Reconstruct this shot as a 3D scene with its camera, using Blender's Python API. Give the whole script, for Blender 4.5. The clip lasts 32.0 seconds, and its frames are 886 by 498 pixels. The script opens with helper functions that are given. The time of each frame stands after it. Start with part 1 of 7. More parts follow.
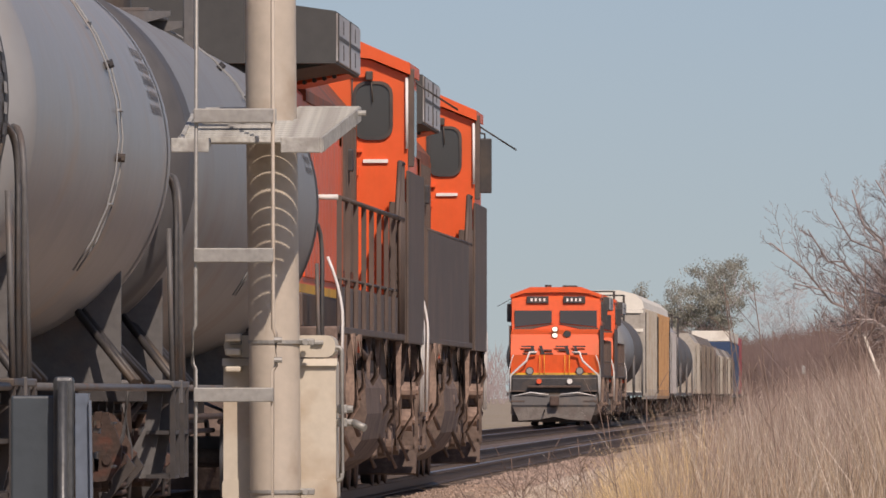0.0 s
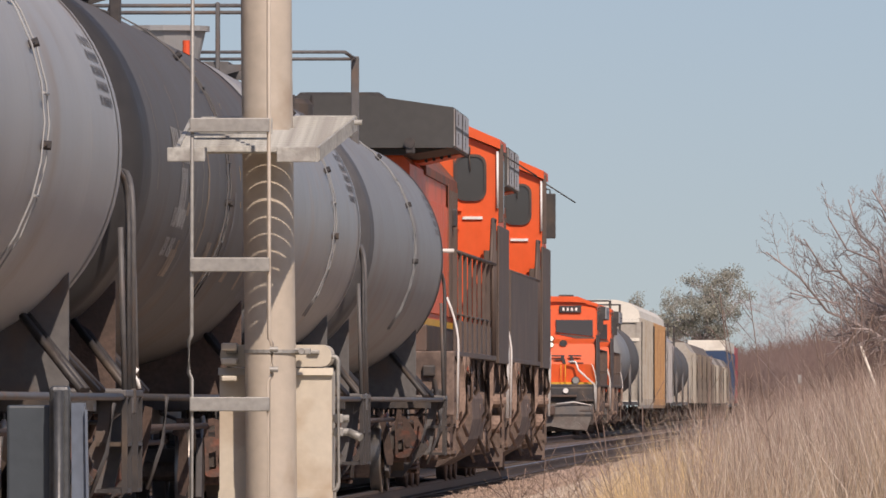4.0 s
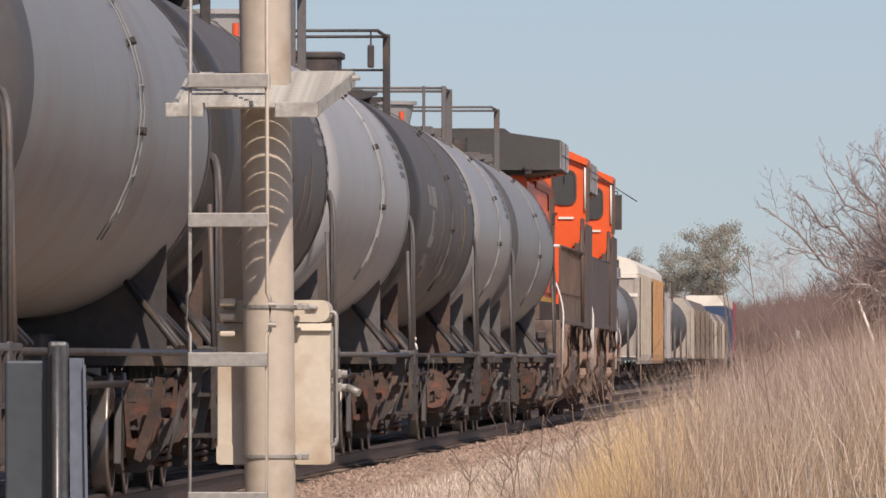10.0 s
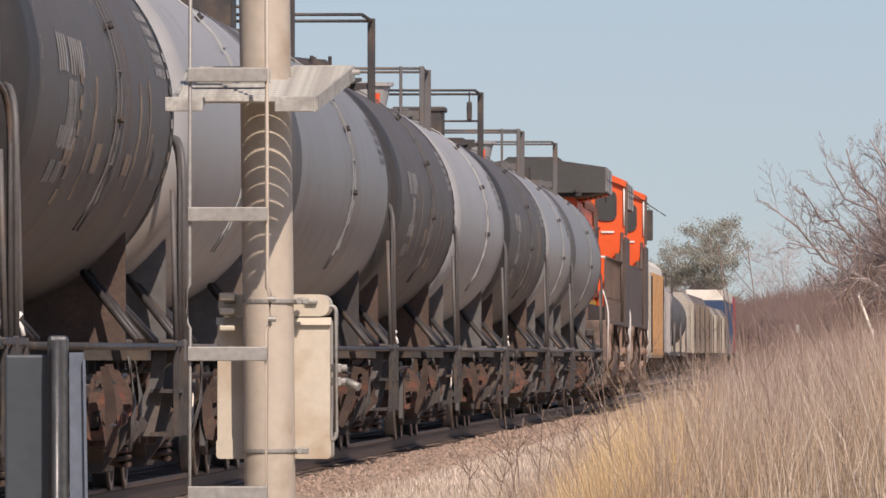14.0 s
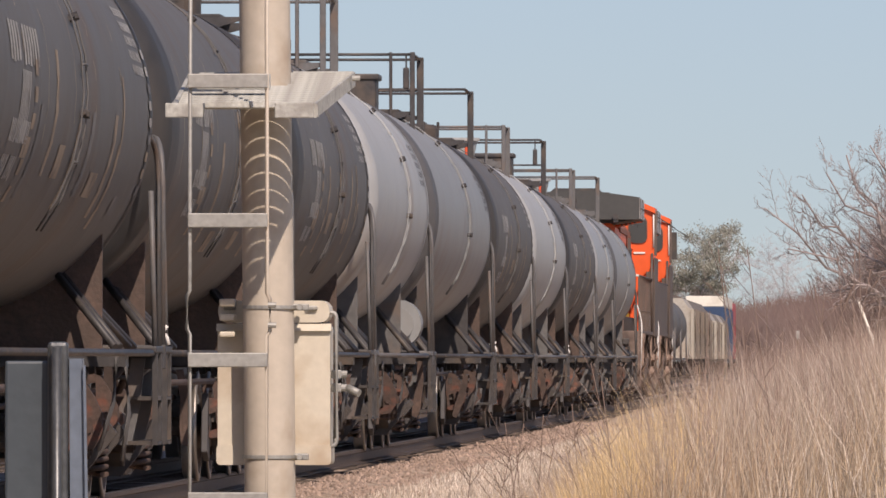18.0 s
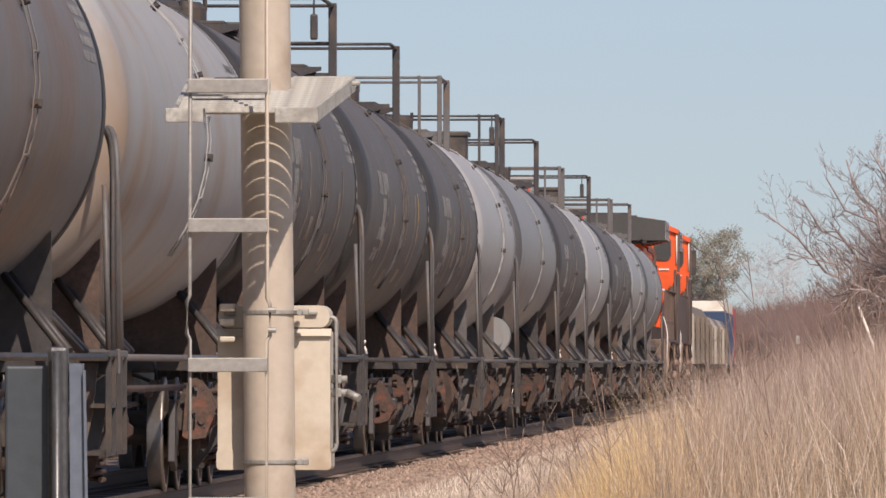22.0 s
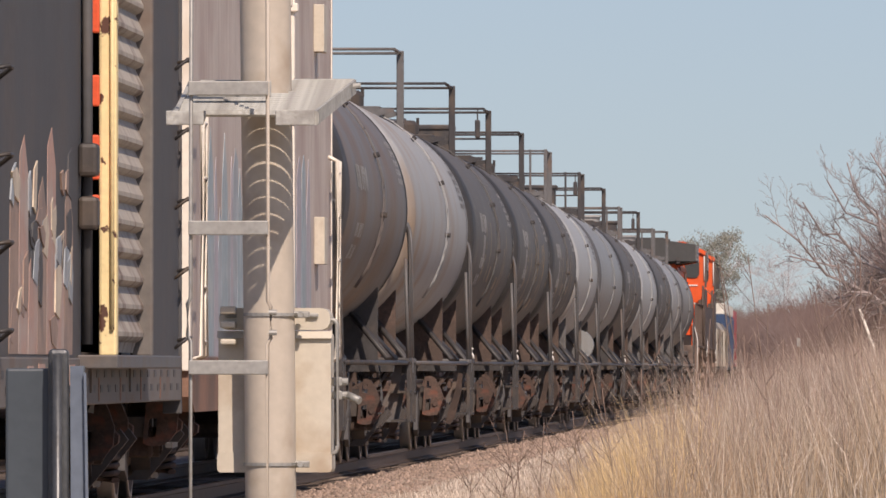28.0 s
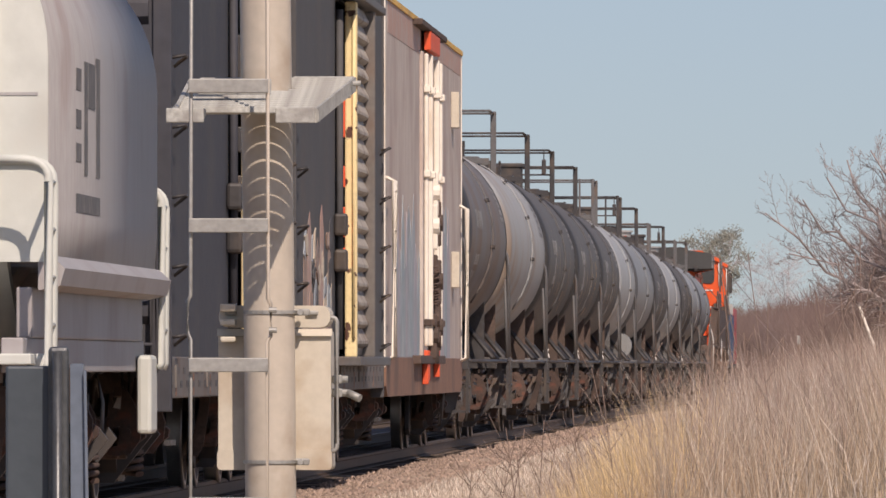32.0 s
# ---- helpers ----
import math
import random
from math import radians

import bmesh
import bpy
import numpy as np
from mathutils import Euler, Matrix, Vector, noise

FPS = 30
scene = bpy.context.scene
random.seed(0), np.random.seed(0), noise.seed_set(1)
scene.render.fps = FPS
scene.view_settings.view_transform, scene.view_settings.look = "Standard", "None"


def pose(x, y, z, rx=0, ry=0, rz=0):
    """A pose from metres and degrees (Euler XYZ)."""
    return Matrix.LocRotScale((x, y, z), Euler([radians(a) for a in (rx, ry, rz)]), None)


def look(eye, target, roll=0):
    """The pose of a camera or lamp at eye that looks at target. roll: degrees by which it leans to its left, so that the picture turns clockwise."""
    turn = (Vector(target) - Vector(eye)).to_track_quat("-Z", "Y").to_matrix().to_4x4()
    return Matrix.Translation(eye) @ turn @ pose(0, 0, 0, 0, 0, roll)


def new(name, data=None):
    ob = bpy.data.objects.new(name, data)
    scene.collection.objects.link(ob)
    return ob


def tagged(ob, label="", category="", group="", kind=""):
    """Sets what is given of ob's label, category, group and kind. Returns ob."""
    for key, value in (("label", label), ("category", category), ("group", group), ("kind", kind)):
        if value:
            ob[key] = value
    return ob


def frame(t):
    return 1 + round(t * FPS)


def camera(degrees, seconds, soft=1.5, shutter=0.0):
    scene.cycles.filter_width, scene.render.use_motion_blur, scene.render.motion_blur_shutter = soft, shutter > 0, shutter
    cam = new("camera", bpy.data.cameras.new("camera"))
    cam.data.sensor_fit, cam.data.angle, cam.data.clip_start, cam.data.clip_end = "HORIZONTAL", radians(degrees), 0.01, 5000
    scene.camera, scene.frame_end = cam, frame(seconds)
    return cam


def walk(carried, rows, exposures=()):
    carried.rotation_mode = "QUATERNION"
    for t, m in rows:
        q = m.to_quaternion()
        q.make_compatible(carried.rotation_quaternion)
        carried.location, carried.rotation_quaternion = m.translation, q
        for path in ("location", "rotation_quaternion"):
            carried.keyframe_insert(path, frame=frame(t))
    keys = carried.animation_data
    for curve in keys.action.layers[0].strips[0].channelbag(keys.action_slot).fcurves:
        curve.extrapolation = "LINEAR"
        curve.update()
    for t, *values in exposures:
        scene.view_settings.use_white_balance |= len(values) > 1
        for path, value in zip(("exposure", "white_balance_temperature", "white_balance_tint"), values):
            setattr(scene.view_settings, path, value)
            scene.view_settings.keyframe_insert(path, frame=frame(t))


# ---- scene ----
# ================= camera =================
cam = camera(4.276, 32.0, soft=1.6)
EYE_Z = 1.05
# seconds, tilt and turn in degrees
TILT = [
    (0.0, 0.7027, 2.073), (0.5, 0.7241, 2.0661), (1.0, 0.742, 2.0614), (1.5, 0.7617, 2.0577), (2.0, 0.7751, 2.0569),
    (2.5, 0.7868, 2.0532), (3.0, 0.7901, 2.0502), (3.5, 0.7807, 2.0563), (5.5, 0.6135, 2.0411), (6.0, 0.5913, 2.0441),
    (6.5, 0.567, 2.0443), (7.0, 0.5504, 2.0415), (7.5, 0.5411, 2.0448), (8.0, 0.5333, 2.0484), (8.5, 0.5296, 2.0484),
    (9.0, 0.5325, 2.0452), (10.0, 0.5325, 2.0452), (11.0, 0.524, 2.0484), (12.0, 0.5195, 2.0452), (13.0, 0.5158, 2.0452),
    (14.0, 0.505, 2.0441), (14.5, 0.5073, 2.0409), (16.5, 0.5249, 2.0452), (17.0, 0.5292, 2.048), (18.0, 0.5346, 2.0448),
    (19.0, 0.5463, 2.0489), (20.0, 0.5536, 2.0493), (21.0, 0.5608, 2.0424), (22.0, 0.5584, 2.045), (23.0, 0.5653, 2.0448),
    (24.0, 0.5588, 2.048), (25.0, 0.5662, 2.0445), (25.5, 0.57, 2.0447), (27.5, 0.5667, 2.045), (28.0, 0.5705, 2.0484),
    (29.0, 0.5751, 2.0484), (30.0, 0.5746, 2.048), (31.0, 0.5701, 2.0447), (32.0, 0.5589, 2.0484),
]
walk(cam, [(t, pose(0, 0, EYE_Z, 90 + p, 0, y)) for t, p, y in TILT], exposures=[(t, v, 6620, 23) for t, v in ((0, -0.26), (3, -0.17), (8, -0.05), (12, 0.0), (19, 0.05), (24, 0.07), (28, -0.02), (32, -0.09))])

# the near train's way along its track, metres
RUN = [(0, 0.0), (4, 33.92), (8, 68.94), (12, 104.6), (16, 139.99), (20, 175.21), (24, 210.38), (28, 246.37), (32, 283.66)]
TRACK_X, SIDING_X = -6.73, -10.8

# ================= light =================
SUN_AZ, SUN_EL = 21.0, 42.5     # degrees to the right of straight behind the camera, and up
world = bpy.data.worlds.new("sky")
scene.world = world
world.use_nodes = True
wn = world.node_tree
sky = wn.nodes.new("ShaderNodeTexSky")
sky.sky_type, sky.sun_disc = "NISHITA", False
sky.sun_elevation = radians(SUN_EL)
sky.sun_rotation = radians(180 - SUN_AZ)
sky.air_density, sky.dust_density, sky.ozone_density = 1.0, 1.0, 2.8
# the plain lies high: look a little above the sky's own horizon
tcw, lift, unit = wn.nodes.new("ShaderNodeTexCoord"), wn.nodes.new("ShaderNodeVectorMath"), wn.nodes.new("ShaderNodeVectorMath")
lift.operation, unit.operation = "ADD", "NORMALIZE"
lift.inputs[1].default_value = (0, 0, 0.053)
wn.links.new(tcw.outputs["Generated"], lift.inputs[0])
wn.links.new(lift.outputs[0], unit.inputs[0])
wn.links.new(unit.outputs[0], sky.inputs[0])
wn.links.new(sky.outputs[0], wn.nodes["Background"].inputs[0])
wn.nodes["Background"].inputs[1].default_value = 0.095
sun = new("sun", bpy.data.lights.new("sun", "SUN"))
sun.data.energy, sun.data.angle, sun.data.color = 4.5, radians(0.53), (1.0, 0.90, 0.735)
a, e = radians(SUN_AZ), radians(SUN_EL)
sun.matrix_world = look((0, 0, 60), Vector((0, 0, 60)) - Vector((math.sin(a) * math.cos(e), -math.cos(a) * math.cos(e), math.sin(e))))


# ================= materials =================
def mat(name, color, rough=0.6, metal=0.0, var=0.15, scale=1.5, dirt=None, dirt_amount=0.35, dirt_scale=0.6, bump=0.15, bump_scale=30.0,
        streak=0.0, stretch=(1, 1, 1), spec=0.5, per_object=0.0, island=0.0, edge=0.12):
    """Painted or bare surface: base colour with fine grain, larger stains of a second colour, streaks down the walls, and relief."""
    m = bpy.data.materials.new(name)
    m.use_nodes = True
    nt = m.node_tree
    N, L = nt.nodes, nt.links
    b = N["Principled BSDF"]
    b.inputs["Roughness"].default_value = rough
    b.inputs["Metallic"].default_value = metal
    b.inputs["Specular IOR Level"].default_value = spec
    tc = N.new("ShaderNodeTexCoord")
    mp = N.new("ShaderNodeMapping")
    mp.inputs["Scale"].default_value = stretch
    L.new(tc.outputs["Object"], mp.inputs[0])

    def tex(s, detail=5.0):
        n = N.new("ShaderNodeTexNoise")
        n.inputs["Scale"].default_value, n.inputs["Detail"].default_value = s, detail
        L.new(mp.outputs[0], n.inputs["Vector"])
        return n

    def mix(fac, c1, c2, blend="MIX"):
        n = N.new("ShaderNodeMix")
        n.data_type, n.blend_type = "RGBA", blend
        for i, v in ((0, fac), (6, c1), (7, c2)):
            if isinstance(v, (int, float)):
                n.inputs[i].default_value = v
            elif isinstance(v, tuple):
                n.inputs[i].default_value = (*v, 1)
            else:
                L.new(v, n.inputs[i])
        return n.outputs[2]

    def ramp(sock, lo, hi):
        n = N.new("ShaderNodeMapRange")
        n.inputs[1].default_value, n.inputs[2].default_value = lo, hi
        L.new(sock, n.inputs[0])
        return n.outputs[0]

    grain = tex(scale * 8, 6)
    dark = tuple(c * (1 - var) for c in color)
    light = tuple(min(1, c * (1 + var)) for c in color)
    col = mix(ramp(grain.outputs[0], 0.3, 0.7), dark, light)
    big = tex(scale, 4)
    col = mix(ramp(big.outputs[0], 0.35, 0.65), col, mix(1.0, col, tuple(1 - var * 0.8 for _ in range(3)), "MULTIPLY"))
    if dirt is not None:
        d = tex(dirt_scale, 8)
        fac = ramp(d.outputs[0], 0.62 - dirt_amount * 0.3, 0.62 - dirt_amount * 0.3 * (edge < 0.1) + edge)
        col = mix(fac, col, dirt)
    if streak > 0:
        mp2 = N.new("ShaderNodeMapping")
        mp2.inputs["Scale"].default_value = (5.0, 5.0, 0.25)
        L.new(tc.outputs["Object"], mp2.inputs[0])
        s = N.new("ShaderNodeTexNoise")
        s.inputs["Scale"].default_value, s.inputs["Detail"].default_value = 1.6, 6
        L.new(mp2.outputs[0], s.inputs["Vector"])
        f = N.new("ShaderNodeMath")
        f.operation = "MULTIPLY"
        f.inputs[1].default_value = streak
        L.new(ramp(s.outputs[0], 0.5, 0.75), f.inputs[0])
        col = mix(f.outputs[0], col, dirt if dirt is not None else tuple(c * 0.45 for c in color))
    if island > 0:
        gi = N.new("ShaderNodeNewGeometry")
        mr = N.new("ShaderNodeMapRange")
        mr.inputs[3].default_value, mr.inputs[4].default_value = 1 - island, 1 + island * 0.6
        L.new(gi.outputs["Random Per Island"], mr.inputs[0])
        hs = N.new("ShaderNodeHueSaturation")
        L.new(mr.outputs[0], hs.inputs["Value"])
        L.new(col, hs.inputs["Color"])
        col = hs.outputs[0]
    if per_object > 0:
        oi = N.new("ShaderNodeObjectInfo")
        mr = N.new("ShaderNodeMapRange")
        mr.inputs[3].default_value, mr.inputs[4].default_value = 1 - per_object, 1.0
        L.new(oi.outputs["Random"], mr.inputs[0])
        hs = N.new("ShaderNodeHueSaturation")
        L.new(mr.outputs[0], hs.inputs["Value"])
        L.new(col, hs.inputs["Color"])
        col = hs.outputs[0]
    L.new(col, b.inputs["Base Color"])
    if bump > 0:
        bn = tex(bump_scale, 4)
        bp = N.new("ShaderNodeBump")
        bp.inputs["Strength"].default_value, bp.inputs["Distance"].default_value = bump, 0.02
        L.new(bn.outputs[0], bp.inputs["Height"])
        L.new(bp.outputs[0], b.inputs["Normal"])
    rr = N.new("ShaderNodeMapRange")
    rr.inputs[3].default_value, rr.inputs[4].default_value = max(0.05, rough - 0.12), min(1, rough + 0.12)
    L.new(grain.outputs[0], rr.inputs[0])
    L.new(rr.outputs[0], b.inputs["Roughness"])
    return m


def plain(name, color, rough=0.5, metal=0.0, emit=0.0):
    m = bpy.data.materials.new(name)
    m.use_nodes = True
    b = m.node_tree.nodes["Principled BSDF"]
    b.inputs["Base Color"].default_value = (*color, 1)
    b.inputs["Roughness"].default_value, b.inputs["Metallic"].default_value = rough, metal
    if emit:
        b.inputs["Emission Color"].default_value = (1.0, 0.93, 0.8, 1)
        b.inputs["Emission Strength"].default_value = emit
    return m


RUST = (0.16, 0.085, 0.05)
GRIME = (0.075, 0.06, 0.05)
M = {
    "tank_grey": mat("tank_grey", (0.245, 0.252, 0.251), 0.5, spec=0.3, var=0.08, scale=0.5, dirt=(0.21, 0.18, 0.155), dirt_amount=0.25, dirt_scale=0.45, bump=0.03, streak=0.28),
    "tank_light": mat("tank_light", (0.358, 0.368, 0.366), 0.5, spec=0.3, var=0.07, scale=0.5, dirt=(0.30, 0.255, 0.215), dirt_amount=0.2, dirt_scale=0.5, bump=0.03, streak=0.22),
    "tank_mid": mat("tank_mid", (0.29, 0.298, 0.298), 0.42, spec=0.35, var=0.07, scale=0.5, dirt=(0.34, 0.26, 0.19), dirt_amount=0.22, dirt_scale=0.7, bump=0.03, streak=0.25),
    "tank_dark": mat("tank_dark", (0.118, 0.115, 0.112), 0.6, spec=0.2, var=0.12, scale=0.5, dirt=(0.13, 0.10, 0.08), dirt_amount=0.3, dirt_scale=0.5, bump=0.04, streak=0.3),
    "tank_rusty": mat("tank_rusty", (0.345, 0.352, 0.35), 0.55, spec=0.2, var=0.08, scale=0.6, dirt=(0.30, 0.22, 0.15), dirt_amount=0.28, dirt_scale=0.4, bump=0.04, streak=0.22),
    "tank_brown": mat("tank_brown", (0.165, 0.168, 0.17), 0.55, spec=0.2, var=0.1, scale=0.6, dirt=(0.17, 0.10, 0.06), dirt_amount=0.6, dirt_scale=0.35, bump=0.04, streak=0.4),
    "black_steel": mat("black_steel", (0.045, 0.042, 0.042), 0.55, var=0.2, scale=2, dirt=(0.10, 0.075, 0.055), dirt_amount=0.4, dirt_scale=2, bump=0.1),
    "grey_steel": mat("grey_steel", (0.115, 0.112, 0.11), 0.55, var=0.15, scale=2, dirt=(0.14, 0.09, 0.06), dirt_amount=0.35, dirt_scale=2, bump=0.1),
    "rusty_steel": mat("rusty_steel", (0.10, 0.067, 0.053), 0.8, var=0.3, scale=3, dirt=(0.07, 0.05, 0.04), dirt_amount=0.5, dirt_scale=3, bump=0.3),
    "bogie_brown": mat("bogie_brown", (0.115, 0.075, 0.058), 0.85, var=0.35, scale=3, dirt=(0.035, 0.028, 0.025), dirt_amount=0.6, dirt_scale=3, bump=0.3, per_object=0.6),
    "sooty": mat("sooty", (0.33, 0.085, 0.035), 0.7, var=0.25, scale=1.5, dirt=(0.10, 0.07, 0.055), dirt_amount=0.9, dirt_scale=1.6, bump=0.15, streak=0.5),
    # dusty gear, its tan lightened to stand for highlights on brackets and pipes
    "dust_highlight": mat("dust_highlight", (0.30, 0.21, 0.165), 0.85, var=0.3, scale=3, dirt=(0.12, 0.08, 0.06), dirt_amount=0.5, dirt_scale=3, bump=0.3),
    "casting": mat("casting", (0.125, 0.08, 0.063), 0.85, var=0.3, scale=4, dirt=(0.30, 0.09, 0.05), dirt_amount=0.25, dirt_scale=5, bump=0.3, per_object=0.55),
    "loco_truck": mat("loco_truck", (0.215, 0.155, 0.125), 0.85, var=0.3, scale=3, dirt=(0.07, 0.05, 0.042), dirt_amount=0.5, dirt_scale=3, bump=0.3, per_object=0.4),
    "wheel": mat("wheel", (0.10, 0.075, 0.06), 0.7, 0.3, var=0.3, scale=4, bump=0.15),
    "tread": mat("tread", (0.36, 0.33, 0.30), 0.45, 0.8, var=0.1, scale=5, bump=0.05),
    "orange": mat("orange", (0.76, 0.108, 0.022), 0.45, var=0.06, scale=0.8, dirt=(0.50, 0.10, 0.02), dirt_amount=0.2, dirt_scale=0.8, bump=0.03, streak=0.25),
    "loco_dark": mat("loco_dark", (0.095, 0.072, 0.06), 0.65, var=0.15, scale=1.2, dirt=(0.13, 0.09, 0.07), dirt_amount=0.5, dirt_scale=1.0, bump=0.08, streak=0.3),
    "loco_grey": mat("loco_grey", (0.055, 0.055, 0.052), 0.6, var=0.12, scale=1.0, bump=0.05),
    "loco_panel": mat("loco_panel", (0.45, 0.45, 0.46), 0.5, var=0.1, scale=1.5, dirt=(0.2, 0.17, 0.15), bump=0.05),
    "yellow": mat("yellow", (0.75, 0.42, 0.03), 0.5, var=0.1, scale=2, dirt=(0.35, 0.2, 0.06), bump=0.05),
    "white_paint": mat("white_paint", (0.78, 0.76, 0.72), 0.5, var=0.06, scale=2, dirt=(0.4, 0.34, 0.28), dirt_amount=0.2, bump=0.05),
    # base lifted off black to hold the reflections on the cab panes
    "glass_dark": plain("glass_dark", (0.06, 0.066, 0.066), 0.16),
    "lamp": plain("lamp", (0.9, 0.82, 0.6), 0.3, emit=0.75),
    "rail": mat("rail", (0.10, 0.075, 0.06), 0.6, 0.5, var=0.2, scale=3, bump=0.1),
    "rail_top": mat("rail_top", (0.45, 0.43, 0.42), 0.35, 1.0, var=0.1, scale=4, bump=0.05),
    "tie": mat("tie", (0.10, 0.075, 0.058), 0.9, var=0.35, scale=3, bump=0.5, stretch=(0.3, 2, 2)),
    "verge": mat("verge", (0.42, 0.32, 0.235), 0.95, var=0.4, scale=3.5, dirt=(0.24, 0.17, 0.12), dirt_amount=0.4, dirt_scale=1.0, bump=1.0, bump_scale=12),
    "ballast": mat("ballast", (0.17, 0.13, 0.11), 0.95, var=0.45, scale=3.0, dirt=(0.10, 0.07, 0.055), dirt_amount=0.5, dirt_scale=1.2, bump=1.0, bump_scale=14),
    "soil": mat("soil", (0.35, 0.29, 0.215), 0.95, var=0.25, scale=0.4, dirt=(0.27, 0.22, 0.12), dirt_amount=0.5, dirt_scale=0.05, bump=0.6, bump_scale=6),
    "mast": mat("mast", (0.47, 0.415, 0.34), 0.5, var=0.06, scale=4, dirt=(0.33, 0.26, 0.19), dirt_amount=0.25, dirt_scale=5, bump=0.04),
    "box_cream": mat("box_cream", (0.55, 0.50, 0.405), 0.55, var=0.06, scale=4, dirt=(0.40, 0.32, 0.23), dirt_amount=0.3, dirt_scale=6, bump=0.05),
    "cabinet_post": mat("cabinet_post", (0.10, 0.105, 0.108), 0.4, 0.5, var=0.2, scale=6, dirt=(0.10, 0.095, 0.085), dirt_amount=0.3, dirt_scale=9, bump=0.08),
    "galv": mat("galv", (0.34, 0.335, 0.31), 0.55, 0.4, var=0.15, scale=6, bump=0.08),
    "grating": mat("grating", (0.42, 0.42, 0.385), 0.7, var=0.2, scale=9, dirt=(0.25, 0.24, 0.22), dirt_amount=0.4, dirt_scale=12, bump=0.3),
    "cabinet": mat("cabinet", (0.052, 0.066, 0.078), 0.45, var=0.08, scale=3, bump=0.04),
    "cabinet_edge": mat("cabinet_edge", (0.125, 0.155, 0.20), 0.4, var=0.12, scale=4, bump=0.05),
}


# ================= mesh helpers =================
def box(bm, x0, x1, y0, y1, z0, z1, bev=0.0):
    r = bmesh.ops.create_cube(bm, size=1, matrix=Matrix.Translation(((x0 + x1) / 2, (y0 + y1) / 2, (z0 + z1) / 2)) @ Matrix.Diagonal((abs(x1 - x0), abs(y1 - y0), abs(z1 - z0), 1)))
    if bev > 0:
        ed = {ed for v in r["verts"] for ed in v.link_edges}
        bmesh.ops.bevel(bm, geom=list(ed), offset=bev, segments=2, affect="EDGES", profile=0.5)
    return bm


def cyl(bm, p0, p1, r, seg=10, r2=None):
    p0, p1 = Vector(p0), Vector(p1)
    d = p1 - p0
    m = Matrix.Translation((p0 + p1) / 2) @ d.to_track_quat("Z", "Y").to_matrix().to_4x4()
    bmesh.ops.create_cone(bm, cap_ends=True, segments=seg, radius1=r, radius2=r if r2 is None else r2, depth=d.length, matrix=m)
    return bm


def tube(bm, pts, r, seg=8):
    """A round bar bent through the points."""
    pts = [Vector(p) for p in pts]
    rings = []
    for i, p in enumerate(pts):
        t = (pts[min(i + 1, len(pts) - 1)] - pts[max(i - 1, 0)]).normalized()
        q = t.to_track_quat("Z", "Y")
        rings.append([bm.verts.new(p + q @ Vector((r * math.cos(k * math.tau / seg), r * math.sin(k * math.tau / seg), 0))) for k in range(seg)])
    for a0, b0 in zip(rings, rings[1:]):
        for k in range(seg):
            f = bm.faces.new((a0[k], a0[(k + 1) % seg], b0[(k + 1) % seg], b0[k]))
            f.smooth = True
    bm.faces.new(list(reversed(rings[0])))
    bm.faces.new(rings[-1])
    return bm


def arc(p0, p1, p2, n=5):
    """Points of a soft bend from p0 by p1 to p2."""
    p0, p1, p2 = Vector(p0), Vector(p1), Vector(p2)
    return [(1 - u) ** 2 * p0 + 2 * u * (1 - u) * p1 + u * u * p2 for u in [i / n for i in range(n + 1)]]


def lathe_y(bm, prof, cx=0.0, cz=0.0, seg=48, close=True):
    """Turn a profile of (y, radius) round the y axis."""
    rings = []
    for y, r in prof:
        rings.append([bm.verts.new((cx + r * math.cos(k * math.tau / seg), y, cz + r * math.sin(k * math.tau / seg))) for k in range(seg)])
    for a0, b0 in zip(rings, rings[1:]):
        for k in range(seg):
            f = bm.faces.new((a0[k], b0[k], b0[(k + 1) % seg], a0[(k + 1) % seg]))
            f.smooth = True
    if close:
        bm.faces.new(rings[0])
        bm.faces.new(list(reversed(rings[-1])))
    return bm


def prism(bm, outline, axis, c0, c1):
    """Push a flat outline along an axis. outline in the two other axes, in x, y, z order."""
    def at(p, c):
        return (c, p[0], p[1]) if axis == "x" else (p[0], c, p[1]) if axis == "y" else (p[0], p[1], c)
    lo = [bm.verts.new(at(p, c0)) for p in outline]
    hi = [bm.verts.new(at(p, c1)) for p in outline]
    bm.faces.new(lo)
    bm.faces.new(list(reversed(hi)))
    n = len(outline)
    for i in range(n):
        bm.faces.new((lo[i], hi[i], hi[(i + 1) % n], lo[(i + 1) % n]))
    return bm


def mesh_of(name, bm, material):
    bmesh.ops.recalc_face_normals(bm, faces=bm.faces)
    me = bpy.data.meshes.new(name)
    bm.to_mesh(me)
    bm.free()
    me.materials.append(material if not isinstance(material, str) else M[material])
    return me


def part(name, bm, material, parent=None, label="", at=None):
    """Link a bmesh as one mesh object under a thing or a part."""
    ob = new(name, mesh_of(name, bm, material))
    if parent is not None:
        ob.parent = parent
    if at is not None:
        ob.matrix_basis = at
    if label:
        ob["label"] = label
    return ob


def again(name, data, parent, at, label=""):
    """One more piece on the same mesh."""
    ob = new(name, data)
    ob.parent = parent
    ob.matrix_basis = at
    if label:
        ob["label"] = label
    return ob


def B():
    return bmesh.new()


def boxes(name, dims, material, parent, bev=0.0, label=""):
    """A part for each box of the list."""
    return [part(name, box(B(), *d, bev), material, parent, label) for d in dims]


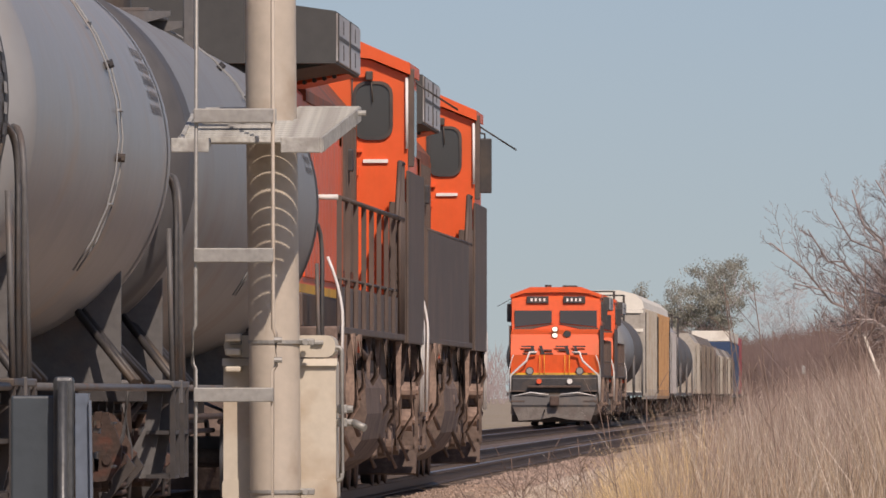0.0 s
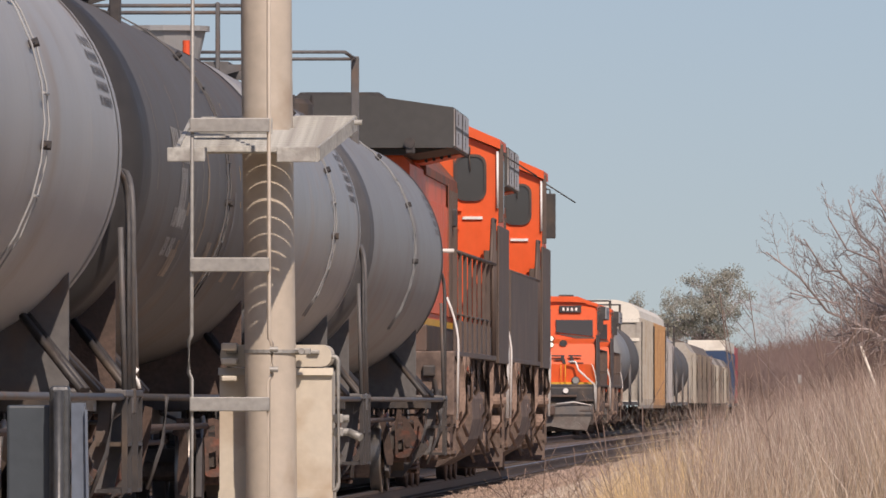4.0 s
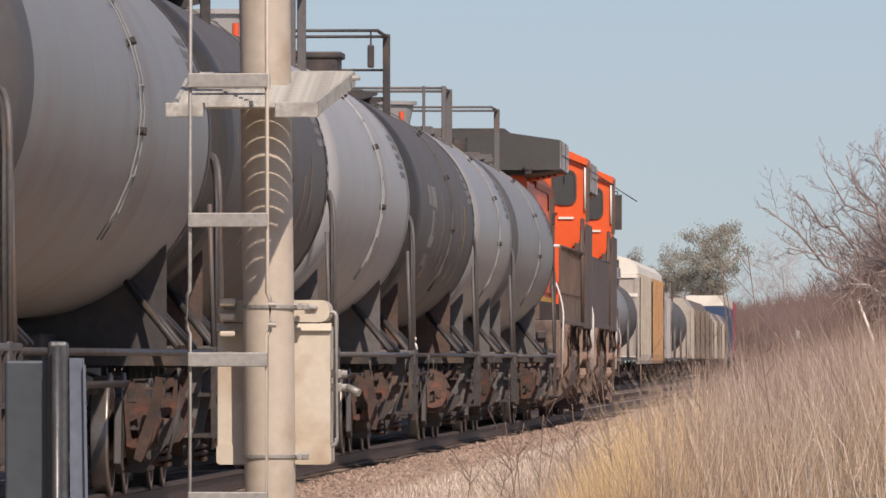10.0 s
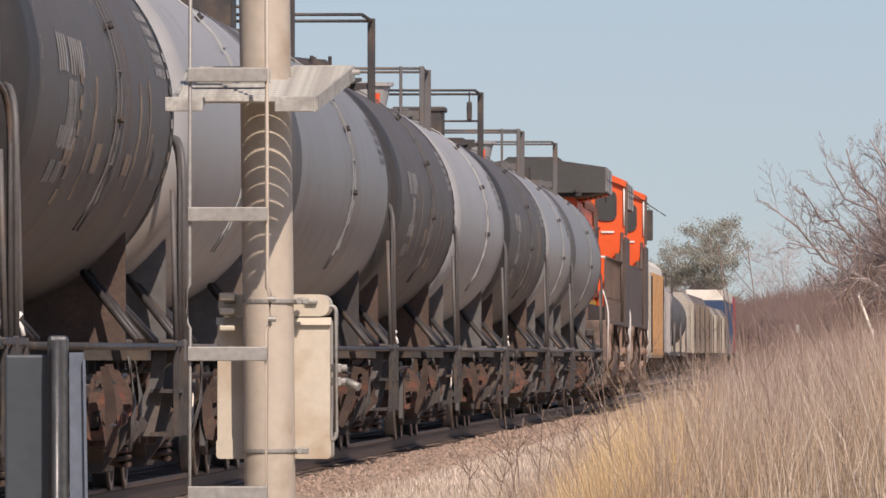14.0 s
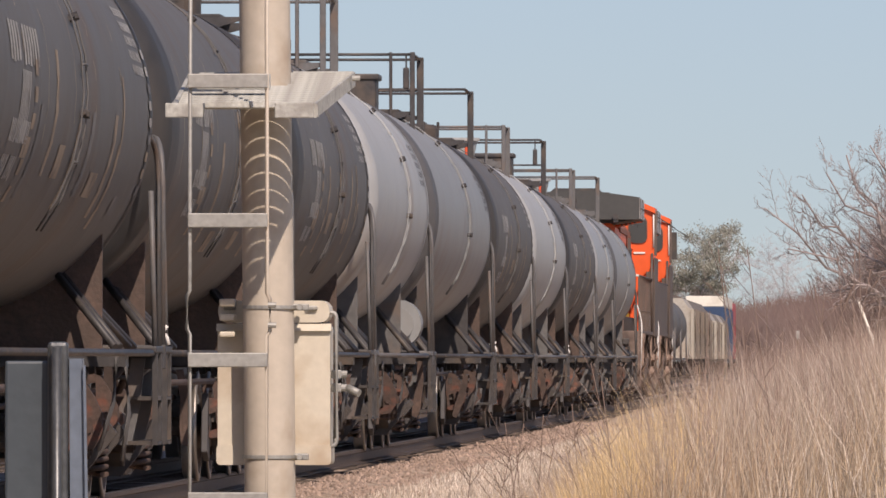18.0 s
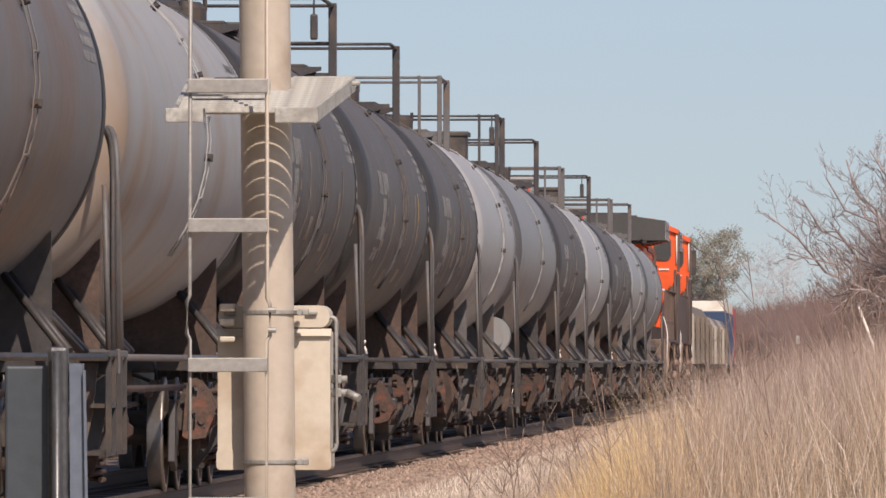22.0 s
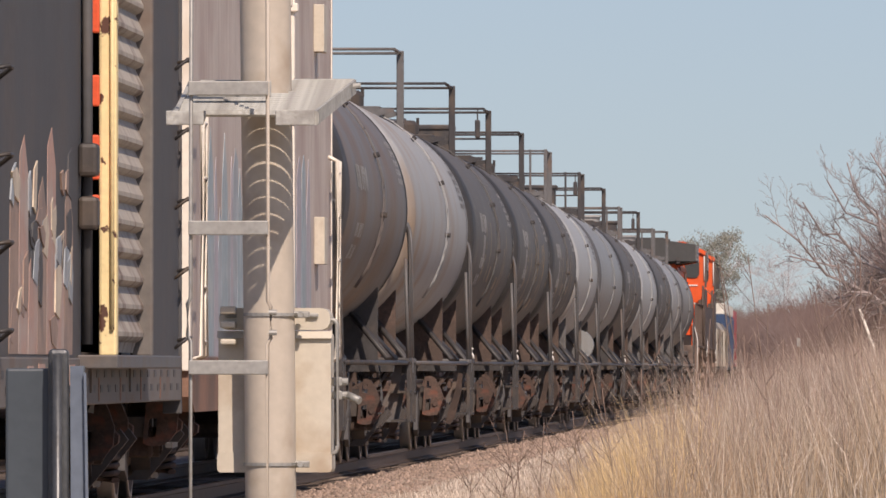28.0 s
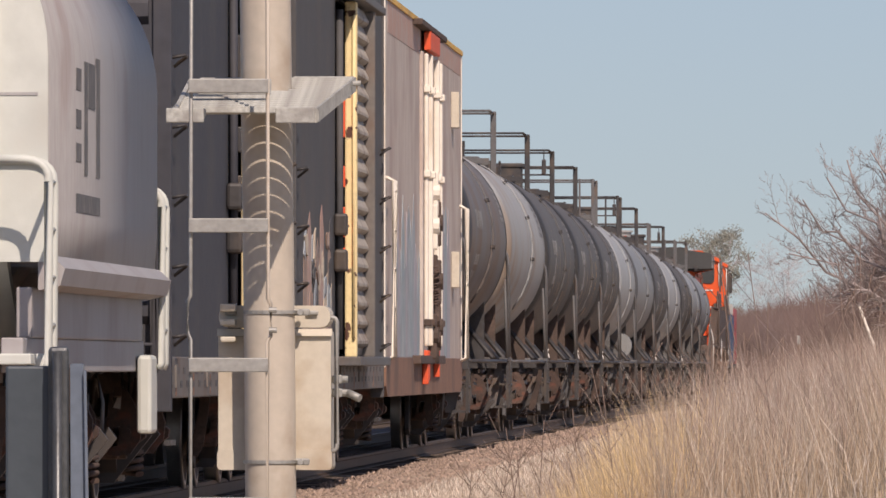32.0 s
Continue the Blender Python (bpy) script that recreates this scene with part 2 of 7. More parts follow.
M.update({
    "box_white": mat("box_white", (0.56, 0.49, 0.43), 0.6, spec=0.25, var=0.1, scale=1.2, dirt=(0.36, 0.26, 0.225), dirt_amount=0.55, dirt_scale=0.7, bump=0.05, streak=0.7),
    # cream paint, lighter than box_white, with the sun on the ends in it
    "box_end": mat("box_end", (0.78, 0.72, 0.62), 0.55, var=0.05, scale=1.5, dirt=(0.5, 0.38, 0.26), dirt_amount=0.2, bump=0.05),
    "box_dark": mat("box_dark", (0.088, 0.088, 0.09), 0.65, spec=0.2, var=0.12, scale=1.2, dirt=(0.11, 0.095, 0.085), dirt_amount=0.4, dirt_scale=0.7, bump=0.05, streak=0.4),
    "box_navy": mat("box_navy", (0.060, 0.062, 0.073), 0.65, spec=0.2, var=0.12, scale=1.2, dirt=(0.085, 0.078, 0.075), dirt_amount=0.4, dirt_scale=0.7, bump=0.05, streak=0.35),
    "door_dark": mat("door_dark", (0.16, 0.145, 0.13), 0.65, var=0.15, scale=2, dirt=(0.15, 0.095, 0.065), dirt_amount=0.45, dirt_scale=1.6, bump=0.08, streak=0.3),
    "door_pale": mat("door_pale", (0.43, 0.385, 0.32), 0.65, var=0.12, scale=2, dirt=(0.14, 0.085, 0.06), dirt_amount=0.35, dirt_scale=2.2, bump=0.08, streak=0.35),
    "door_yellow": mat("door_yellow", (0.84, 0.68, 0.36), 0.6, var=0.07, scale=3, dirt=(0.10, 0.045, 0.03), dirt_amount=0.12, dirt_scale=5, bump=0.1, edge=0.02),
    "box_rust": mat("box_rust", (0.27, 0.15, 0.10), 0.8, var=0.2, scale=2, dirt=(0.12, 0.08, 0.06), bump=0.15),
    "red_orange": mat("red_orange", (0.75, 0.10, 0.03), 0.6, var=0.1, scale=3, bump=0.05),
    "graffiti_blue": mat("graffiti_blue", (0.30, 0.37, 0.40), 0.6, var=0.2, scale=2.5, dirt=(0.44, 0.46, 0.45), dirt_amount=0.4, dirt_scale=2, bump=0.02, streak=0.5),
    "graffiti_lilac": mat("graffiti_lilac", (0.42, 0.38, 0.41), 0.6, var=0.2, scale=2.5, dirt=(0.30, 0.31, 0.33), dirt_amount=0.4, dirt_scale=2, bump=0.02, streak=0.5),
    "graffiti_cream": mat("graffiti_cream", (0.62, 0.53, 0.40), 0.6, var=0.15, scale=4, dirt=(0.40, 0.30, 0.22), dirt_amount=0.4, dirt_scale=4, bump=0.02),
    "graffiti_tan": mat("graffiti_tan", (0.36, 0.25, 0.19), 0.6, var=0.2, scale=4, dirt=(0.20, 0.15, 0.13), dirt_amount=0.5, dirt_scale=3, bump=0.02),
    "graffiti": mat("graffiti", (0.47, 0.29, 0.225), 0.6, var=0.15, scale=3, dirt=(0.45, 0.38, 0.33), dirt_amount=0.6, dirt_scale=3, bump=0.02),
    "graffiti_pale": mat("graffiti_pale", (0.36, 0.40, 0.425), 0.6, var=0.2, scale=3, dirt=(0.27, 0.285, 0.30), dirt_amount=0.6, dirt_scale=3, bump=0.02),
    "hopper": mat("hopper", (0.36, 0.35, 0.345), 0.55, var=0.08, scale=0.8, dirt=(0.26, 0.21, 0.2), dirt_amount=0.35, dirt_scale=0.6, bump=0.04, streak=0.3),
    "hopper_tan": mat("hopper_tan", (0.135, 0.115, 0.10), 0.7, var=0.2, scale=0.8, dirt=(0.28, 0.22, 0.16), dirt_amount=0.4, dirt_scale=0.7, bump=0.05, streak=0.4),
    # paler than hopper: sunlit look of the ends is in this base colour
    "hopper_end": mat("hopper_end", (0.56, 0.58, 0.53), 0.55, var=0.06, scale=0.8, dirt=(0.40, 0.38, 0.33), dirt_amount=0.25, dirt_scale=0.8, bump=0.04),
    "rack_tan": mat("rack_tan", (0.40, 0.235, 0.11), 0.65, var=0.15, scale=1, dirt=(0.25, 0.15, 0.08), bump=0.1),
    "rack_white": mat("rack_white", (0.72, 0.69, 0.60), 0.55, var=0.06, scale=1, dirt=(0.45, 0.4, 0.33), dirt_amount=0.25, bump=0.05),
    "blue": mat("blue", (0.026, 0.055, 0.12), 0.5, var=0.1, scale=1, bump=0.04),
    "red": mat("red", (0.42, 0.05, 0.05), 0.5, var=0.1, scale=1, bump=0.04),
    "grass_straw": mat("grass_straw", (0.46, 0.36, 0.25), 0.85, var=0.3, scale=0.7, dirt=(0.36, 0.25, 0.165), dirt_amount=0.5, dirt_scale=0.5, bump=0, island=0.5),
    "grass_red": mat("grass_red", (0.40, 0.30, 0.245), 0.85, var=0.3, scale=0.7, dirt=(0.24, 0.16, 0.125), dirt_amount=0.6, dirt_scale=0.4, bump=0, island=0.5),
    "grass_pale": mat("grass_pale", (0.60, 0.52, 0.44), 0.85, var=0.25, scale=0.7, dirt=(0.42, 0.34, 0.25), dirt_amount=0.4, dirt_scale=0.5, bump=0, island=0.55),
    # twigs of the distant trees, with haze put into the pale base colour
    "hazed_twig": mat("hazed_twig", (0.50, 0.46, 0.45), 0.9, var=0.1, scale=0.5, bump=0),
    "glass_sky": plain("glass_sky", (0.055, 0.06, 0.065), 0.12),
    "cream_line": mat("cream_line", (0.36, 0.29, 0.20), 0.7, var=0.3, scale=8, dirt=(0.12, 0.09, 0.07), dirt_amount=0.4, dirt_scale=5, bump=0),
    "twig": mat("twig", (0.31, 0.262, 0.245), 0.9, var=0.25, scale=0.5, bump=0),
    "brush": mat("brush", (0.175, 0.12, 0.105), 0.95, var=0.2, scale=0.2, dirt=(0.22, 0.17, 0.16), dirt_amount=0.5, dirt_scale=0.1, bump=0, island=0.2),
    # farthest trees: base colour paled to stand for the haze
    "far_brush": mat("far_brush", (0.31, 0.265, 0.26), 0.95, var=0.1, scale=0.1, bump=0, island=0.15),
    "bud_leaf": mat("bud_leaf", (0.29, 0.29, 0.24), 0.95, var=0.15, scale=0.2, dirt=(0.23, 0.22, 0.18), bump=0, island=0.12, spec=0.1),
    "stencil_white": mat("stencil_white", (0.42, 0.41, 0.38), 0.7, var=0.2, scale=6, dirt=(0.15, 0.13, 0.11), dirt_amount=0.4, dirt_scale=5, bump=0),
    "stencil_grey": mat("stencil_grey", (0.13, 0.13, 0.13), 0.7, var=0.2, scale=6, dirt=(0.22, 0.2, 0.18), dirt_amount=0.4, dirt_scale=5, bump=0),
    "stencil_tan": mat("stencil_tan", (0.32, 0.25, 0.175), 0.75, var=0.25, scale=5, dirt=(0.12, 0.09, 0.07), dirt_amount=0.5, dirt_scale=5, bump=0),
    "weed": mat("weed", (0.20, 0.14, 0.11), 0.9, var=0.3, scale=1, bump=0),
    "plough": mat("plough", (0.17, 0.15, 0.13), 0.6, var=0.25, scale=2.5, dirt=(0.12, 0.09, 0.075), dirt_amount=0.5, dirt_scale=2.5, bump=0.1),
    "rack_grey": mat("rack_grey", (0.38, 0.35, 0.30), 0.6, var=0.12, scale=1, dirt=(0.28, 0.21, 0.14), dirt_amount=0.4, bump=0.08),
    "stone": mat("stone", (0.34, 0.25, 0.195), 0.9, var=0.25, scale=2, bump=0, island=0.4),
    "grass_gold": mat("grass_gold", (0.76, 0.57, 0.31), 0.8, var=0.2, scale=0.7, dirt=(0.55, 0.38, 0.18), dirt_amount=0.3, dirt_scale=0.5, bump=0, island=0.4),
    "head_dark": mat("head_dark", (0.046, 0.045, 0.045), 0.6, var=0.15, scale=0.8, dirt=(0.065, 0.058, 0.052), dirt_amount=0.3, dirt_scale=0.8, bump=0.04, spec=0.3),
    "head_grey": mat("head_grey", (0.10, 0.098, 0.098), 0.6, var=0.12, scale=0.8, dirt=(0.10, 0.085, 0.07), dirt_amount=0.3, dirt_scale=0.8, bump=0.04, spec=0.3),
    "foundation": mat("foundation", (0.38, 0.36, 0.33), 0.9, var=0.15, scale=4, bump=0.3),
})
SHARED = {}
MOVERS = []      # things of the near train and where they stand at the start


# ================= ground and tracks =================
def ground_height(x, y):
    """Ballast bank under both tracks, and the verge beside it."""
    h = -0.36
    if x > -5.0:
        u = min(1.0, (x + 5.0) / 2.2)
        h = -0.20 - 0.20 * u
    if -13.3 < x <= -5.0:
        h = -0.185
    elif x <= -13.3:
        u = min(1.0, (-13.3 - x) / 1.5)
        h = -0.185 - 0.4 * u
    return h + 0.03 * noise.noise((x * 0.7, y * 0.25, 0))


def build_ground():
    xs = [-3000, -900, -300, -120, -60, -30, -20, -16, -14.8, -13.3, -12, -9, -7, -6, -5.4, -5.0, -4.6, -4.2, -3.6, -2.8, -2, -1, 0, 2, 5, 10, 20, 60, 200, 800, 3000]
    ys = [-400, -100, -30, -5] + list(range(0, 260, 4)) + [270, 290, 320, 360, 420, 520, 700, 1000, 1600, 2600, 4500]
    bm = B()
    g = [[bm.verts.new((x, y, ground_height(x, y))) for x in xs] for y in ys]
    for j in range(len(ys) - 1):
        for i in range(len(xs) - 1):
            f = bm.faces.new((g[j][i], g[j][i + 1], g[j + 1][i + 1], g[j + 1][i]))
            f.smooth = True
            x = (xs[i] + xs[i + 1]) / 2
            f.material_index = 2 if -5.75 < x < -3.0 else 1 if -14.5 < x < -3.6 else 0
    ob = part("ground", bm, "soil")
    ob.data.materials.append(M["ballast"])
    ob.data.materials.append(M["verge"])
    tagged(ob, "dry tan prairie ground with a gravel railway bank", "ground", kind="structure")


def build_track(cx, name, label):
    """Two rails on wooden sleepers."""
    top = new(name)
    tagged(top, label, "railway track", kind="structure")
    for sx in (-0.752, 0.752):
        bm = B()
        prof = [(-0.07, -0.172), (0.07, -0.172), (0.07, -0.155), (0.012, -0.14), (0.012, -0.045), (0.036, -0.035), (0.036, -0.004), (0.03, 0.0), (-0.03, 0.0), (-0.036, -0.004), (-0.036, -0.035), (-0.012, -0.045), (-0.012, -0.14), (-0.07, -0.155)]
        prism(bm, [(cx + sx + p, z) for p, z in prof], "y", -40, 880)
        rail = part("rail", bm, "rail", top)
        rail.data.materials.append(M["rail_top"])
        for f in rail.data.polygons:
            if f.normal.z > 0.9 and f.center.z > -0.002:
                f.material_index = 1
    bm = B()
    box(bm, -1.3, 1.3, -0.115, 0.115, -0.35, -0.176, 0.012)
    tie = mesh_of("sleeper", bm, "tie")
    for i in range(280):
        y = 60 + i * 0.52
        again("sleeper", tie, top, pose(cx + random.uniform(-0.04, 0.04), y, random.uniform(-0.012, 0.004), 0, 0, random.uniform(-1.5, 1.5)))
    bm = B()
    for i in range(560):
        y = 60 + (280 + i) * 0.52
        box(bm, cx - 1.3, cx + 1.3, y - 0.115, y + 0.115, -0.35, -0.178)
    far = part("far_sleepers", bm, "tie", top)
    far["kind"] = "stuff"


# ================= the near train: shared running gear =================
def wheel_mesh():
    if "wheel" not in SHARED:
        bm = B()
        # turned about the x axis: build about y, then turn
        lathe_y(bm, [(-0.07, 0.08), (-0.07, 0.20), (-0.02, 0.24), (-0.015, 0.36), (-0.06, 0.40), (-0.065, 0.445), (-0.06, 0.457), (0.03, 0.46), (0.05, 0.485), (0.072, 0.485), (0.075, 0.42), (0.04, 0.36), (0.03, 0.22), (0.09, 0.18), (0.09, 0.08)], seg=28)
        bmesh.ops.rotate(bm, verts=bm.verts, matrix=Matrix.Rotation(radians(90), 3, "Z"))
        me = mesh_of("wheel", bm, "wheel")
        me.materials.append(M["tread"])
        for f in me.polygons:
            r = math.hypot(f.center.y, f.center.z)
            if r > 0.44:
                f.material_index = 1
        SHARED["wheel"] = me
    return SHARED["wheel"]


def spring_mesh():
    if "spring" not in SHARED:
        bm = B()
        pts = [(0.085 * math.cos(k * 0.7), 0.085 * math.sin(k * 0.7), 0.28 * k / 45) for k in range(46)]
        tube(bm, pts, 0.022, 5)
        SHARED["spring"] = mesh_of("coil_spring", bm, "bogie_brown")
    return SHARED["spring"]


def side_frame_mesh():
    """Cast side frame of a freight bogie, in the y-z plane, outer face towards +x."""
    if "frame" not in SHARED:
        bm = B()
        # arch bar on top, in pieces round the window openings
        out = [(-1.12, 0.50), (-1.12, 0.66), (-0.85, 0.74), (-0.45, 0.80), (0.45, 0.80), (0.85, 0.74), (1.12, 0.66), (1.12, 0.50), (0.86, 0.50), (0.82, 0.56), (0.52, 0.66), (-0.52, 0.66), (-0.82, 0.56), (-0.86, 0.50)]
        prism(bm, out, "x", -0.07, 0.07)
        low = [(-0.86, 0.50), (-0.52, 0.22), (-0.40, 0.17), (0.40, 0.17), (0.52, 0.22), (0.86, 0.50), (0.72, 0.53), (0.44, 0.31), (-0.44, 0.31), (-0.72, 0.53)]
        prism(bm, low, "x", -0.075, 0.075)
        for s in (-1, 1):
            prism(bm, [(s * 0.50, 0.28), (s * 0.50, 0.70), (s * 0.34, 0.70), (s * 0.34, 0.28)], "x", -0.085, 0.085)
        bmesh.ops.recalc_face_normals(bm, faces=bm.faces)
        SHARED["frame"] = mesh_of("side_frame", bm, "black_steel")
        bm = B()
        box(bm, -0.09, 0.12, -0.16, 0.16, 0.34, 0.58, 0.03)
        cyl(bm, (0.0, 0, 0.46), (0.17, 0, 0.46), 0.12, 16)
        cyl(bm, (0.16, 0, 0.46), (0.19, 0, 0.46), 0.075, 12)
        for k in range(3):
            an = k * math.tau / 3
            cyl(bm, (0.16, 0.09 * math.cos(an), 0.46 + 0.09 * math.sin(an)), (0.185, 0.09 * math.cos(an), 0.46 + 0.09 * math.sin(an)), 0.02, 6)
        SHARED["bearing"] = mesh_of("bearing", bm, "bogie_brown")
        bm = B()
        box(bm, -1.15, 1.15, -0.2, 0.2, 0.42, 0.66, 0.03)
        SHARED["bolster"] = mesh_of("bolster", bm, "black_steel")
        bm = B()
        cyl(bm, (-1.0, 0, 0.46), (1.0, 0, 0.46), 0.085, 12)
        SHARED["axle"] = mesh_of("axle", bm, "wheel")
        bm = B()
        box(bm, -0.03, 0.03, -0.17, 0.17, 0.20, 0.74, 0.01)
        tube(bm, [(0.0, 0.0, 0.72), (0.02, 0.06, 0.5), (0.0, 0.1, 0.25)], 0.03, 6)
        SHARED["brake"] = mesh_of("brake_beam", bm, "black_steel")
        bm = B()
        prism(bm, [(-0.05, 0.18), (0.05, 0.18), (0.12, 0.60), (0.05, 0.78), (-0.05, 0.76)], "x", -0.05, 0.05)
        SHARED["brake_head"] = mesh_of("brake_shoe", bm, "black_steel")
        # end face of the side frame: a cast bracket with two openings in one column, in the x-z plane
        bm = B()
        for o in ([(-0.18, 0.44), (-0.13, 0.42), (-0.13, 0.93), (-0.17, 0.90)], [(-0.13, 0.42), (-0.045, 0.42), (-0.045, 0.50), (-0.13, 0.49)], [(-0.13, 0.64), (-0.045, 0.66), (-0.045, 0.79), (-0.13, 0.80)],
                  [(-0.13, 0.89), (-0.045, 0.90), (-0.05, 0.97), (-0.12, 0.96)], [(-0.045, 0.42), (0.08, 0.44), (0.17, 0.56), (0.17, 0.70), (0.09, 0.84), (0.0, 0.95), (-0.045, 0.96)]):
            prism(bm, o, "y", -0.05, 0.05)
        prism(bm, [(0.09, 0.50), (0.21, 0.58), (0.21, 0.64), (0.10, 0.70)], "y", 0.05, 0.25)
        cyl(bm, (0.03, -0.07, 0.60), (0.03, -0.05, 0.60), 0.045, 10)
        bmesh.ops.scale(bm, vec=(0.74, 1, 0.94), verts=bm.verts)
        SHARED["pedestal"] = mesh_of("pedestal", bm, "casting")
        bm = prism(B(), [(-0.03, 1.02), (0.03, 1.02), (0.06, 0.80), (0.05, 0.45), (0.01, 0.34), (-0.05, 0.36), (-0.05, 0.5), (-0.02, 0.78)], "y", -0.02, 0.02)
        SHARED["lever"] = mesh_of("brake_lever", bm, "bogie_brown")
        bm = prism(B(), [(-0.22, 0.16), (-0.05, 0.16), (0.24, 0.52), (0.18, 0.6)], "y", -0.04, 0.04)
        SHARED["rod"] = mesh_of("hanger_rod", tube(B(), [(0, 0, 1.05), (0.02, 0, 0.7), (-0.04, 0, 0.35)], 0.016, 5), "grey_steel")
        SHARED["strut"] = mesh_of("cross_strut", bm, "black_steel")
    return SHARED["frame"]


def bogie(parent, y, half_base=0.89):
    """A two-axle bogie under a wagon, its parts one level deeper."""
    side_frame_mesh()
    base = again("bogie", SHARED["bolster"], parent, pose(0, y, 0))
    for sx in (-1, 1):
        again("side_frame", SHARED["frame"], base, pose(sx * 1.0, 0, 0, 0, 0, 0 if sx > 0 else 180))
        for dy in (-0.2, 0.0, 0.2):
            again("coil_spring", spring_mesh(), base, pose(sx * 1.13, dy, 0.22))
        for sy in (-1, 1):
            again("bearing", SHARED["bearing"], base, pose(sx * 1.0, sy * half_base, 0, 0, 0, 0 if sx > 0 else 180))
            again("wheel", wheel_mesh(), base, pose(sx * 0.752, sy * half_base, 0.46, 0, 0, 0 if sx < 0 else 180))
            again("brake_shoe", SHARED["brake_head"], base, pose(sx * 0.78, sy * (half_base - 0.56), 0, 12 * sy, 0, 0))
    for sx in (-1, 1):
        for sy in (-1, 1):
            again("pedestal", SHARED["pedestal"], base, pose(sx * random.uniform(1.06, 1.16), sy * 1.12, random.uniform(-0.04, 0.04), 0, random.uniform(-6, 6), 0 if sx > 0 else 180))
            again("brake_lever", SHARED["lever"], base, pose(sx * random.uniform(0.72, 1.3), sy * random.uniform(1.4, 1.6), random.uniform(-0.1, 0.05), 0, random.uniform(-14, 14), 0))
            again("hanger_rod", SHARED["rod"], base, pose(sx * random.uniform(0.85, 1.4), sy * random.uniform(0.3, 1.3), random.uniform(-0.1, 0.1), 0, random.uniform(-12, 12), 0))
            again("cross_strut", SHARED["strut"], base, pose(sx * 1.1, sy * 0.5, 0))
    for sy in (-1, 1):
        again("axle", SHARED["axle"], base, pose(0, sy * half_base, 0))
        again("brake_beam", SHARED["brake"], base, pose(0.9, sy * (half_base + 0.42), 0, 14 * sy, 0, 0))
    return base


def coupler(parent, y, s):
    bm = B()
    box(bm, -0.1, 0.1, y, y + s * 0.65, 0.72, 0.95, 0.03)
    box(bm, -0.17, 0.15, y + s * 0.45, y + s * 0.72, 0.66, 1.0, 0.05)
    part("coupler", bm, "rusty_steel", parent)
    bm = B()
    tube(bm, arc((0.35, y, 0.8), (0.4, y + s * 0.3, 0.25), (0.3, y + s * 0.75, 0.55), 8), 0.025, 6)
    part("air_hose", bm, "black_steel", parent)


def flank_patch(bm, y0, y1, z0, z1, R, zc, proud=0.005):
    """A thin patch that lies on a tank's flank."""
    n = 4
    prev = None
    for k in range(n + 1):
        z = z0 + (z1 - z0) * k / n
        x = math.sqrt(max(0.0, R * R - (z - zc) ** 2)) + proud
        row = [bm.verts.new((x, y0, z)), bm.verts.new((x, y1, z))]
        if prev:
            bm.faces.new((prev[0], prev[1], row[1], row[0]))
        prev = row
    return bm


def lettering(parent, lines, y0, z, R, zc, material):
    """Lines of unreadable writing on a tank's flank as plain bars. lines: (height, length)."""
    for hgt, length in lines:
        n = max(2, int(length / (hgt * 0.85)))
        bm = B()
        for k in range(n):
            if n > 5 and k == 4:
                continue
            y = y0 + length * k / n
            flank_patch(bm, y, y + length / n * 0.62, z - hgt * random.uniform(0.9, 1.0), z, R, zc)
        part("lettering", bm, material, parent)["kind"] = "stuff"
        z -= hgt * 1.5


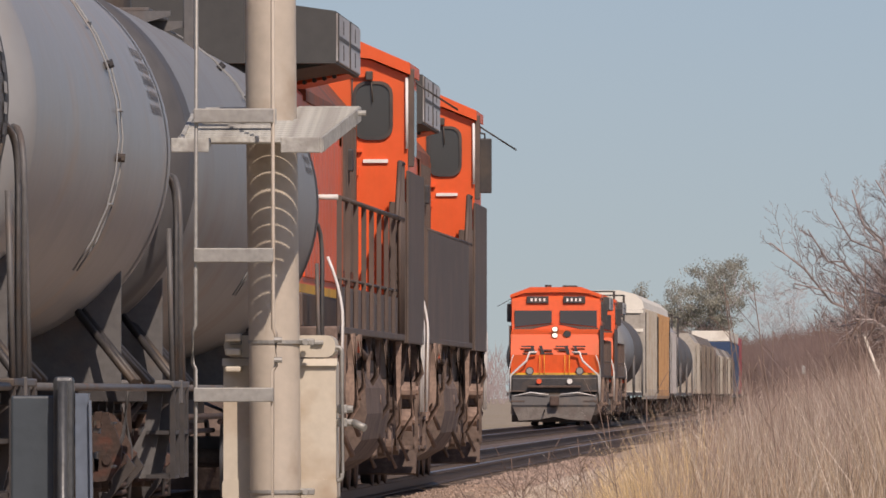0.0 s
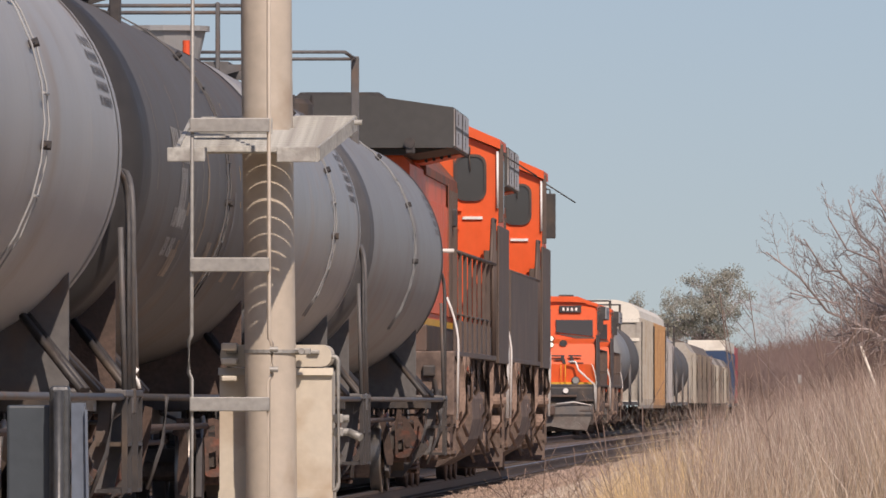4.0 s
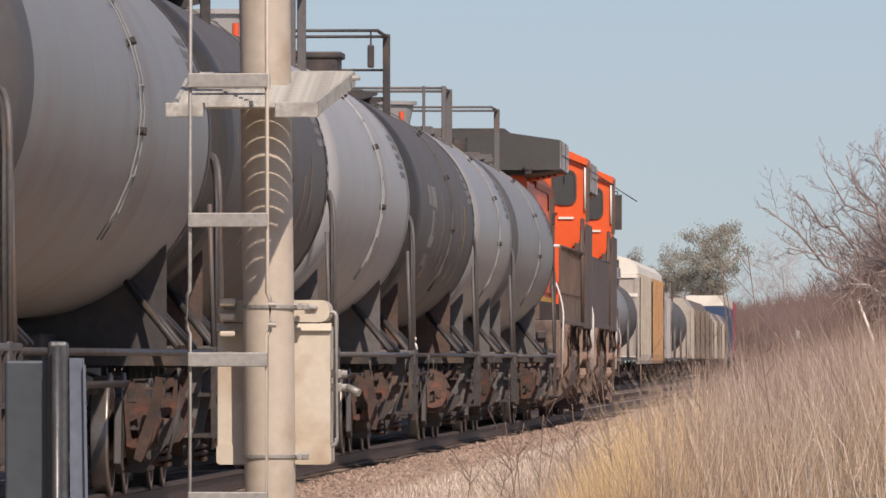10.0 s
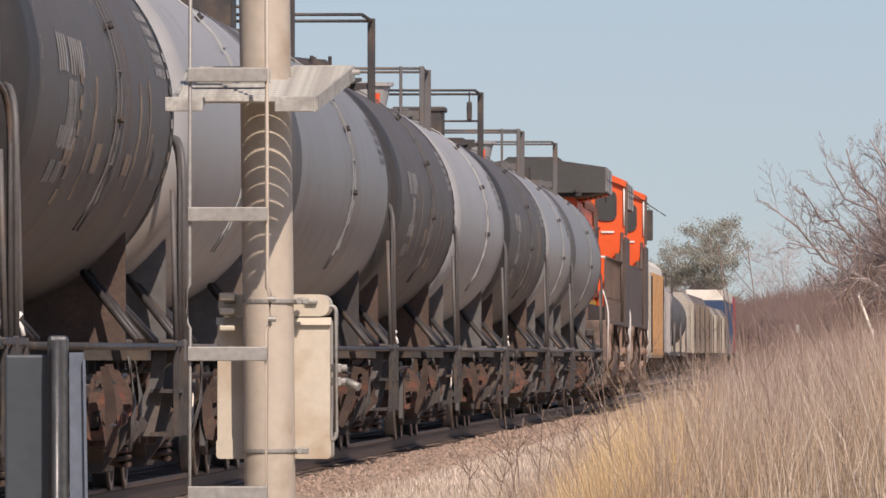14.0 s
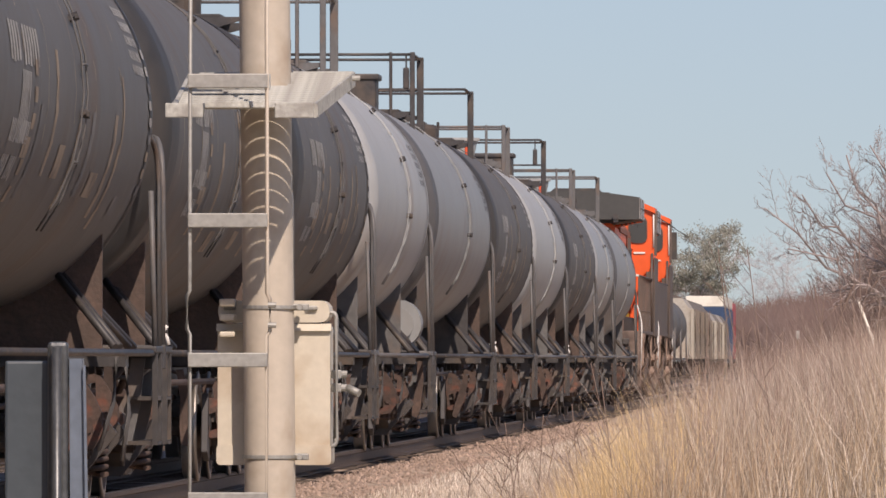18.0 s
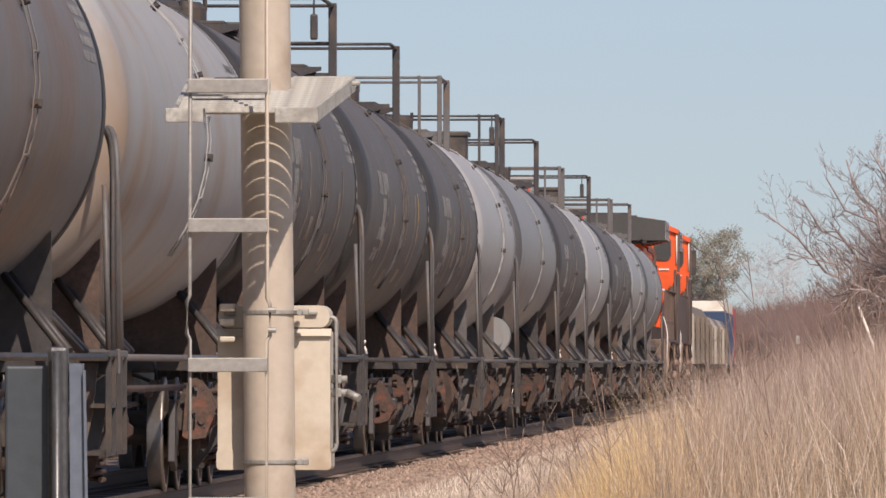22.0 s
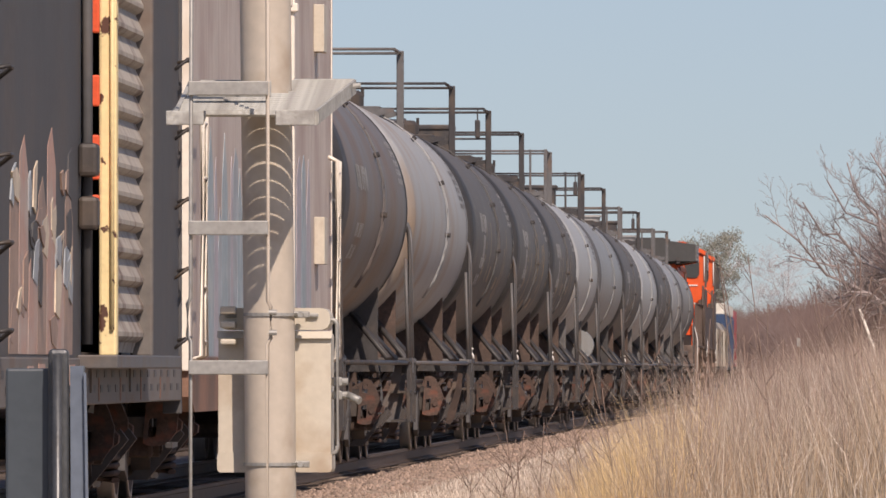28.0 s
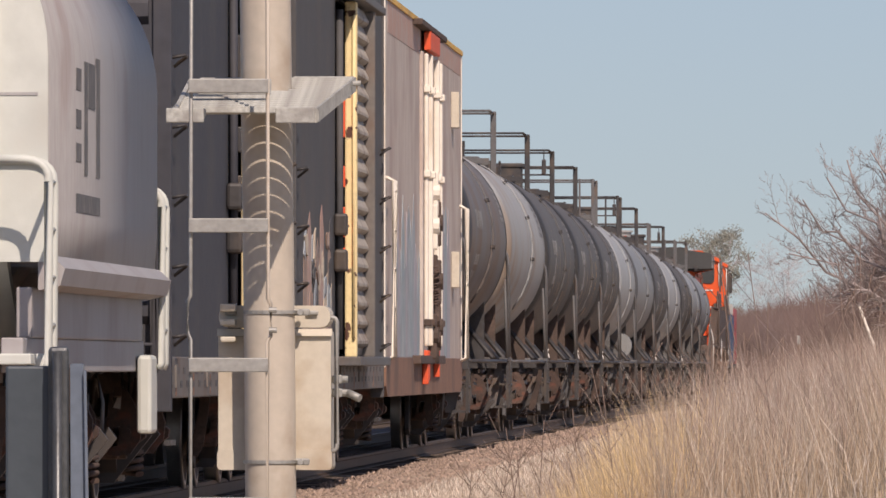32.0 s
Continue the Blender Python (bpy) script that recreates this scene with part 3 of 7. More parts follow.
def tank_car(front, rear, skin, label, R=1.48, zc=2.84, style="a", frame_skin="black_steel", ring=True, letters=(), text="white_paint", drum=False, rail_at=-2.8):
    """A railway tank wagon between two places on the track. Local y runs ahead, x to the side that faces the verge."""
    Lc = front - rear            # over the end platforms
    h = Lc / 2
    car = new("tank_wagon")
    tagged(car, label, "tank wagon", group="tank wagons of the departing train")
    tl = h - 1.25                # half length of the shell
    head = 0.72
    bm = B()
    prof = [(-tl, R)]
    seams = [-tl + 2 * tl * k / 6 for k in range(1, 6)]
    for s in seams:
        prof += [(s - 0.06, R), (s - 0.03, R + 0.002), (s + 0.03, R + 0.002), (s + 0.06, R)]
    prof.append((tl, R))
    lathe_y(bm, prof, 0, zc, 72, False)
    part("shell", bm, skin, car)
    # dark, grey and brown tanks get darker heads, with a wider rear band
    head_skin = {"tank_dark": "head_dark", "tank_grey": "head_grey", "tank_brown": "head_dark"}.get(skin, skin)
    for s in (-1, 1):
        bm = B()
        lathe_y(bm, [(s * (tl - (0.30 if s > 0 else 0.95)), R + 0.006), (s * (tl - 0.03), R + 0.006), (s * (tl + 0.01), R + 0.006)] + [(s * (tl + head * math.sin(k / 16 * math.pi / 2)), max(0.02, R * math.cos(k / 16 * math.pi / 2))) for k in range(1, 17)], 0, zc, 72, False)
        part("head", bm, head_skin, car, "dished tank end")
    # stub sills, side runs and saddles
    boxes("draft_sill", [(-0.33, 0.33, s * (h - 4.2), s * h, 0.78, 1.25) for s in (-1, 1)], frame_skin, car, 0.02)
    for sx in (-1, 1):
        part("side_rail", tube(B(), [(sx * 1.46, -h + 0.2, 1.10), (sx * 1.46, h - 0.2, 1.10)], 0.026, 8), frame_skin, car)
    for s in (-1, 1):
        bm = B()
        ys = s * (h - 2.55)
        prism(bm, [(-1.2, 1.12), (1.2, 1.12), (1.2, zc - 0.88), (1.02, zc - 1.06), (0.75, zc - 1.26), (0.35, zc - 1.42), (-0.35, zc - 1.42), (-0.75, zc - 1.26), (-1.02, zc - 1.06), (-1.2, zc - 0.88)], "y", ys - 0.03, ys + 0.03)
        part("cross_beam", box(B(), -1.38, 1.38, ys - 0.16, ys + 0.16, 1.00, 1.118), "black_steel", car)
        part("saddle", bm, "rusty_steel" if skin in ("tank_dark", "tank_rusty") else frame_skin, car, "rust-stained saddle plate" if skin in ("tank_dark", "tank_rusty") else "")
        bm = B()
        for d in (0.55, 1.1):
            tube(bm, [(1.36, ys + s * d, 1.14), (0.92, ys + s * (d - 0.62) * 0.9, zc - R * 0.80)], 0.03, 6)
            tube(bm, [(1.36, ys - s * d, 1.14), (0.92, ys - s * (d - 0.5), zc - R * 0.80)], 0.03, 6)
        part("strut", bm, "black_steel", car)
        # end platform and its bent grab rails
        bm = B()
        box(bm, -1.5, 1.5, s * (h - 1.0), s * (h - 0.15), 1.10, 1.15, 0.01)
        box(bm, -1.5, 1.5, s * (h - 0.17), s * (h - 0.12), 0.98, 1.16, 0.01)
        part("end_platform", bm, frame_skin, car)
        for sx in (-1, 1):
            bm = B()
            y0 = s * (h - 0.25)
            y1 = s * (h - 0.95)
            pts = [(sx * 1.47, y0, 1.12), (sx * 1.47, y0, 2.35)] + arc((sx * 1.47, y0, 2.35), (sx * 1.47, y0, 2.72), (sx * 1.38, y0 - s * 0.35, 2.72)) + [(sx * 1.25, y1, 2.66)]
            tube(bm, pts, 0.022, 8)
            tube(bm, [(sx * 1.47, y0 - s * 0.45, 1.12), (sx * 1.44, y0 - s * 0.45, 2.3)], 0.022, 6)
            part("grab_rail", bm, "grey_steel", car)
            for z in (0.42, 0.75):
                part("step", box(B(), sx * 1.28, sx * 1.5, s * (h - 0.85), s * (h - 0.35), z, z + 0.03), "black_steel", car)
            for yy in (0.85, 0.35):
                part("step_hanger", box(B(), sx * 1.46, sx * 1.5, s * (h - yy) - 0.02, s * (h - yy) + 0.02, 0.42, 1.1), "black_steel", car)
        boxes("spring_pack", [(0.55 + 0.06 * k, 0.59 + 0.06 * k, s * (h - 0.5), s * (h - 0.35), 0.90, 1.08) for k in range(8)], "black_steel", car)
        coupler(car, s * (h - 0.05), s)
        bogie(car, s * (h - 2.55))
        part("uncoupling_rod", tube(B(), [(1.42, s * (h - 0.12), 1.02), (1.3, s * (h - 0.05), 0.92), (0.5, s * (h - 0.05), 0.9), (0.3, s * (h + 0.1), 0.98)], 0.018, 6), "grey_steel", car)
        part("brake_pipe", tube(B(), [(1.2, s * (h - 0.4), 0.98), (1.1, s * (h - 1.0), 0.82), (0.8, s * (h - 1.6), 0.78), (0.7, s * (h - 4.0), 0.8)], 0.03, 6), "rusty_steel", car)
        part("hanger", prism(B(), [(1.30, 1.06), (1.40, 1.06), (1.36, 0.70), (1.30, 0.42), (1.18, 0.42), (1.16, 0.62), (1.26, 0.8)], "y", s * (h - 0.75), s * (h - 0.72)), "grey_steel", car)
    # brake gear under the middle
    bm = B()
    cyl(bm, (0.55, -1.6, 0.95), (0.55, -0.6, 0.95), 0.22, 14)
    box(bm, 0.3, 0.75, 0.3, 0.7, 0.75, 1.05, 0.04)
    tube(bm, [(0.95, -h + 3.4, 0.86), (0.95, h - 3.4, 0.86)], 0.03, 6)
    tube(bm, [(0.6, -h + 3.4, 0.72), (0.6, h - 3.4, 0.72)], 0.025, 6)
    part("brake_gear", bm, "rusty_steel", car)
    bm = B()
    cyl(bm, (0, 0, zc - R - 0.32), (0, 0, zc - R + 0.1), 0.2, 14)
    box(bm, -0.3, 0.3, -0.5, 0.5, zc - R - 0.16, zc - R + 0.06, 0.03)
    part("outlet", bm, frame_skin, car)
    # side ladder that follows the flank from the walkway down to the side run
    lad = h * 0.1
    for yy in (lad - 0.21, lad + 0.21):
        bm = B()
        pts = []
        for k in range(13):
            an = radians(-38 + k * 9.5)
            pts.append(((R + 0.03) * math.cos(an), yy, zc + (R + 0.03) * math.sin(an)))
        tube(bm, pts, 0.0075, 6)
        part("ladder_stile", bm, skin, car)
    for k in range(8):
        an = radians(-18 + k * 12.5)
        x, z = (R + 0.035) * math.cos(an), zc + (R + 0.035) * math.sin(an)
        bm = tube(B(), [(x, lad - 0.21, z), (x, lad + 0.21, z)], 0.010, 5)
        if k % 2:
            cyl(bm, (x * 0.955, lad, zc + (z - zc) * 0.955), (x * 1.02, lad, zc + (z - zc) * 1.02), 0.03, 6)
        part("rung", bm, "black_steel" if k % 2 else skin, car)
    for z in (0.55, 0.85):
        part("rung", tube(B(), [(1.46, lad - 0.21, z), (1.46, lad + 0.21, z)], 0.012, 5), "black_steel", car)
    top_gear(car, zc + R, style, skin, frame_skin, rail_at, drum or rail_at == 0.0)
    for y0, z, lines in letters:
        lettering(car, lines, y0, z, R, zc, text)
    if skin == "tank_dark":
        for k in range(10):
            y = -tl * 0.45 + k * tl * 0.135 + random.uniform(-0.3, 0.3)
            z = random.uniform(1.9, 2.35)
            wide = k % 3 == 0
            part("stencil_patch", flank_patch(B(), y, y + (random.uniform(0.5, 0.8) if wide else random.uniform(0.2, 0.34)), z, z + (random.uniform(0.12, 0.22) if wide else random.uniform(0.5, 0.85)), R, zc), "stencil_grey" if k % 4 == 1 else "stencil_tan", car, "dusty tan stencil patch")
        for k in range(6):
            y = -tl * 0.8 + k * tl * 0.28 + random.uniform(-0.3, 0.3)
            z = random.uniform(2.35, 2.75)
            part("paint_line", flank_patch(B(), y, y + random.uniform(0.025, 0.045), z, z + random.uniform(0.8, 1.25), R, zc), "yellow" if style == "c" and k in (4, 6) else "cream_line", car)
        bm = B()
        for k in range(7):
            y = -tl * 0.52 + 0.115 * k
            flank_patch(bm, y, y + 0.07, 2.42, 2.86, R, zc)
        part("stencil_panel", bm, "stencil_white", car, "barred white stencil panel")
        bm = B()
        for k in range(5):
            z = 2.85 - 0.17 * k - (0.12 if k > 2 else 0)
            flank_patch(bm, -tl * 0.52 + 1.15, -tl * 0.52 + 1.42, z, z + 0.1, R, zc)
        part("stencil_column", bm, "stencil_tan", car, "column of tan stencil marks")
        for k in range(9):
            z = 3.25 - 0.125 * k
            part("data_mark", flank_patch(B(), tl - 0.42, tl - 0.16, z, z + 0.07, R, zc, 0.009), "stencil_grey" if k % 3 == 2 else "stencil_white" if k < 5 else "stencil_tan", car, "small pale data mark")
        part("hose_hook", tube(B(), [(1.46 + 0.05 * math.cos(k * 0.7), -h + 0.35, 1.16 + 0.022 * k + 0.05 * math.sin(k * 0.7)) for k in range(9)], 0.016, 6), "white_paint", car, "white hook")
        part("reflector", flank_patch(B(), tl * 0.62, tl * 0.62 + 0.13, 2.5, 3.05, R, zc), "yellow" if style == "c" else "stencil_tan", car)
    if drum:
        bm = cyl(B(), (1.12, h - 1.6, 1.48), (1.12, h - 0.9, 1.48), 0.29, 24)
        cyl(bm, (1.12, h - 1.66, 1.48), (1.12, h - 1.6, 1.48), 0.2, 24)
        part("air_drum", bm, "tank_grey", car, "grey round air drum")
    MOVERS.append((car, (front + rear) / 2))
    return car


def top_gear(car, zt, style, skin, frame_skin, off=0.0, double=False):
    """Walkway, railing and valve fittings on the crown of a tank wagon. zt: the height of the crown."""
    before = set(car.children)
    n = 1.35 if style in "ac" else 1.0
    w = 0.84
    metal = frame_skin if style != "b" else "grey_steel"
    part("walkway", box(B(), 0.40, 0.66, -n, n, zt - 0.05, zt - 0.02, 0.005), metal, car)
    part("walkway", box(B(), -0.66, -0.40, -n, n, zt - 0.05, zt - 0.02, 0.005), metal, car)
    for yy in (-n, n):
        part("walkway_bracket", prism(B(), [(0.40, zt - 0.05), (w, zt - 0.05), (w, zt - 0.09), (0.62, zt - 0.15)], "y", yy - 0.03, yy + 0.03), metal, car)
    top = 4.86 if style == "b" else 5.04
    lw = -1.04
    for x, yy, wd in ((w, n, 0.045), (lw, -n, 0.026), (lw, n, 0.026)) + (((w, -n, 0.032), (w - 0.28, -n, 0.02)) if style == "b" or double else ()):
        bm = box(B(), x - wd, x + wd, yy - 0.06, yy + 0.06, zt - 0.55 if x > 0.8 else zt - 0.1 if x > 0 else zt - 0.4, top, 0.01)
        if x > 0.8:
            box(bm, x - wd - 0.02, x + wd + 0.02, yy - 0.10, yy + 0.10, zt - 0.44, zt - 0.36)
        part("railing_post", bm, metal, car)
    for (xa, ya), (xb, yb) in ([(w, -n), (lw, -n)], [(w, n), (lw, n)], [(lw, -n), (lw, n)], [(w, -n), (w, n)]):
        part("railing_bar", tube(B(), [(xa, ya, top - 0.03), (xb, yb, top - 0.03)], 0.021, 6), metal, car)
    if style == "c":
        part("railing_bar", tube(B(), [(w, n, zt + 0.28), (-w, n, zt + 0.28)], 0.018, 6), metal, car)
        bm = box(B(), w - 0.12, w - 0.04, -n - 0.05, -n + 0.05, top - 0.48, top - 0.2, 0.02)
        cyl(bm, (w - 0.08, -n, top - 0.2), (w - 0.08, -n, top - 0.05), 0.012, 6)
        part("hanging_cap", bm, "black_steel", car)
        bm = box(B(), -0.42, 0.30, n * 0.2, n * 0.2 + 0.9, zt - 0.08, zt + 0.46, 0.05)
        box(bm, -0.46, 0.34, n * 0.2 - 0.03, n * 0.2 + 0.93, zt + 0.40, zt + 0.48, 0.02)
        part("valve_housing", bm, "black_steel", car)
    elif style == "b":
        bm = cyl(B(), (0, 0.15, zt - 0.06), (0, 0.15, zt + 0.30), 0.30, 20, 0.38)
        cyl(bm, (0, 0.15, zt + 0.30), (0, 0.15, zt + 0.35), 0.42, 20)
        part("valve_tub", bm, skin, car, "tapered valve tub with a lid")
        bm = cyl(B(), (0.22, -0.3, zt + 0.0), (0.22, -0.3, zt + 0.20), 0.035, 8)
        part("red_fitting", bm, "red_orange", car)
    else:
        bm = B()
        for (z0, r0), (z1, r1) in zip([(0, 0.42), (0.20, 0.42), (0.26, 0.36), (0.28, 0.1)], [(0.20, 0.42), (0.26, 0.36), (0.28, 0.1), (0.29, 0.02)]):
            cyl(bm, (0, 0.15, zt - 0.06 + z0), (0, 0.15, zt - 0.06 + z1), r0, 18, r1)
        part("valve_dome", bm, "black_steel", car)
        for k in range(6):
            an = k * math.tau / 6
            part("dome_bolt", cyl(B(), (0.40 * math.cos(an), 0.15 + 0.40 * math.sin(an), zt + 0.12), (0.40 * math.cos(an), 0.15 + 0.40 * math.sin(an), zt + 0.24), 0.025, 6), "black_steel", car)
    for yy, hh in ((-n - 0.35, 0.16), (0.9, 0.24), (n + 0.6, 0.2)):
        bm = cyl(B(), (-0.2, yy, zt - 0.08), (-0.2, yy, zt + hh), 0.045, 8)
        cyl(bm, (-0.2, yy, zt + hh - 0.04), (-0.2, yy, zt + hh), 0.085, 8)
        part("vent_pipe", bm, "black_steel", car)
    for ob in set(car.children) - before:
        ob.location.y += off


# ================= locomotives =================
def loco_bogie(parent, y, n=3):
    if "loco_axle" not in SHARED:
        bm = B()
        cyl(bm, (-1.0, 0, 0.53), (1.0, 0, 0.53), 0.1, 12)
        SHARED["loco_axle"] = mesh_of("axle", bm, "wheel")
        bm = B()
        out = [(-2.6, 0.62), (-2.6, 0.86), (-2.2, 1.0), (2.2, 1.0), (2.6, 0.86), (2.6, 0.62), (2.2, 0.56), (1.5, 0.74), (0.5, 0.74), (0, 0.62), (-0.5, 0.74), (-1.5, 0.74), (-2.2, 0.56)]
        prism(bm, out, "x", -0.09, 0.09)
        SHARED["loco_frame"] = mesh_of("side_frame", bm, "loco_truck")
        bm = B()
        box(bm, -0.05, 0.16, -0.24, 0.24, 0.33, 0.80, 0.05)
        cyl(bm, (0.1, 0, 0.53), (0.24, 0, 0.53), 0.17, 16)
        SHARED["loco_bearing"] = mesh_of("bearing", bm, "loco_truck")
        bm = B()
        cyl(bm, (0.02, 0, 0.55), (0.02, 0, 1.05), 0.10, 12)
        cyl(bm, (0.05, 0.2, 0.75), (0.05, 0.2, 1.15), 0.06, 10)
        SHARED["loco_spring"] = mesh_of("suspension_strut", bm, "rusty_steel")
        bm = B()
        lathe_y(bm, [(-0.07, 0.1), (-0.07, 0.3), (-0.02, 0.33), (-0.06, 0.47), (-0.06, 0.525), (0.04, 0.53), (0.06, 0.555), (0.08, 0.55), (0.08, 0.1)], seg=28)
        bmesh.ops.rotate(bm, verts=bm.verts, matrix=Matrix.Rotation(radians(90), 3, "Z"))
        SHARED["loco_wheel"] = mesh_of("wheel", bm, "loco_truck")
    bm = B()
    box(bm, -0.8, 0.8, -2.5, 2.5, 0.6, 0.9, 0.03)
    base = part("bogie", bm, "black_steel", parent, at=pose(0, y, 0))
    for sx in (-1, 1):
        turn = 0 if sx > 0 else 180
        again("side_frame", SHARED["loco_frame"], base, pose(sx * 1.08, 0, 0, 0, 0, turn))
        for yy in (-1.9, 0, 1.9):
            again("bearing", SHARED["loco_bearing"], base, pose(sx * 1.08, yy, 0, 0, 0, turn))
            again("wheel", SHARED["loco_wheel"], base, pose(sx * 0.76, yy, 0.53, 0, 0, 180 - turn))
        for yy in (-1.0, 0.9):
            again("suspension_strut", SHARED["loco_spring"], base, pose(sx * 1.2, yy, 0, 0, 0, turn))
    for yy in (-1.9, 0, 1.9):
        again("axle", SHARED["loco_axle"], base, pose(0, yy, 0))
        bm = B()
        cyl(bm, (-0.55, yy + 0.35, 0.55), (0.55, yy + 0.35, 0.55), 0.33, 16)
        part("traction_motor", bm, "loco_truck", base)


def rounded_panel(x0, x1, z0, z1, r, n=4):
    pts = []
    for cx, cz, a0 in ((x1 - r, z1 - r, 0), (x0 + r, z1 - r, 90), (x0 + r, z0 + r, 180), (x1 - r, z0 + r, 270)):
        for k in range(n + 1):
            an = radians(a0 + 90 * k / n)
            pts.append((cx + r * math.cos(an), cz + r * math.sin(an)))
    return pts


def cab_window(parent, x0, x1, z0, z1, y, face, name="window"):
    """A rubber-framed pane set in a wall that faces along y. face: -1 looks back along the track, 1 ahead."""
    bm = B()
    outer, inner = rounded_panel(x0, x1, z0, z1, 0.15), rounded_panel(x0 + 0.035, x1 - 0.035, z0 + 0.035, z1 - 0.035, 0.12)
    lo = [[bm.verts.new((p[0], y + face * d, p[1])) for p in ring] for ring, d in ((outer, 0.004), (outer, 0.035), (inner, 0.035), (inner, 0.004))]
    n = len(outer)
    for r0, r1 in zip(lo, lo[1:]):
        for i in range(n):
            bm.faces.new((r0[i], r0[(i + 1) % n], r1[(i + 1) % n], r1[i]))
    w = part(name, bm, "black_steel", parent)
    bm = B()
    prism(bm, inner, "y", y + face * 0.005, y + face * 0.015)
    part("pane", bm, "glass_dark", w)
    return w


def locomotive(front, label, ahead=True, group="", solid_rail=False, mirror=True, pilot="loco_truck", rad=(4.28, 4.86)):
    """A six-axle freight locomotive 22.3 m long with its cab at the +y end."""
    lo = new("locomotive")
    tagged(lo, label, "locomotive", group=group)
    h = 11.15
    cab_r, cab_f = h - 4.95, h - 2.45      # cab's rear wall and windscreen wall
    deck = 1.72
    bm = B()
    box(bm, -1.15, 1.15, -h + 0.55, h - 0.55, 1.22, deck - 0.06, 0.03)
    part("underframe", bm, "loco_dark", lo)
    bm = B()
    box(bm, -1.52, 1.52, -h + 0.6, h - 0.7, deck - 0.07, deck, 0.01)
    part("walkway", bm, "loco_dark", lo)
    half = [(1.40, 1.30), (1.50, 1.12), (1.52, 0.85), (1.46, 0.58), (1.30, 0.36), (1.05, 0.22), (0.5, 0.18)]
    for ya, yb, k in ((-4.3, -2.2, 1.0), (-2.1, 2.4, 0.97), (2.5, 4.0, 0.93)):
        bm = B()
        prism(bm, [(x * k, z) for x, z in half] + [(-x * k, z) for x, z in reversed(half)], "y", ya, yb)
        part("fuel_tank", bm, "loco_truck", lo, "dusty brown fuel tank")
    for sx in (-1, 1):
        for k in range(5):
            part("air_pipe", tube(B(), [(sx * 1.35, -h + 2.2 + k * 1.9, 1.58), (sx * 1.42, -h + 3.0 + k * 1.9, 1.45), (sx * 1.38, -h + 3.7 + k * 1.9, 1.6)], 0.04, 6), "loco_truck", lo)
        boxes("red_valve", [(sx * 1.36, sx * 1.48, -h + y, -h + y + 0.15, 1.48, 1.60) for y in (2.0, 6.5)], "red_orange", lo, 0.03)
    # long hood
    bm = B()
    prism(bm, [(-0.92, deck), (0.92, deck), (0.92, 4.1), (0.62, 4.45), (-0.62, 4.45), (-0.92, 4.1)], "y", -h + 0.9, cab_r)
    part("hood", bm, "orange", lo)
    bm = B()
    prism(bm, [(-0.95, 4.05), (0.95, 4.05), (0.95, 4.16), (0.64, 4.52), (-0.64, 4.52), (-0.95, 4.16)], "y", -h + 5.6, cab_r - 0.02)
    part("hood_roof", bm, "sooty", lo)
    for sx in (-1, 1):
        bm = B()
        box(bm, sx * 0.92, sx * 0.93, -h + 0.95, cab_r, 2.08, 2.18)
        part("hood_stripe", bm, "yellow", lo)
        bm = B()
        box(bm, sx * 0.92, sx * 1.12, -h + 1.4, cab_r - 0.9, deck, 2.06, 0.02)
        part("cable_duct", bm, "loco_dark", lo)
    for k in range(14):
        y0 = -5.6 + k * 0.7
        if y0 + 0.6 > cab_r - 0.9:
            break
        for sx in (-1, 1):
            bm = B()
            box(bm, sx * 0.92, sx * 0.945, y0, y0 + 0.62, 2.25, 3.75, 0.01)
            part("hood_door", bm, "orange", lo)
    for sx in (-1, 1):
        # soot-stained filter panels between radiator and cab
        part("filter_panel", box(B(), sx * 0.945, sx * 0.96, cab_r - 3.5, cab_r - 0.02, 2.25, 4.08), "sooty", lo, "sooty orange-brown filter panel")
        boxes("grille_slat", [(sx * 0.96, sx * 0.975, cab_r - 3.4 + k * 0.4, cab_r - 3.3 + k * 0.4, 2.4, 4.0) for k in range(8)], "loco_dark", lo)
        boxes("filter_latch", [(sx * 0.96, sx * 1.03, cab_r - 2.6, cab_r - 2.3, 3.5, 3.75)], "black_steel", lo, 0.02)
    # tail of the hood: end wall fittings
    boxes("number_board", [(0.35, 0.8, -h + 0.87, -h + 0.9, 3.35, 4.0), (-0.8, -0.35, -h + 0.87, -h + 0.9, 3.35, 4.0)], "loco_panel", lo, 0.02)
    bm = B()
    cyl(bm, (0, -h + 0.72, 3.6), (0, -h + 0.9, 3.6), 0.2, 16)
    box(bm, -0.3, 0.3, -h + 0.8, -h + 0.9, 2.2, 3.2, 0.02)
    part("rear_fittings", bm, "black_steel", lo)
    for x in (-0.12, 0.12):
        hl = part("rear_headlight", cyl(B(), (x, -h + 0.02, 4.36), (x, -h + 0.2, 4.36), 0.115, 16), "black_steel", lo)
        part("lens", cyl(B(), (x, -h + 0.005, 4.36), (x, -h + 0.02, 4.36), 0.09, 16), "loco_panel", hl)
    # wide radiator block on the tail of the hood
    ra, rb = -h + 0.15, -h + 5.4
    bm = B()
    r0, r1 = rad
    prism(bm, [(-1.5, r0), (-1.5, r1 - 0.07), (-0.45, r1 + 0.08), (0.45, r1 + 0.08), (1.5, r1 - 0.07), (1.5, r0)], "y", ra, rb)
    part("radiator", bm, "loco_grey", lo)
    bm = B()
    prism(bm, [(-1.40, r0 - 0.005), (-0.93, r0 - 0.08), (0.93, r0 - 0.08), (1.40, r0 - 0.005)], "y", ra + 0.3, rb - 1.6)
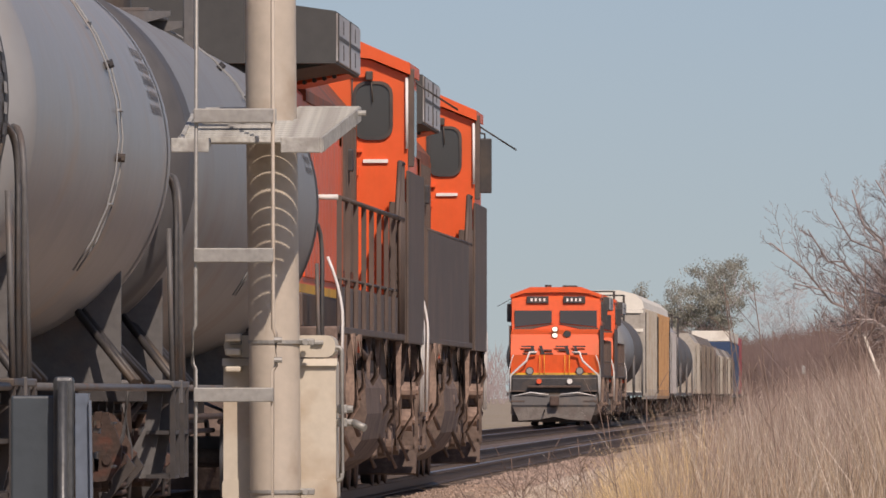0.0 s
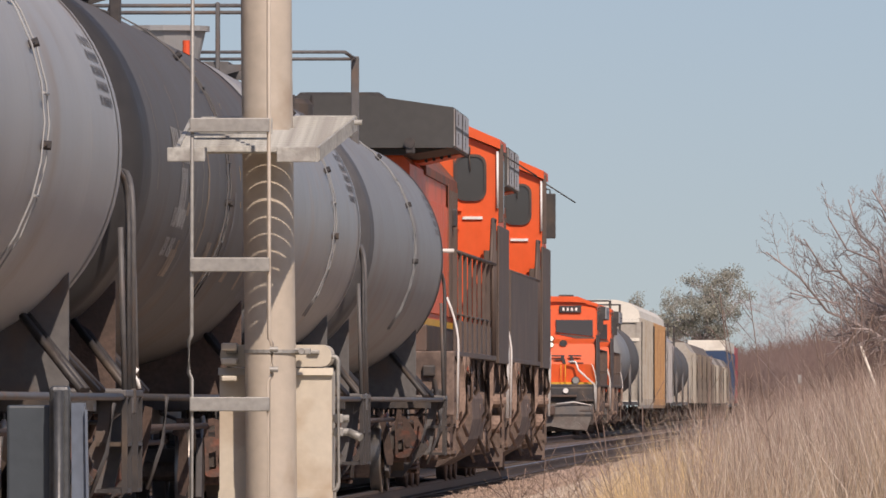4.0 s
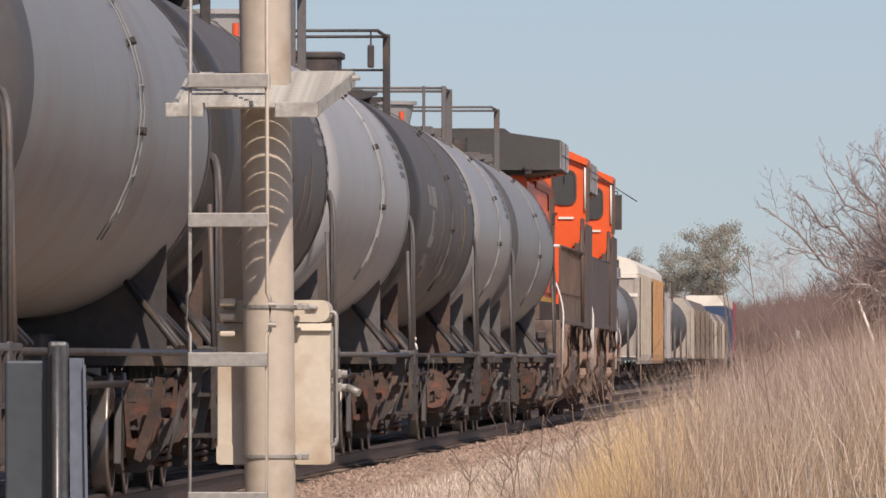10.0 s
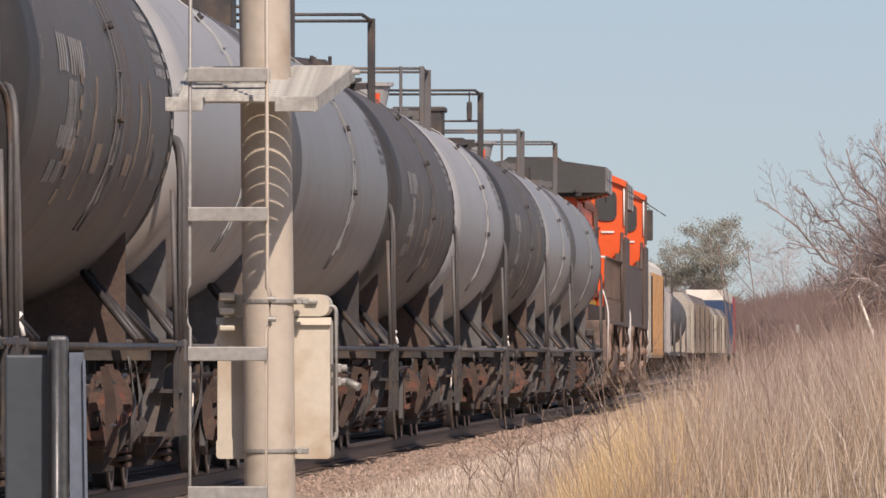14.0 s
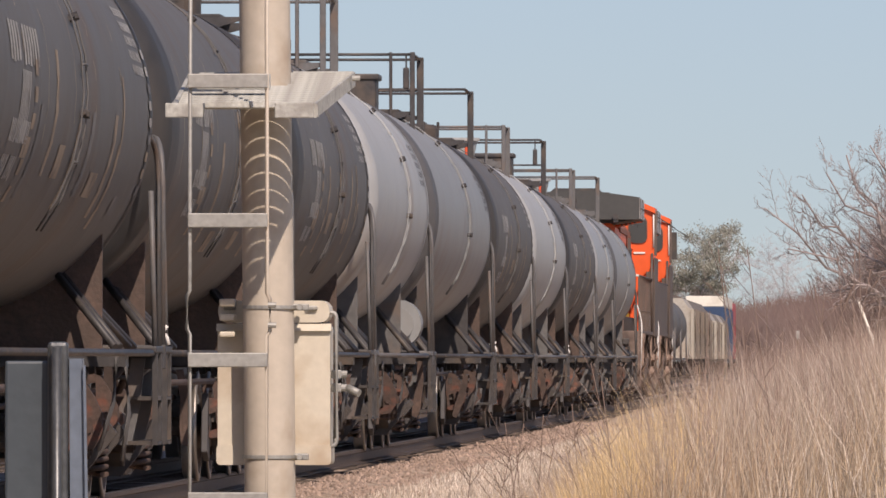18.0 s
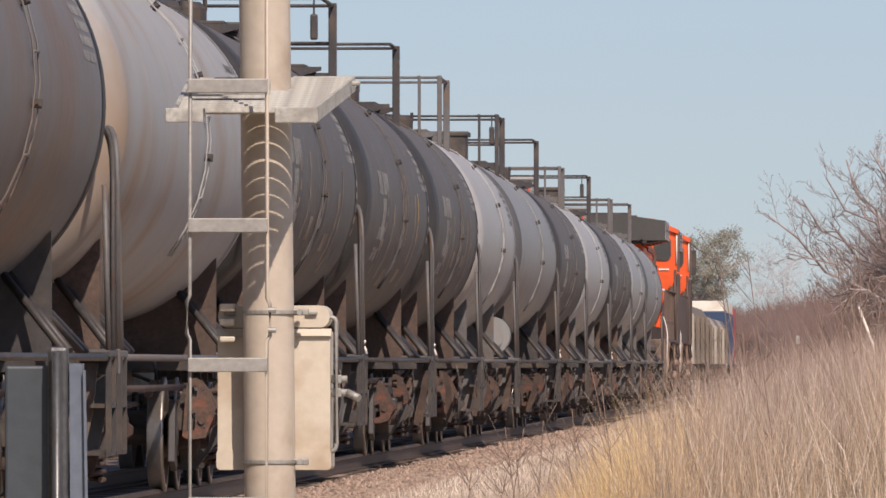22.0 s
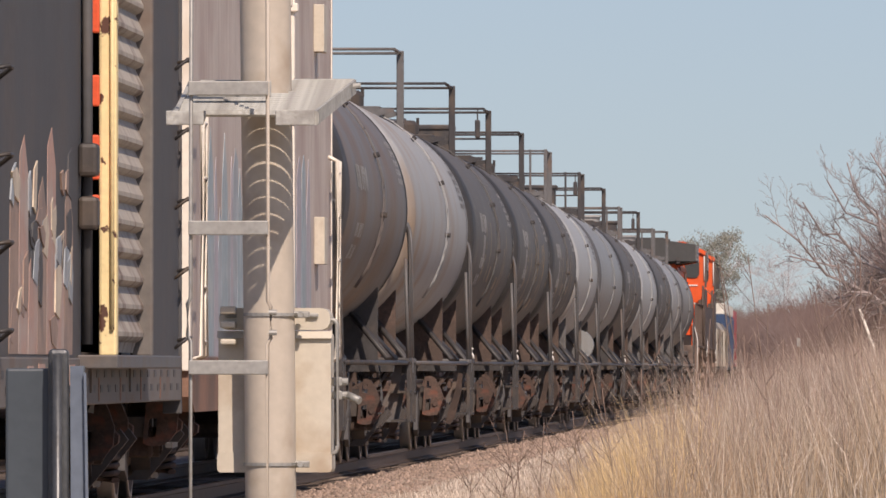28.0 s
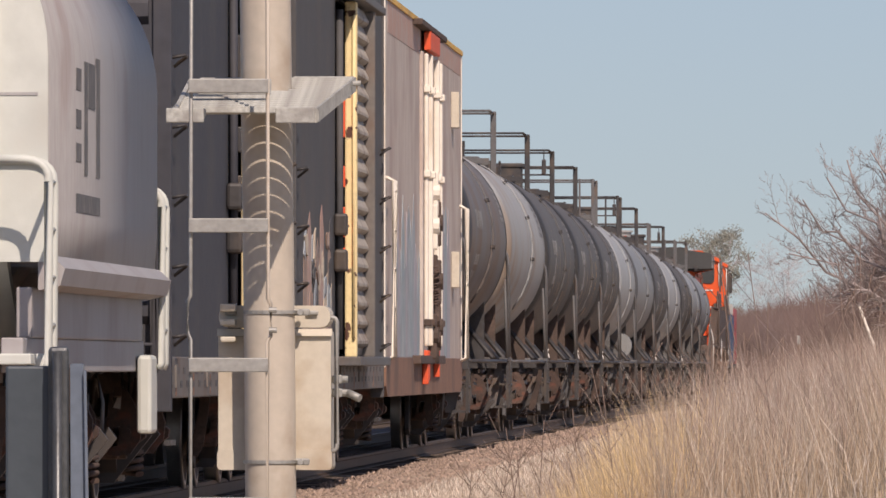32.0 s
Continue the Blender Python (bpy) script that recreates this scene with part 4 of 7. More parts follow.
    part("radiator_underside", bm, "loco_grey", lo)
    bm = prism(B(), [(-1.46, r0 - 0.005), (-0.93, r0 - 0.12), (0.93, r0 - 0.12), (1.46, r0 - 0.005)], "y", rb - 1.55, rb - 0.02)
    part("radiator_fairing", bm, "orange", lo)
    for k in range(4):
        for sx in (-1, 1):
            part("fairing_bolt", cyl(B(), (sx * (1.02 + 0.1 * k), rb - 1.6, r0 - 0.09 + 0.02 * k), (sx * (1.02 + 0.1 * k), rb - 1.54, r0 - 0.09 + 0.02 * k), 0.025, 6), "black_steel", lo)
    for sx in (-1, 1):
        for k in range(2):
            ya, zm = ra + 0.06 + k * 2.6, (r0 + r1 - 0.06) / 2
            sc = part("radiator_screen", box(B(), sx * 1.5, sx * 1.52, ya, ya + 2.5, r0 + 0.02, r1 - 0.09, 0.008), "loco_panel", lo)
            boxes("screen_rib", [(sx * 1.52, sx * 1.53, ya, ya + 0.09, r0 + 0.02, r1 - 0.09), (sx * 1.52, sx * 1.526, ya + 0.2, ya + 2.4, zm - 0.018, zm + 0.018), (sx * 1.52, sx * 1.526, ya + 1.2, ya + 1.28, r0 + 0.06, zm - 0.05), (sx * 1.52, sx * 1.526, ya + 1.2, ya + 1.28, zm + 0.05, r1 - 0.13)], "black_steel", sc)
    part("roof_cowl", prism(B(), [(-0.6, r1 + 0.075), (0.6, r1 + 0.075), (0.5, r1 + 0.16), (-0.5, r1 + 0.16)], "y", ra + 1.5, ra + 3.4), "black_steel", lo)
    bm = cyl(B(), (0.95, ra - 0.02, r0 + 0.06), (0.95, ra - 0.12, r0 + 0.06), 0.07, 12)
    box(bm, 0.9, 1.02, ra - 0.10, ra, r0 - 0.08, r0 + 0.02, 0.02)
    part("marker_lamp", bm, "black_steel", lo)
    # cab
    wall = [(-1.53, deck), (1.53, deck), (1.53, 4.62), (1.10, 4.80), (0.7, 4.84), (-0.7, 4.84), (-1.10, 4.80), (-1.53, 4.62)]
    bm = B()
    prism(bm, wall, "y", cab_r, cab_f)
    part("cab", bm, "orange", lo)
    bm = B()
    prism(bm, [(-1.56, 4.63), (-1.12, 4.81), (-0.7, 4.85), (0.7, 4.85), (1.12, 4.81), (1.56, 4.63), (1.56, 4.76), (0.87, 5.06), (-0.87, 5.06), (-1.56, 4.76)], "y", cab_r - 0.10, cab_f + 0.12)
    part("cab_roof", bm, "orange", lo)
    for sx in (-1, 1):
        xa, xb = (0.915, 1.365) if sx > 0 else (-1.365, -0.915)
        w = cab_window(lo, xa, xb, 3.90, 4.56, cab_r, -1, "rear_window")
        bm = B()
        tube(bm, [(sx * 1.12, cab_r - 0.05, 4.60), (sx * 1.14, cab_r - 0.06, 4.32)], 0.007, 6)
        box(bm, sx * 1.1 - 0.04, sx * 1.1 + 0.04, cab_r - 0.09, cab_r, 4.57, 4.67, 0.01)
        part("wiper", bm, "black_steel", w)
        bm = B()
        box(bm, sx * 1.03, sx * 1.31, cab_r - 0.035, cab_r, 3.645, 3.685)
        part("door_grab", bm, "white_paint", lo)
        bm = B()
        prism(bm, [(sx * 0.90, deck + 0.1), (sx * 0.915, deck + 0.1), (sx * 0.915, 4.75), (sx * 0.90, 4.75)], "y", cab_r - 0.02, cab_r)
        part("door_seam", bm, "loco_dark", lo)
        boxes("door_latch", [(sx * 0.90, sx * 1.02, cab_r - 0.06, cab_r, 3.76, 3.80), (sx * 0.92, sx * 0.98, cab_r - 0.06, cab_r, 3.50, 3.60), (sx * 0.90, sx * 1.05, cab_r - 0.05, cab_r, 4.60, 4.63)], "orange", lo, 0.004)
        for ya in (cab_r + 0.25, cab_r + 1.3):
            bm = B()
            prism(bm, [(ya + q[0] * 0.9, 3.75 + q[1] * 0.75) for q in rounded_panel(0, 1, 0, 1, 0.12)], "x", sx * 1.53, sx * 1.545)
            part("side_window", bm, "glass_dark", lo)
        if mirror:
            bm = B()
            box(bm, sx * 1.56, sx * 1.72, cab_r + 1.0, cab_r + 1.1, 3.70, 4.42, 0.015)
            tube(bm, [(sx * 1.53, cab_r + 1.05, 4.5), (sx * 1.63, cab_r + 1.05, 4.48), (sx * 1.63, cab_r + 1.05, 4.4)], 0.014, 6)
            part("mirror", bm, "black_steel", lo)
        bm = B()
        box(bm, sx * 1.53, sx * 1.60, cab_r + 0.02, cab_r + 0.12, 3.6, 4.7, 0.01)
        part("corner_trim", bm, "loco_dark", lo)
        bm = B()
        tube(bm, [(sx * 1.52, cab_r - 0.04, 3.8), (sx * 1.52, cab_r - 0.04, 4.6)], 0.018, 6)
        part("cab_grab", bm, "white_paint", lo)
        # dark skirt over the cab's lower flank and its corner plate by the walkway
        bm = B()
        box(bm, sx * 1.53, sx * 1.56, cab_r - 0.5, h - 0.9, 1.62, 3.55, 0.01)
        part("cab_skirt", bm, "loco_dark", lo)
        bm = B()
        box(bm, sx * 1.34, sx * 1.53, cab_r - 0.5, cab_r - 0.46, 1.62, 3.2, 0.01)
        for k in range(5):
            box(bm, sx * 1.36, sx * 1.50, cab_r - 0.515, cab_r - 0.5, 2.05 + k * 0.09, 2.10 + k * 0.09)
        part("corner_plate", bm, "loco_dark", lo)
        bm = B()
        tube(bm, [(sx * 1.50, cab_r - 2.3, 3.0), (sx * 1.50, cab_r - 1.5, 3.62), (sx * 1.50, cab_r - 0.5, 3.62)], 0.028, 6)
        part("door_rail", bm, "loco_dark", lo)
        for k in range(3):
            part("door_rail_bar", tube(B(), [(sx * 1.50, cab_r - 1.5 + k * 0.45, deck), (sx * 1.50, cab_r - 1.5 + k * 0.45, 3.62)], 0.022, 6), "loco_dark", lo)
    # nose
    bm = B()
    prism(bm, [(cab_f, 1.74), (h - 0.78, 1.74), (h - 0.72, 2.4), (h - 1.1, 3.2), (cab_f, 3.45)], "x", -1.5, 1.5)
    part("nose", bm, "orange", lo)
    bm = B()
    prism(bm, [(cab_f, 3.4), (cab_f + 0.22, 3.4), (cab_f + 0.1, 4.55), (cab_f, 4.7)], "x", -1.5, 1.5)
    part("windscreen_wall", bm, "orange", lo)
    for sx in (-1, 1):
        bm = B()
        pane = [(0.14, 3.66), (1.40, 3.50), (1.40, 4.14), (0.14, 4.14)]
        prism(bm, [(sx * q[0], q[1]) for q in pane], "y", cab_f + 0.12, cab_f + 0.245)
        part("windscreen", bm, "glass_sky", lo)
        bm = B()
        prism(bm, [(sx * q[0], q[1]) for q in [(0.10, 3.62), (1.44, 3.46), (1.48, 3.30), (1.0, 3.36)]], "y", cab_f + 0.12, cab_f + 0.235)
        part("brow_mask", bm, "loco_dark", lo)
        bm = B()
        box(bm, sx * 0.25, sx * 1.0, cab_f + 0.02, cab_f + 0.2, 4.42, 4.70, 0.02)
        nb = part("number_board", bm, "black_steel", lo)
        boxes("figure_bar", [(sx * (0.36 + k * 0.145), sx * (0.43 + k * 0.145), cab_f + 0.2, cab_f + 0.206, 4.50, 4.62) for k in range(4)], "white_paint", nb)
    # bogies, buffers, steps and rails
    for y in (-h + 4.1, h - 4.1):
        loco_bogie(lo, y)
    for s in (-1, 1):
        coupler(lo, s * (h - 0.5), s)
        bm = B()
        box(bm, -1.5, 1.5, s * (h - 0.62), s * (h - 0.5), 0.9, deck, 0.02)
        part("buffer_beam", bm, pilot, lo)
        if s < 0:
            for k, x in enumerate((-1.2, -0.9, -0.6, 0.5, 0.65, 0.85, 1.05, 1.25)):
                part("air_hose", tube(B(), [(x, -h + 0.5, 1.25 + 0.1 * (k % 3)), (x + 0.05, -h + 0.3, 1.1), (x + 0.1, -h + 0.2, 0.75), (x + 0.02, -h + 0.25, 0.5)], 0.028, 6), "black_steel" if k % 2 else "rusty_steel", lo)
            boxes("end_socket", [(x, x + 0.16, -h + 0.42, -h + 0.5, z, z + 0.14) for x, z in ((0.7, 1.45), (1.1, 1.4), (-0.8, 1.45), (1.2, 1.1))], "black_steel", lo, 0.02)
        for sx in (-1, 1):
            bm = B()
            for k in range(4):
                box(bm, sx * 1.05, sx * 1.5, s * (h - 1.15), s * (h - 0.7), 0.42 + k * 0.34, 0.46 + k * 0.34)
            box(bm, sx * 1.46, sx * 1.5, s * (h - 1.2), s * (h - 1.15), 0.38, deck)
            box(bm, sx * 1.05, sx * 1.09, s * (h - 1.2), s * (h - 1.15), 0.38, deck - 0.1)
            part("step_well", bm, "loco_truck", lo)
            for yy in (1.25, 0.62) if s > 0 else (0.62,):
                bm = B()
                q = s * (h - yy)
                tube(bm, [(sx * 1.53, q, 0.85), (sx * 1.55, q, 1.75)] + arc((sx * 1.55, q, 1.75), (sx * 1.55, q, 2.05), (sx * 1.40, q, 2.4)) + ([(sx * 1.30, q, 2.62)] if yy > 1 else []), 0.0145, 8)
                part("step_rail", bm, "white_paint", lo)
        # end plate under the coupler, bowed like a plough
        bm = B()
        prism(bm, [(s * (h - 0.65), 1.25), (s * (h - 0.32), 1.05), (s * (h - 0.18), 0.7), (s * (h - 0.22), 0.35), (s * (h - 0.42), 0.12), (s * (h - 0.5), 0.14), (s * (h - 0.34), 0.4), (s * (h - 0.34), 0.8), (s * (h - 0.75), 1.2)], "x", *((-1.45, 1.45) if s > 0 else (-0.75, 0.75)))
        part("pilot_plate", bm, pilot, lo)
    # side railing: uprights and top bar
    for sx in (-1, 1):
        y0, y1 = -h + 1.5, cab_r - 0.5
        bm = B()
        tube(bm, [(sx * 1.46, y0 + 0.3, 3.0), (sx * 1.50, y1, 3.0)], 0.025, 6)
        tube(bm, [(sx * 1.46, y0, 2.2), (sx * 1.46, y1, 2.2)], 0.016, 6)
        part("handrail", bm, "loco_dark", lo)
        bm = B()
        tube(bm, [(sx * 1.12, y0 + 0.1, 3.0), (sx * 1.46, y0 + 0.1, 3.0)], 0.03, 6)
        part("handrail_end", bm, "white_paint", lo)
        n = 8
        for k in range(n + 1):
            bm = B()
            y = y0 + 0.2 + (y1 - y0 - 0.2) * k / n
            box(bm, sx * 1.44, sx * 1.49, y - 0.03, y + 0.03, deck, 3.0)
            box(bm, sx * 1.45, sx * 1.48, y - 0.1, y + 0.95 if k < n else y + 0.1, deck, 2.12)
            part("stanchion", bm, "loco_dark", lo)
        if solid_rail:
            bm = B()
            box(bm, sx * 1.49, sx * 1.51, y0 + 0.2, y1, deck - 0.05, 2.98)
            part("railing_plate", bm, "loco_dark", lo)
    # hanging brackets, hoses and sand pipes under the walkway
    rg = random.Random(5)
    for sx in (-1, 1):
        for k in range(34):
            y = -h + 1.2 + k * 0.6 + rg.uniform(-0.2, 0.2)
            x = rg.uniform(1.3, 1.56)
            zb = rg.uniform(0.45, 1.25)
            look_of = ("loco_truck", "dust_highlight", "dust_highlight", "loco_truck", "rusty_steel")[rg.randrange(5)]
            if k % 3 == 0:
                bm = tube(B(), [(sx * x, y, 1.66), (sx * (x + 0.04), y, zb + 0.25), (sx * (x - 0.12), y + 0.15, zb), (sx * (x - 0.02), y + 0.3, zb - 0.25)], rg.uniform(0.018, 0.035), 6)
                part("sand_pipe", bm, look_of, lo)
            elif k % 3 == 1:
                wd = rg.uniform(0.03, 0.09)
                bm = prism(B(), [(sx * (x - wd), 1.64), (sx * (x + wd), 1.64), (sx * (x + wd * rg.uniform(0.2, 0.9)), zb), (sx * (x - wd * rg.uniform(0.1, 0.7)), zb - rg.uniform(0, 0.15))], "y", y, y + rg.uniform(0.04, 0.16))
                part("frame_bracket", bm, look_of, lo)
            else:
                bm = cyl(B(), (sx * (x - 0.14), y, zb), (sx * (x + 0.02), y, zb), rg.uniform(0.07, 0.13), 12)
                cyl(bm, (sx * (x + 0.02), y, zb), (sx * (x + 0.05), y, zb), 0.05, 8)
                part("brake_cylinder", bm, look_of, lo)
    # roof horns and aerials
    bm = B()
    cyl(bm, (0.3, cab_r + 1.2, 5.05), (0.3, cab_r + 1.2, 5.16), 0.12, 10)
    box(bm, -0.7, -0.2, cab_r + 0.6, cab_r + 1.6, 5.05, 5.14, 0.03)
    tube(bm, [(1.5, cab_r + 2.3, 4.62), (2.0, cab_r + 2.6, 4.3)], 0.012, 5)
    part("roof_gear", bm, "loco_grey", lo)
    return lo


# ================= box wagons and hopper of the near train =================
def ladder_piece(name, pts, r, material, parent):
    return part(name, tube(B(), pts, r, 6), material, parent)


def side_ladder(parent, x, y, z0, z1, material, width=0.42, n=None):
    sx = 1 if x > 0 else -1
    xo = x + sx * 0.09
    st = [ladder_piece(nm, [(x, yy, z0), (xo, yy, z0 + 0.04), (xo, yy, z1 - 0.04), (x, yy, z1)], 0.026, material, parent) for nm, yy in (("ladder", y - width / 2), ("ladder_stile", y + width / 2))]
    st[1].parent = st[0]
    n = n or int((z1 - z0) / 0.4)
    for k in range(n):
        z = z0 + 0.15 + k * (z1 - z0 - 0.3) / max(1, n - 1)
        ladder_piece("rung", [(xo, y - width / 2, z), (xo, y + width / 2, z)], 0.016, material, st[0])


def end_ladder(parent, y, s, x, z0, z1, material):
    yo = y + s * 0.09
    st = [ladder_piece(nm, [(xx, y, z0), (xx, yo, z0 + 0.04), (xx, yo, z1 - 0.04), (xx, y, z1)], 0.026, material, parent) for nm, xx in (("ladder", x - 0.2), ("ladder_stile", x + 0.2))]
    st[1].parent = st[0]
    for k in range(int((z1 - z0) / 0.4)):
        z = z0 + 0.2 + k * 0.4
        ladder_piece("rung", [(x - 0.2, yo, z), (x + 0.2, yo, z)], 0.016, material, st[0])


def wagon_base(name, label, category, front, rear, half_w, floor, frame_skin, group):
    car = new(name)
    tagged(car, label, category, group=group)
    h = (front - rear) / 2
    bm = B()
    box(bm, -0.35, 0.35, -h + 0.4, h - 0.4, 0.75, floor, 0.02)
    part("centre_sill", bm, "black_steel", car)
    for s in (-1, 1):
        coupler(car, s * (h - 0.45), s)
        bogie(car, s * (h - 2.6))
    bm = B()
    cyl(bm, (0.6, -1.2, 0.8), (0.6, -0.3, 0.8), 0.2, 12)
    tube(bm, [(0.9, -h + 3.4, 0.8), (0.9, h - 3.4, 0.8)], 0.03, 6)
    part("brake_gear", bm, "rusty_steel", car)
    return car, h


def white_box_car(front, rear):
    """Insulated box wagon, pale and weathered, with a plug door and its lock bars on each flank."""
    car, h = wagon_base("box_wagon", "weathered pale box wagon with graffiti and a cream plug door", "box wagon", front, rear, 1.6, 1.15, "black_steel", "box wagons of the departing train")
    e = h - 0.5
    X = 1.47
    z0, z1 = 1.12, 5.05
    dy0, dy1 = -2.1, 3.6
    for sx in (-1, 1):
        boxes("side_wall", [(sx * (X - 0.06), sx * X, -e, dy0, z0, z1), (sx * (X - 0.06), sx * X, dy1, e, z0, z1), (sx * (X - 0.06), sx * X, dy0, dy1, 4.75, z1)], "box_white", car, 0, "pale wall with pink and grey graffiti stains")
    for s in (-1, 1):
        boxes("end_wall", [(-X, X, s * (e - 0.05), s * e, z0, z1)], "box_end", car, 0, "cream end wall, full sun put into its colour")
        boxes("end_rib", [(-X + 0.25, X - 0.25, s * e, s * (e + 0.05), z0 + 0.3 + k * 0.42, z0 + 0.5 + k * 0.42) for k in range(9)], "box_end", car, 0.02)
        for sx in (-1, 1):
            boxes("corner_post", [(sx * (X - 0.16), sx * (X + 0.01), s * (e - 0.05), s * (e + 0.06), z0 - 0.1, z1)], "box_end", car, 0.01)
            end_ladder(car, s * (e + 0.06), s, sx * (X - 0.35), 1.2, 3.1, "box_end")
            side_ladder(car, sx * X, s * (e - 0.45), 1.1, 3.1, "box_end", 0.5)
    bm = B()
    prism(bm, [(-X - 0.02, z1), (X + 0.02, z1), (X + 0.02, z1 + 0.06), (0.8, z1 + 0.22), (-0.8, z1 + 0.22), (-X - 0.02, z1 + 0.06)], "y", -e - 0.05, e + 0.05)
    part("roof", bm, "yellow", car, "faded yellow roof edge")
    for sx in (-1, 1):
        boxes("placard", [(sx * X, sx * (X + 0.10), y - 0.3, y + 0.3, z, z + 0.45) for y, z in ((e - 3.3, 2.03), (e - 3.4, 4.05))], "box_cream", car, 0.005)
        bm = B()
        prism(bm, [(-e, z0 + 0.01), (-e, z0 - 0.30), (-e + 0.5, z0 - 0.42), (e - 0.5, z0 - 0.42), (e, z0 - 0.30), (e, z0 + 0.01)], "x", sx * (X - 0.1), sx * (X + 0.015))
        part("sill", bm, "box_rust", car, "rust-stained side sill")
        door = part("plug_door", box(B(), sx * (X - 0.02), sx * (X + 0.04), dy0, dy1, z0 + 0.02, 4.74, 0.015), "box_white", car)
        for k, yy in enumerate((-1.7, -0.75, 1.4, 2.95)):
            w = 0.07 if k in (1, 2) else 0.05
            bar = part("lock_bar", box(B(), sx * (X + 0.04), sx * (X + 0.04 + w), yy - 0.06, yy + 0.06, z0 + 0.15, 4.72, 0.02), "box_end", door, "cream lock bar")
            for z in (1.55, 3.3, 4.3):
                boxes("hinge", [(sx * (X + 0.04), sx * (X + 0.07 + w), yy - 0.1, yy + 0.1, z - 0.04, z + 0.04)], "box_end" if z > 2.6 else "rusty_steel", door, 0.012)
        for yy, z, m in ((-0.6, 1.4, "rusty_steel"), (-0.2, 1.6, "rusty_steel"), (0.2, 1.35, "bogie_brown"), (0.85, 1.5, "rusty_steel"), (-0.35, 2.1, "rusty_steel"), (0.9, 2.05, "rusty_steel"), (-0.3, 2.7, "box_end"), (0.85, 2.75, "rusty_steel"), (-0.1, 3.1, "box_end")):
            bm = B()
            cyl(bm, (sx * (X + 0.04), yy, z), (sx * (X + 0.17), yy, z), 0.10, 10)
            box(bm, sx * (X + 0.05), sx * (X + 0.15), yy - 0.05, yy + 0.05, z - 0.28, z + 0.26, 0.02)
            part("door_gear", bm, m, door)
        bm = B()
        tube(bm, [(sx * (X + 0.13) + 0.05 * math.cos(k * 1.1), -0.45 + 0.05 * math.sin(k * 1.1), 1.75 + 0.012 * k) for k in range(40)], 0.014, 5)
        part("coil_spring", bm, "rusty_steel", door)
        boxes("warning_mark", [(sx * (X + 0.02), sx * (X + 0.09), yy, yy + 0.22, z0 - 0.30 + 0.04 * q, z0 + 0.10) for q, yy in enumerate((-1.75, -1.35, 1.9))], "red_orange", door, 0.01)
        boxes("header_mark", [(sx * (X + 0.04), sx * (X + 0.12), -1.75, 1.3, 4.76, 4.98)], "red_orange", door, 0.01)
        boxes("door_track", [(sx * (X - 0.02), sx * (X + 0.12), dy0 - 2.2, dy1 + 0.1, 4.99, 5.06), (sx * (X - 0.02), sx * (X + 0.10), dy0 - 2.2, dy1 + 0.1, z0 - 0.06, z0 + 0.04)], "rusty_steel", car, 0.01)
        # graffiti strokes
        for ya, yb in ((-e + 2.0, dy0 - 0.2), (dy1 + 0.1, dy1 + 4.2)):
            y, k = ya, 0
            while y < yb:
                w, top = random.uniform(0.4, 0.95), random.uniform(2.3, 3.05)
                lean = random.uniform(-0.1, 0.1)
                part("graffiti", prism(B(), [(y, 1.14), (y + w, 1.14), (y + w + lean, top - random.uniform(0.1, 0.6)), (y + w * 0.55 + lean, top), (y + 0.06, top - random.uniform(0.1, 0.5))], "x", sx * X, sx * (X + 0.0025 + 0.001 * (k % 2))), ("graffiti_pale", "graffiti_blue", "graffiti_pale", "graffiti_lilac")[k % 4], car, "faded grey-blue graffiti stroke")
                y, k = y + w * 0.8, k + 1
        boxes("eaves_band", [(sx * X, sx * (X + 0.004), dy1 + 0.2, e - 0.3, 4.78, z1), (sx * X, sx * (X + 0.004), -e + 0.8, dy0 - 0.3, 4.7, z1)], "graffiti", car, 0, "faded red-brown band under the roof")
    MOVERS.append((car, (front + rear) / 2))


